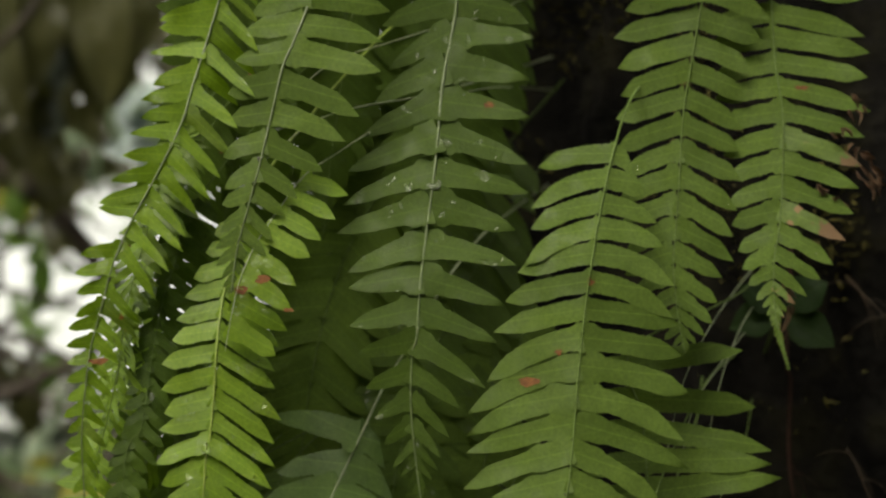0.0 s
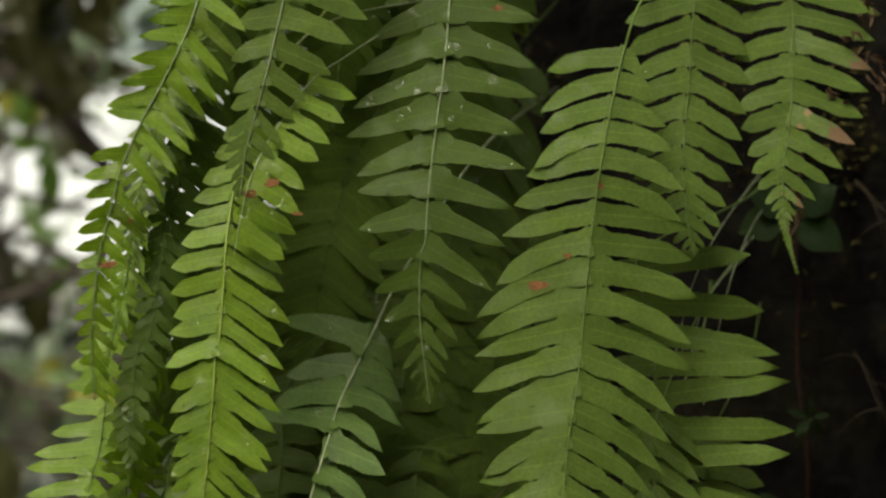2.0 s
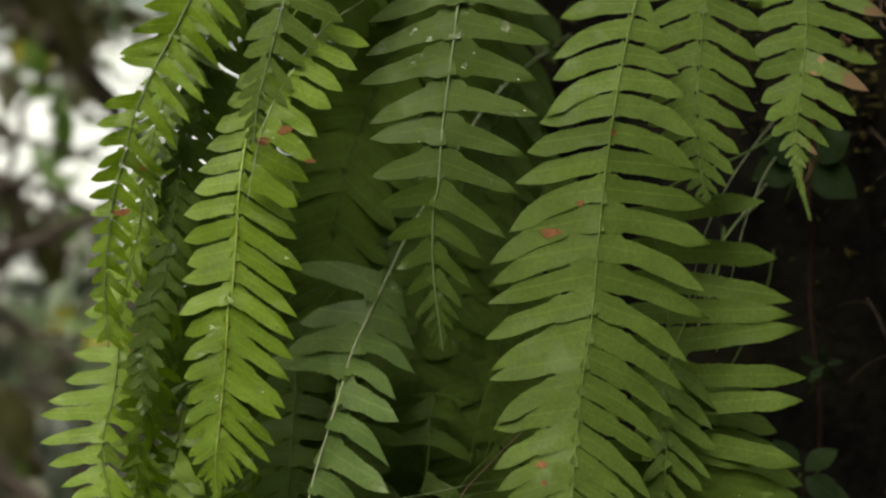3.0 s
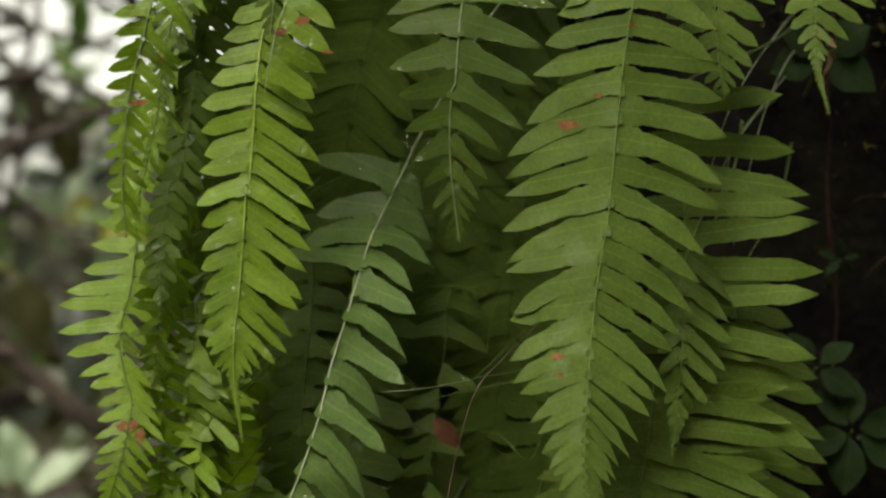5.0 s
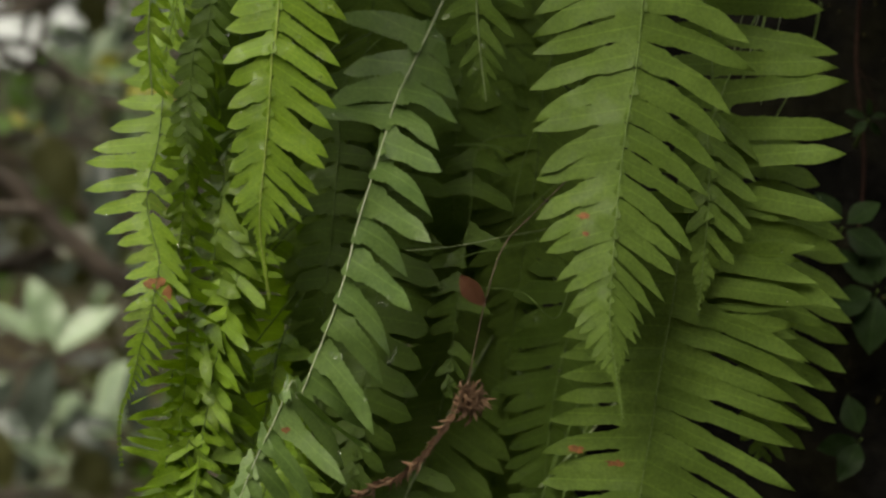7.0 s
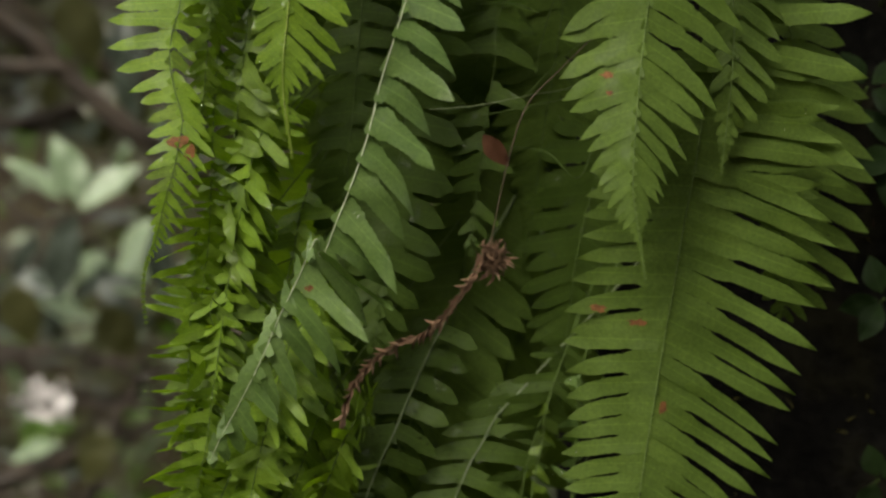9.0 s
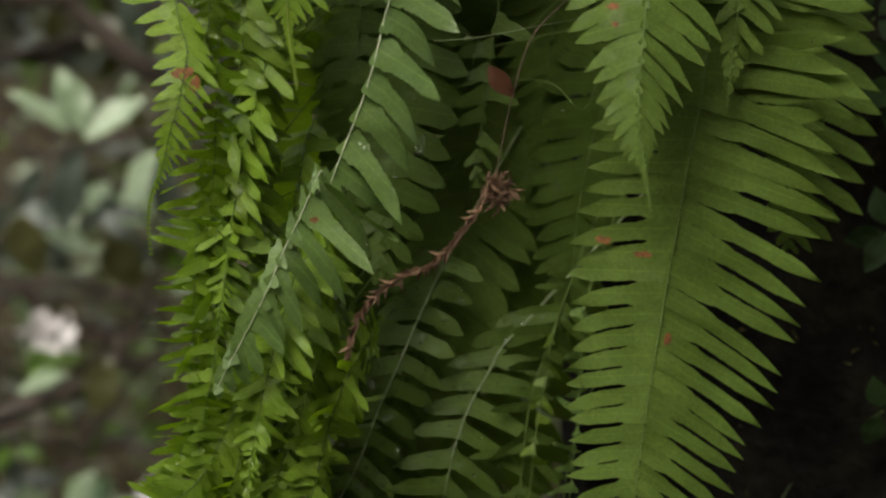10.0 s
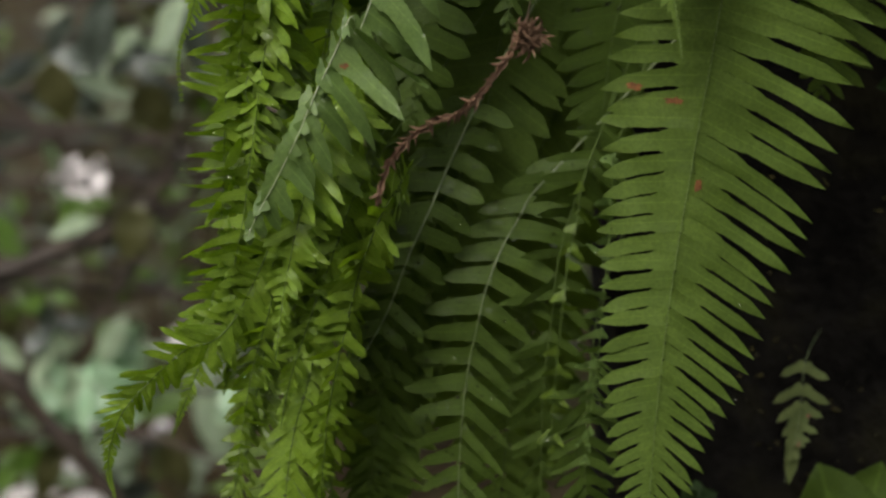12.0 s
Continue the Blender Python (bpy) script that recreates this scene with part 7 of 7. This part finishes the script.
# ---- rust spots lying on leaflets ----
def rust_patch(dg, x, z, wide, high, seed):
    """The frond and the rim of a small irregular patch that follows the leaflet under it, looking from the front."""
    rnd = random.Random(seed)
    ahead = Vector((0, 1, 0))
    hit, centre, _, _, ob, _ = scene.ray_cast(dg, Vector((x, 1.3, z)), ahead)
    if not hit or ob.parent is None or centre.y > 1.8:
        return None
    ring = []
    for k in range(14):
        a = 2 * math.pi * k / 14
        r = rnd.uniform(0.55, 1.15)
        px, pz = x + 0.5 * wide * r * math.cos(a), z + 0.5 * high * r * math.sin(a)
        ok, p, _, _, _, _ = scene.ray_cast(dg, Vector((px, 1.3, pz)), ahead)
        y = p.y if ok and abs(p.y - centre.y) < 0.004 else centre.y
        ring.append(Vector((px, y - 0.0005, pz)))
    return ob.name, Vector((centre.x, centre.y - 0.0005, centre.z)), ring


def rust_spots(places):
    dg = bpy.context.evaluated_depsgraph_get()
    found = [rust_patch(dg, *p, k) for k, p in enumerate(places)]
    for patch in found:
        if patch is None:
            continue
        leaf = bpy.data.objects[patch[0]]
        bm = bmesh.new()
        c = bm.verts.new(patch[1])
        vs = [bm.verts.new(p) for p in patch[2]]
        for k in range(14):
            bm.faces.new((c, vs[k], vs[(k + 1) % 14]))
        finish("rust_spot", bm, SPOT, leaf).matrix_parent_inverse = leaf.matrix_world.inverted()


SPOT = surface("rust spot", (0.085, 0.040, 0.016), (0.165, 0.070, 0.025), 220.0, 0.7, spec=0.12)
# across, up, width and height in metres
rust_spots([
    (0.093, 1.836, 0.0155, 0.0077),
    (0.114, 1.856, 0.0058, 0.0050),
    (0.137, 1.905, 0.0054, 0.0062),
    (0.084, 1.677, 0.0108, 0.0050),
    (0.086, 1.665, 0.0054, 0.0046),
    (-0.089, 1.905, 0.0116, 0.0062),
    (-0.104, 1.898, 0.0093, 0.0070),
    (-0.072, 1.884, 0.0101, 0.0035),
    (-0.193, 1.937, 0.0177, 0.0050),
    (0.111, 1.502, 0.0158, 0.0059),
    (0.083, 1.512, 0.0142, 0.0059),
    (0.129, 1.442, 0.0063, 0.0110),
    (-0.210, 1.629, 0.0172, 0.0102),
    (-0.202, 1.621, 0.0094, 0.0133),
    (-0.201, 1.850, 0.0161, 0.0052),
    (0.070, 2.041, 0.0082, 0.0057),
    (-0.105, 2.071, 0.0084, 0.0153),
    (-0.128, 2.018, 0.0100, 0.0054),
    (0.268, 1.818, 0.0140, 0.0062),
    (0.168, 1.749, 0.0062, 0.0046),
    (-0.118, 1.529, 0.0062, 0.0046),
    (0.302, 2.059, 0.0123, 0.0041),
    (0.262, 1.921, 0.0089, 0.0057),
])
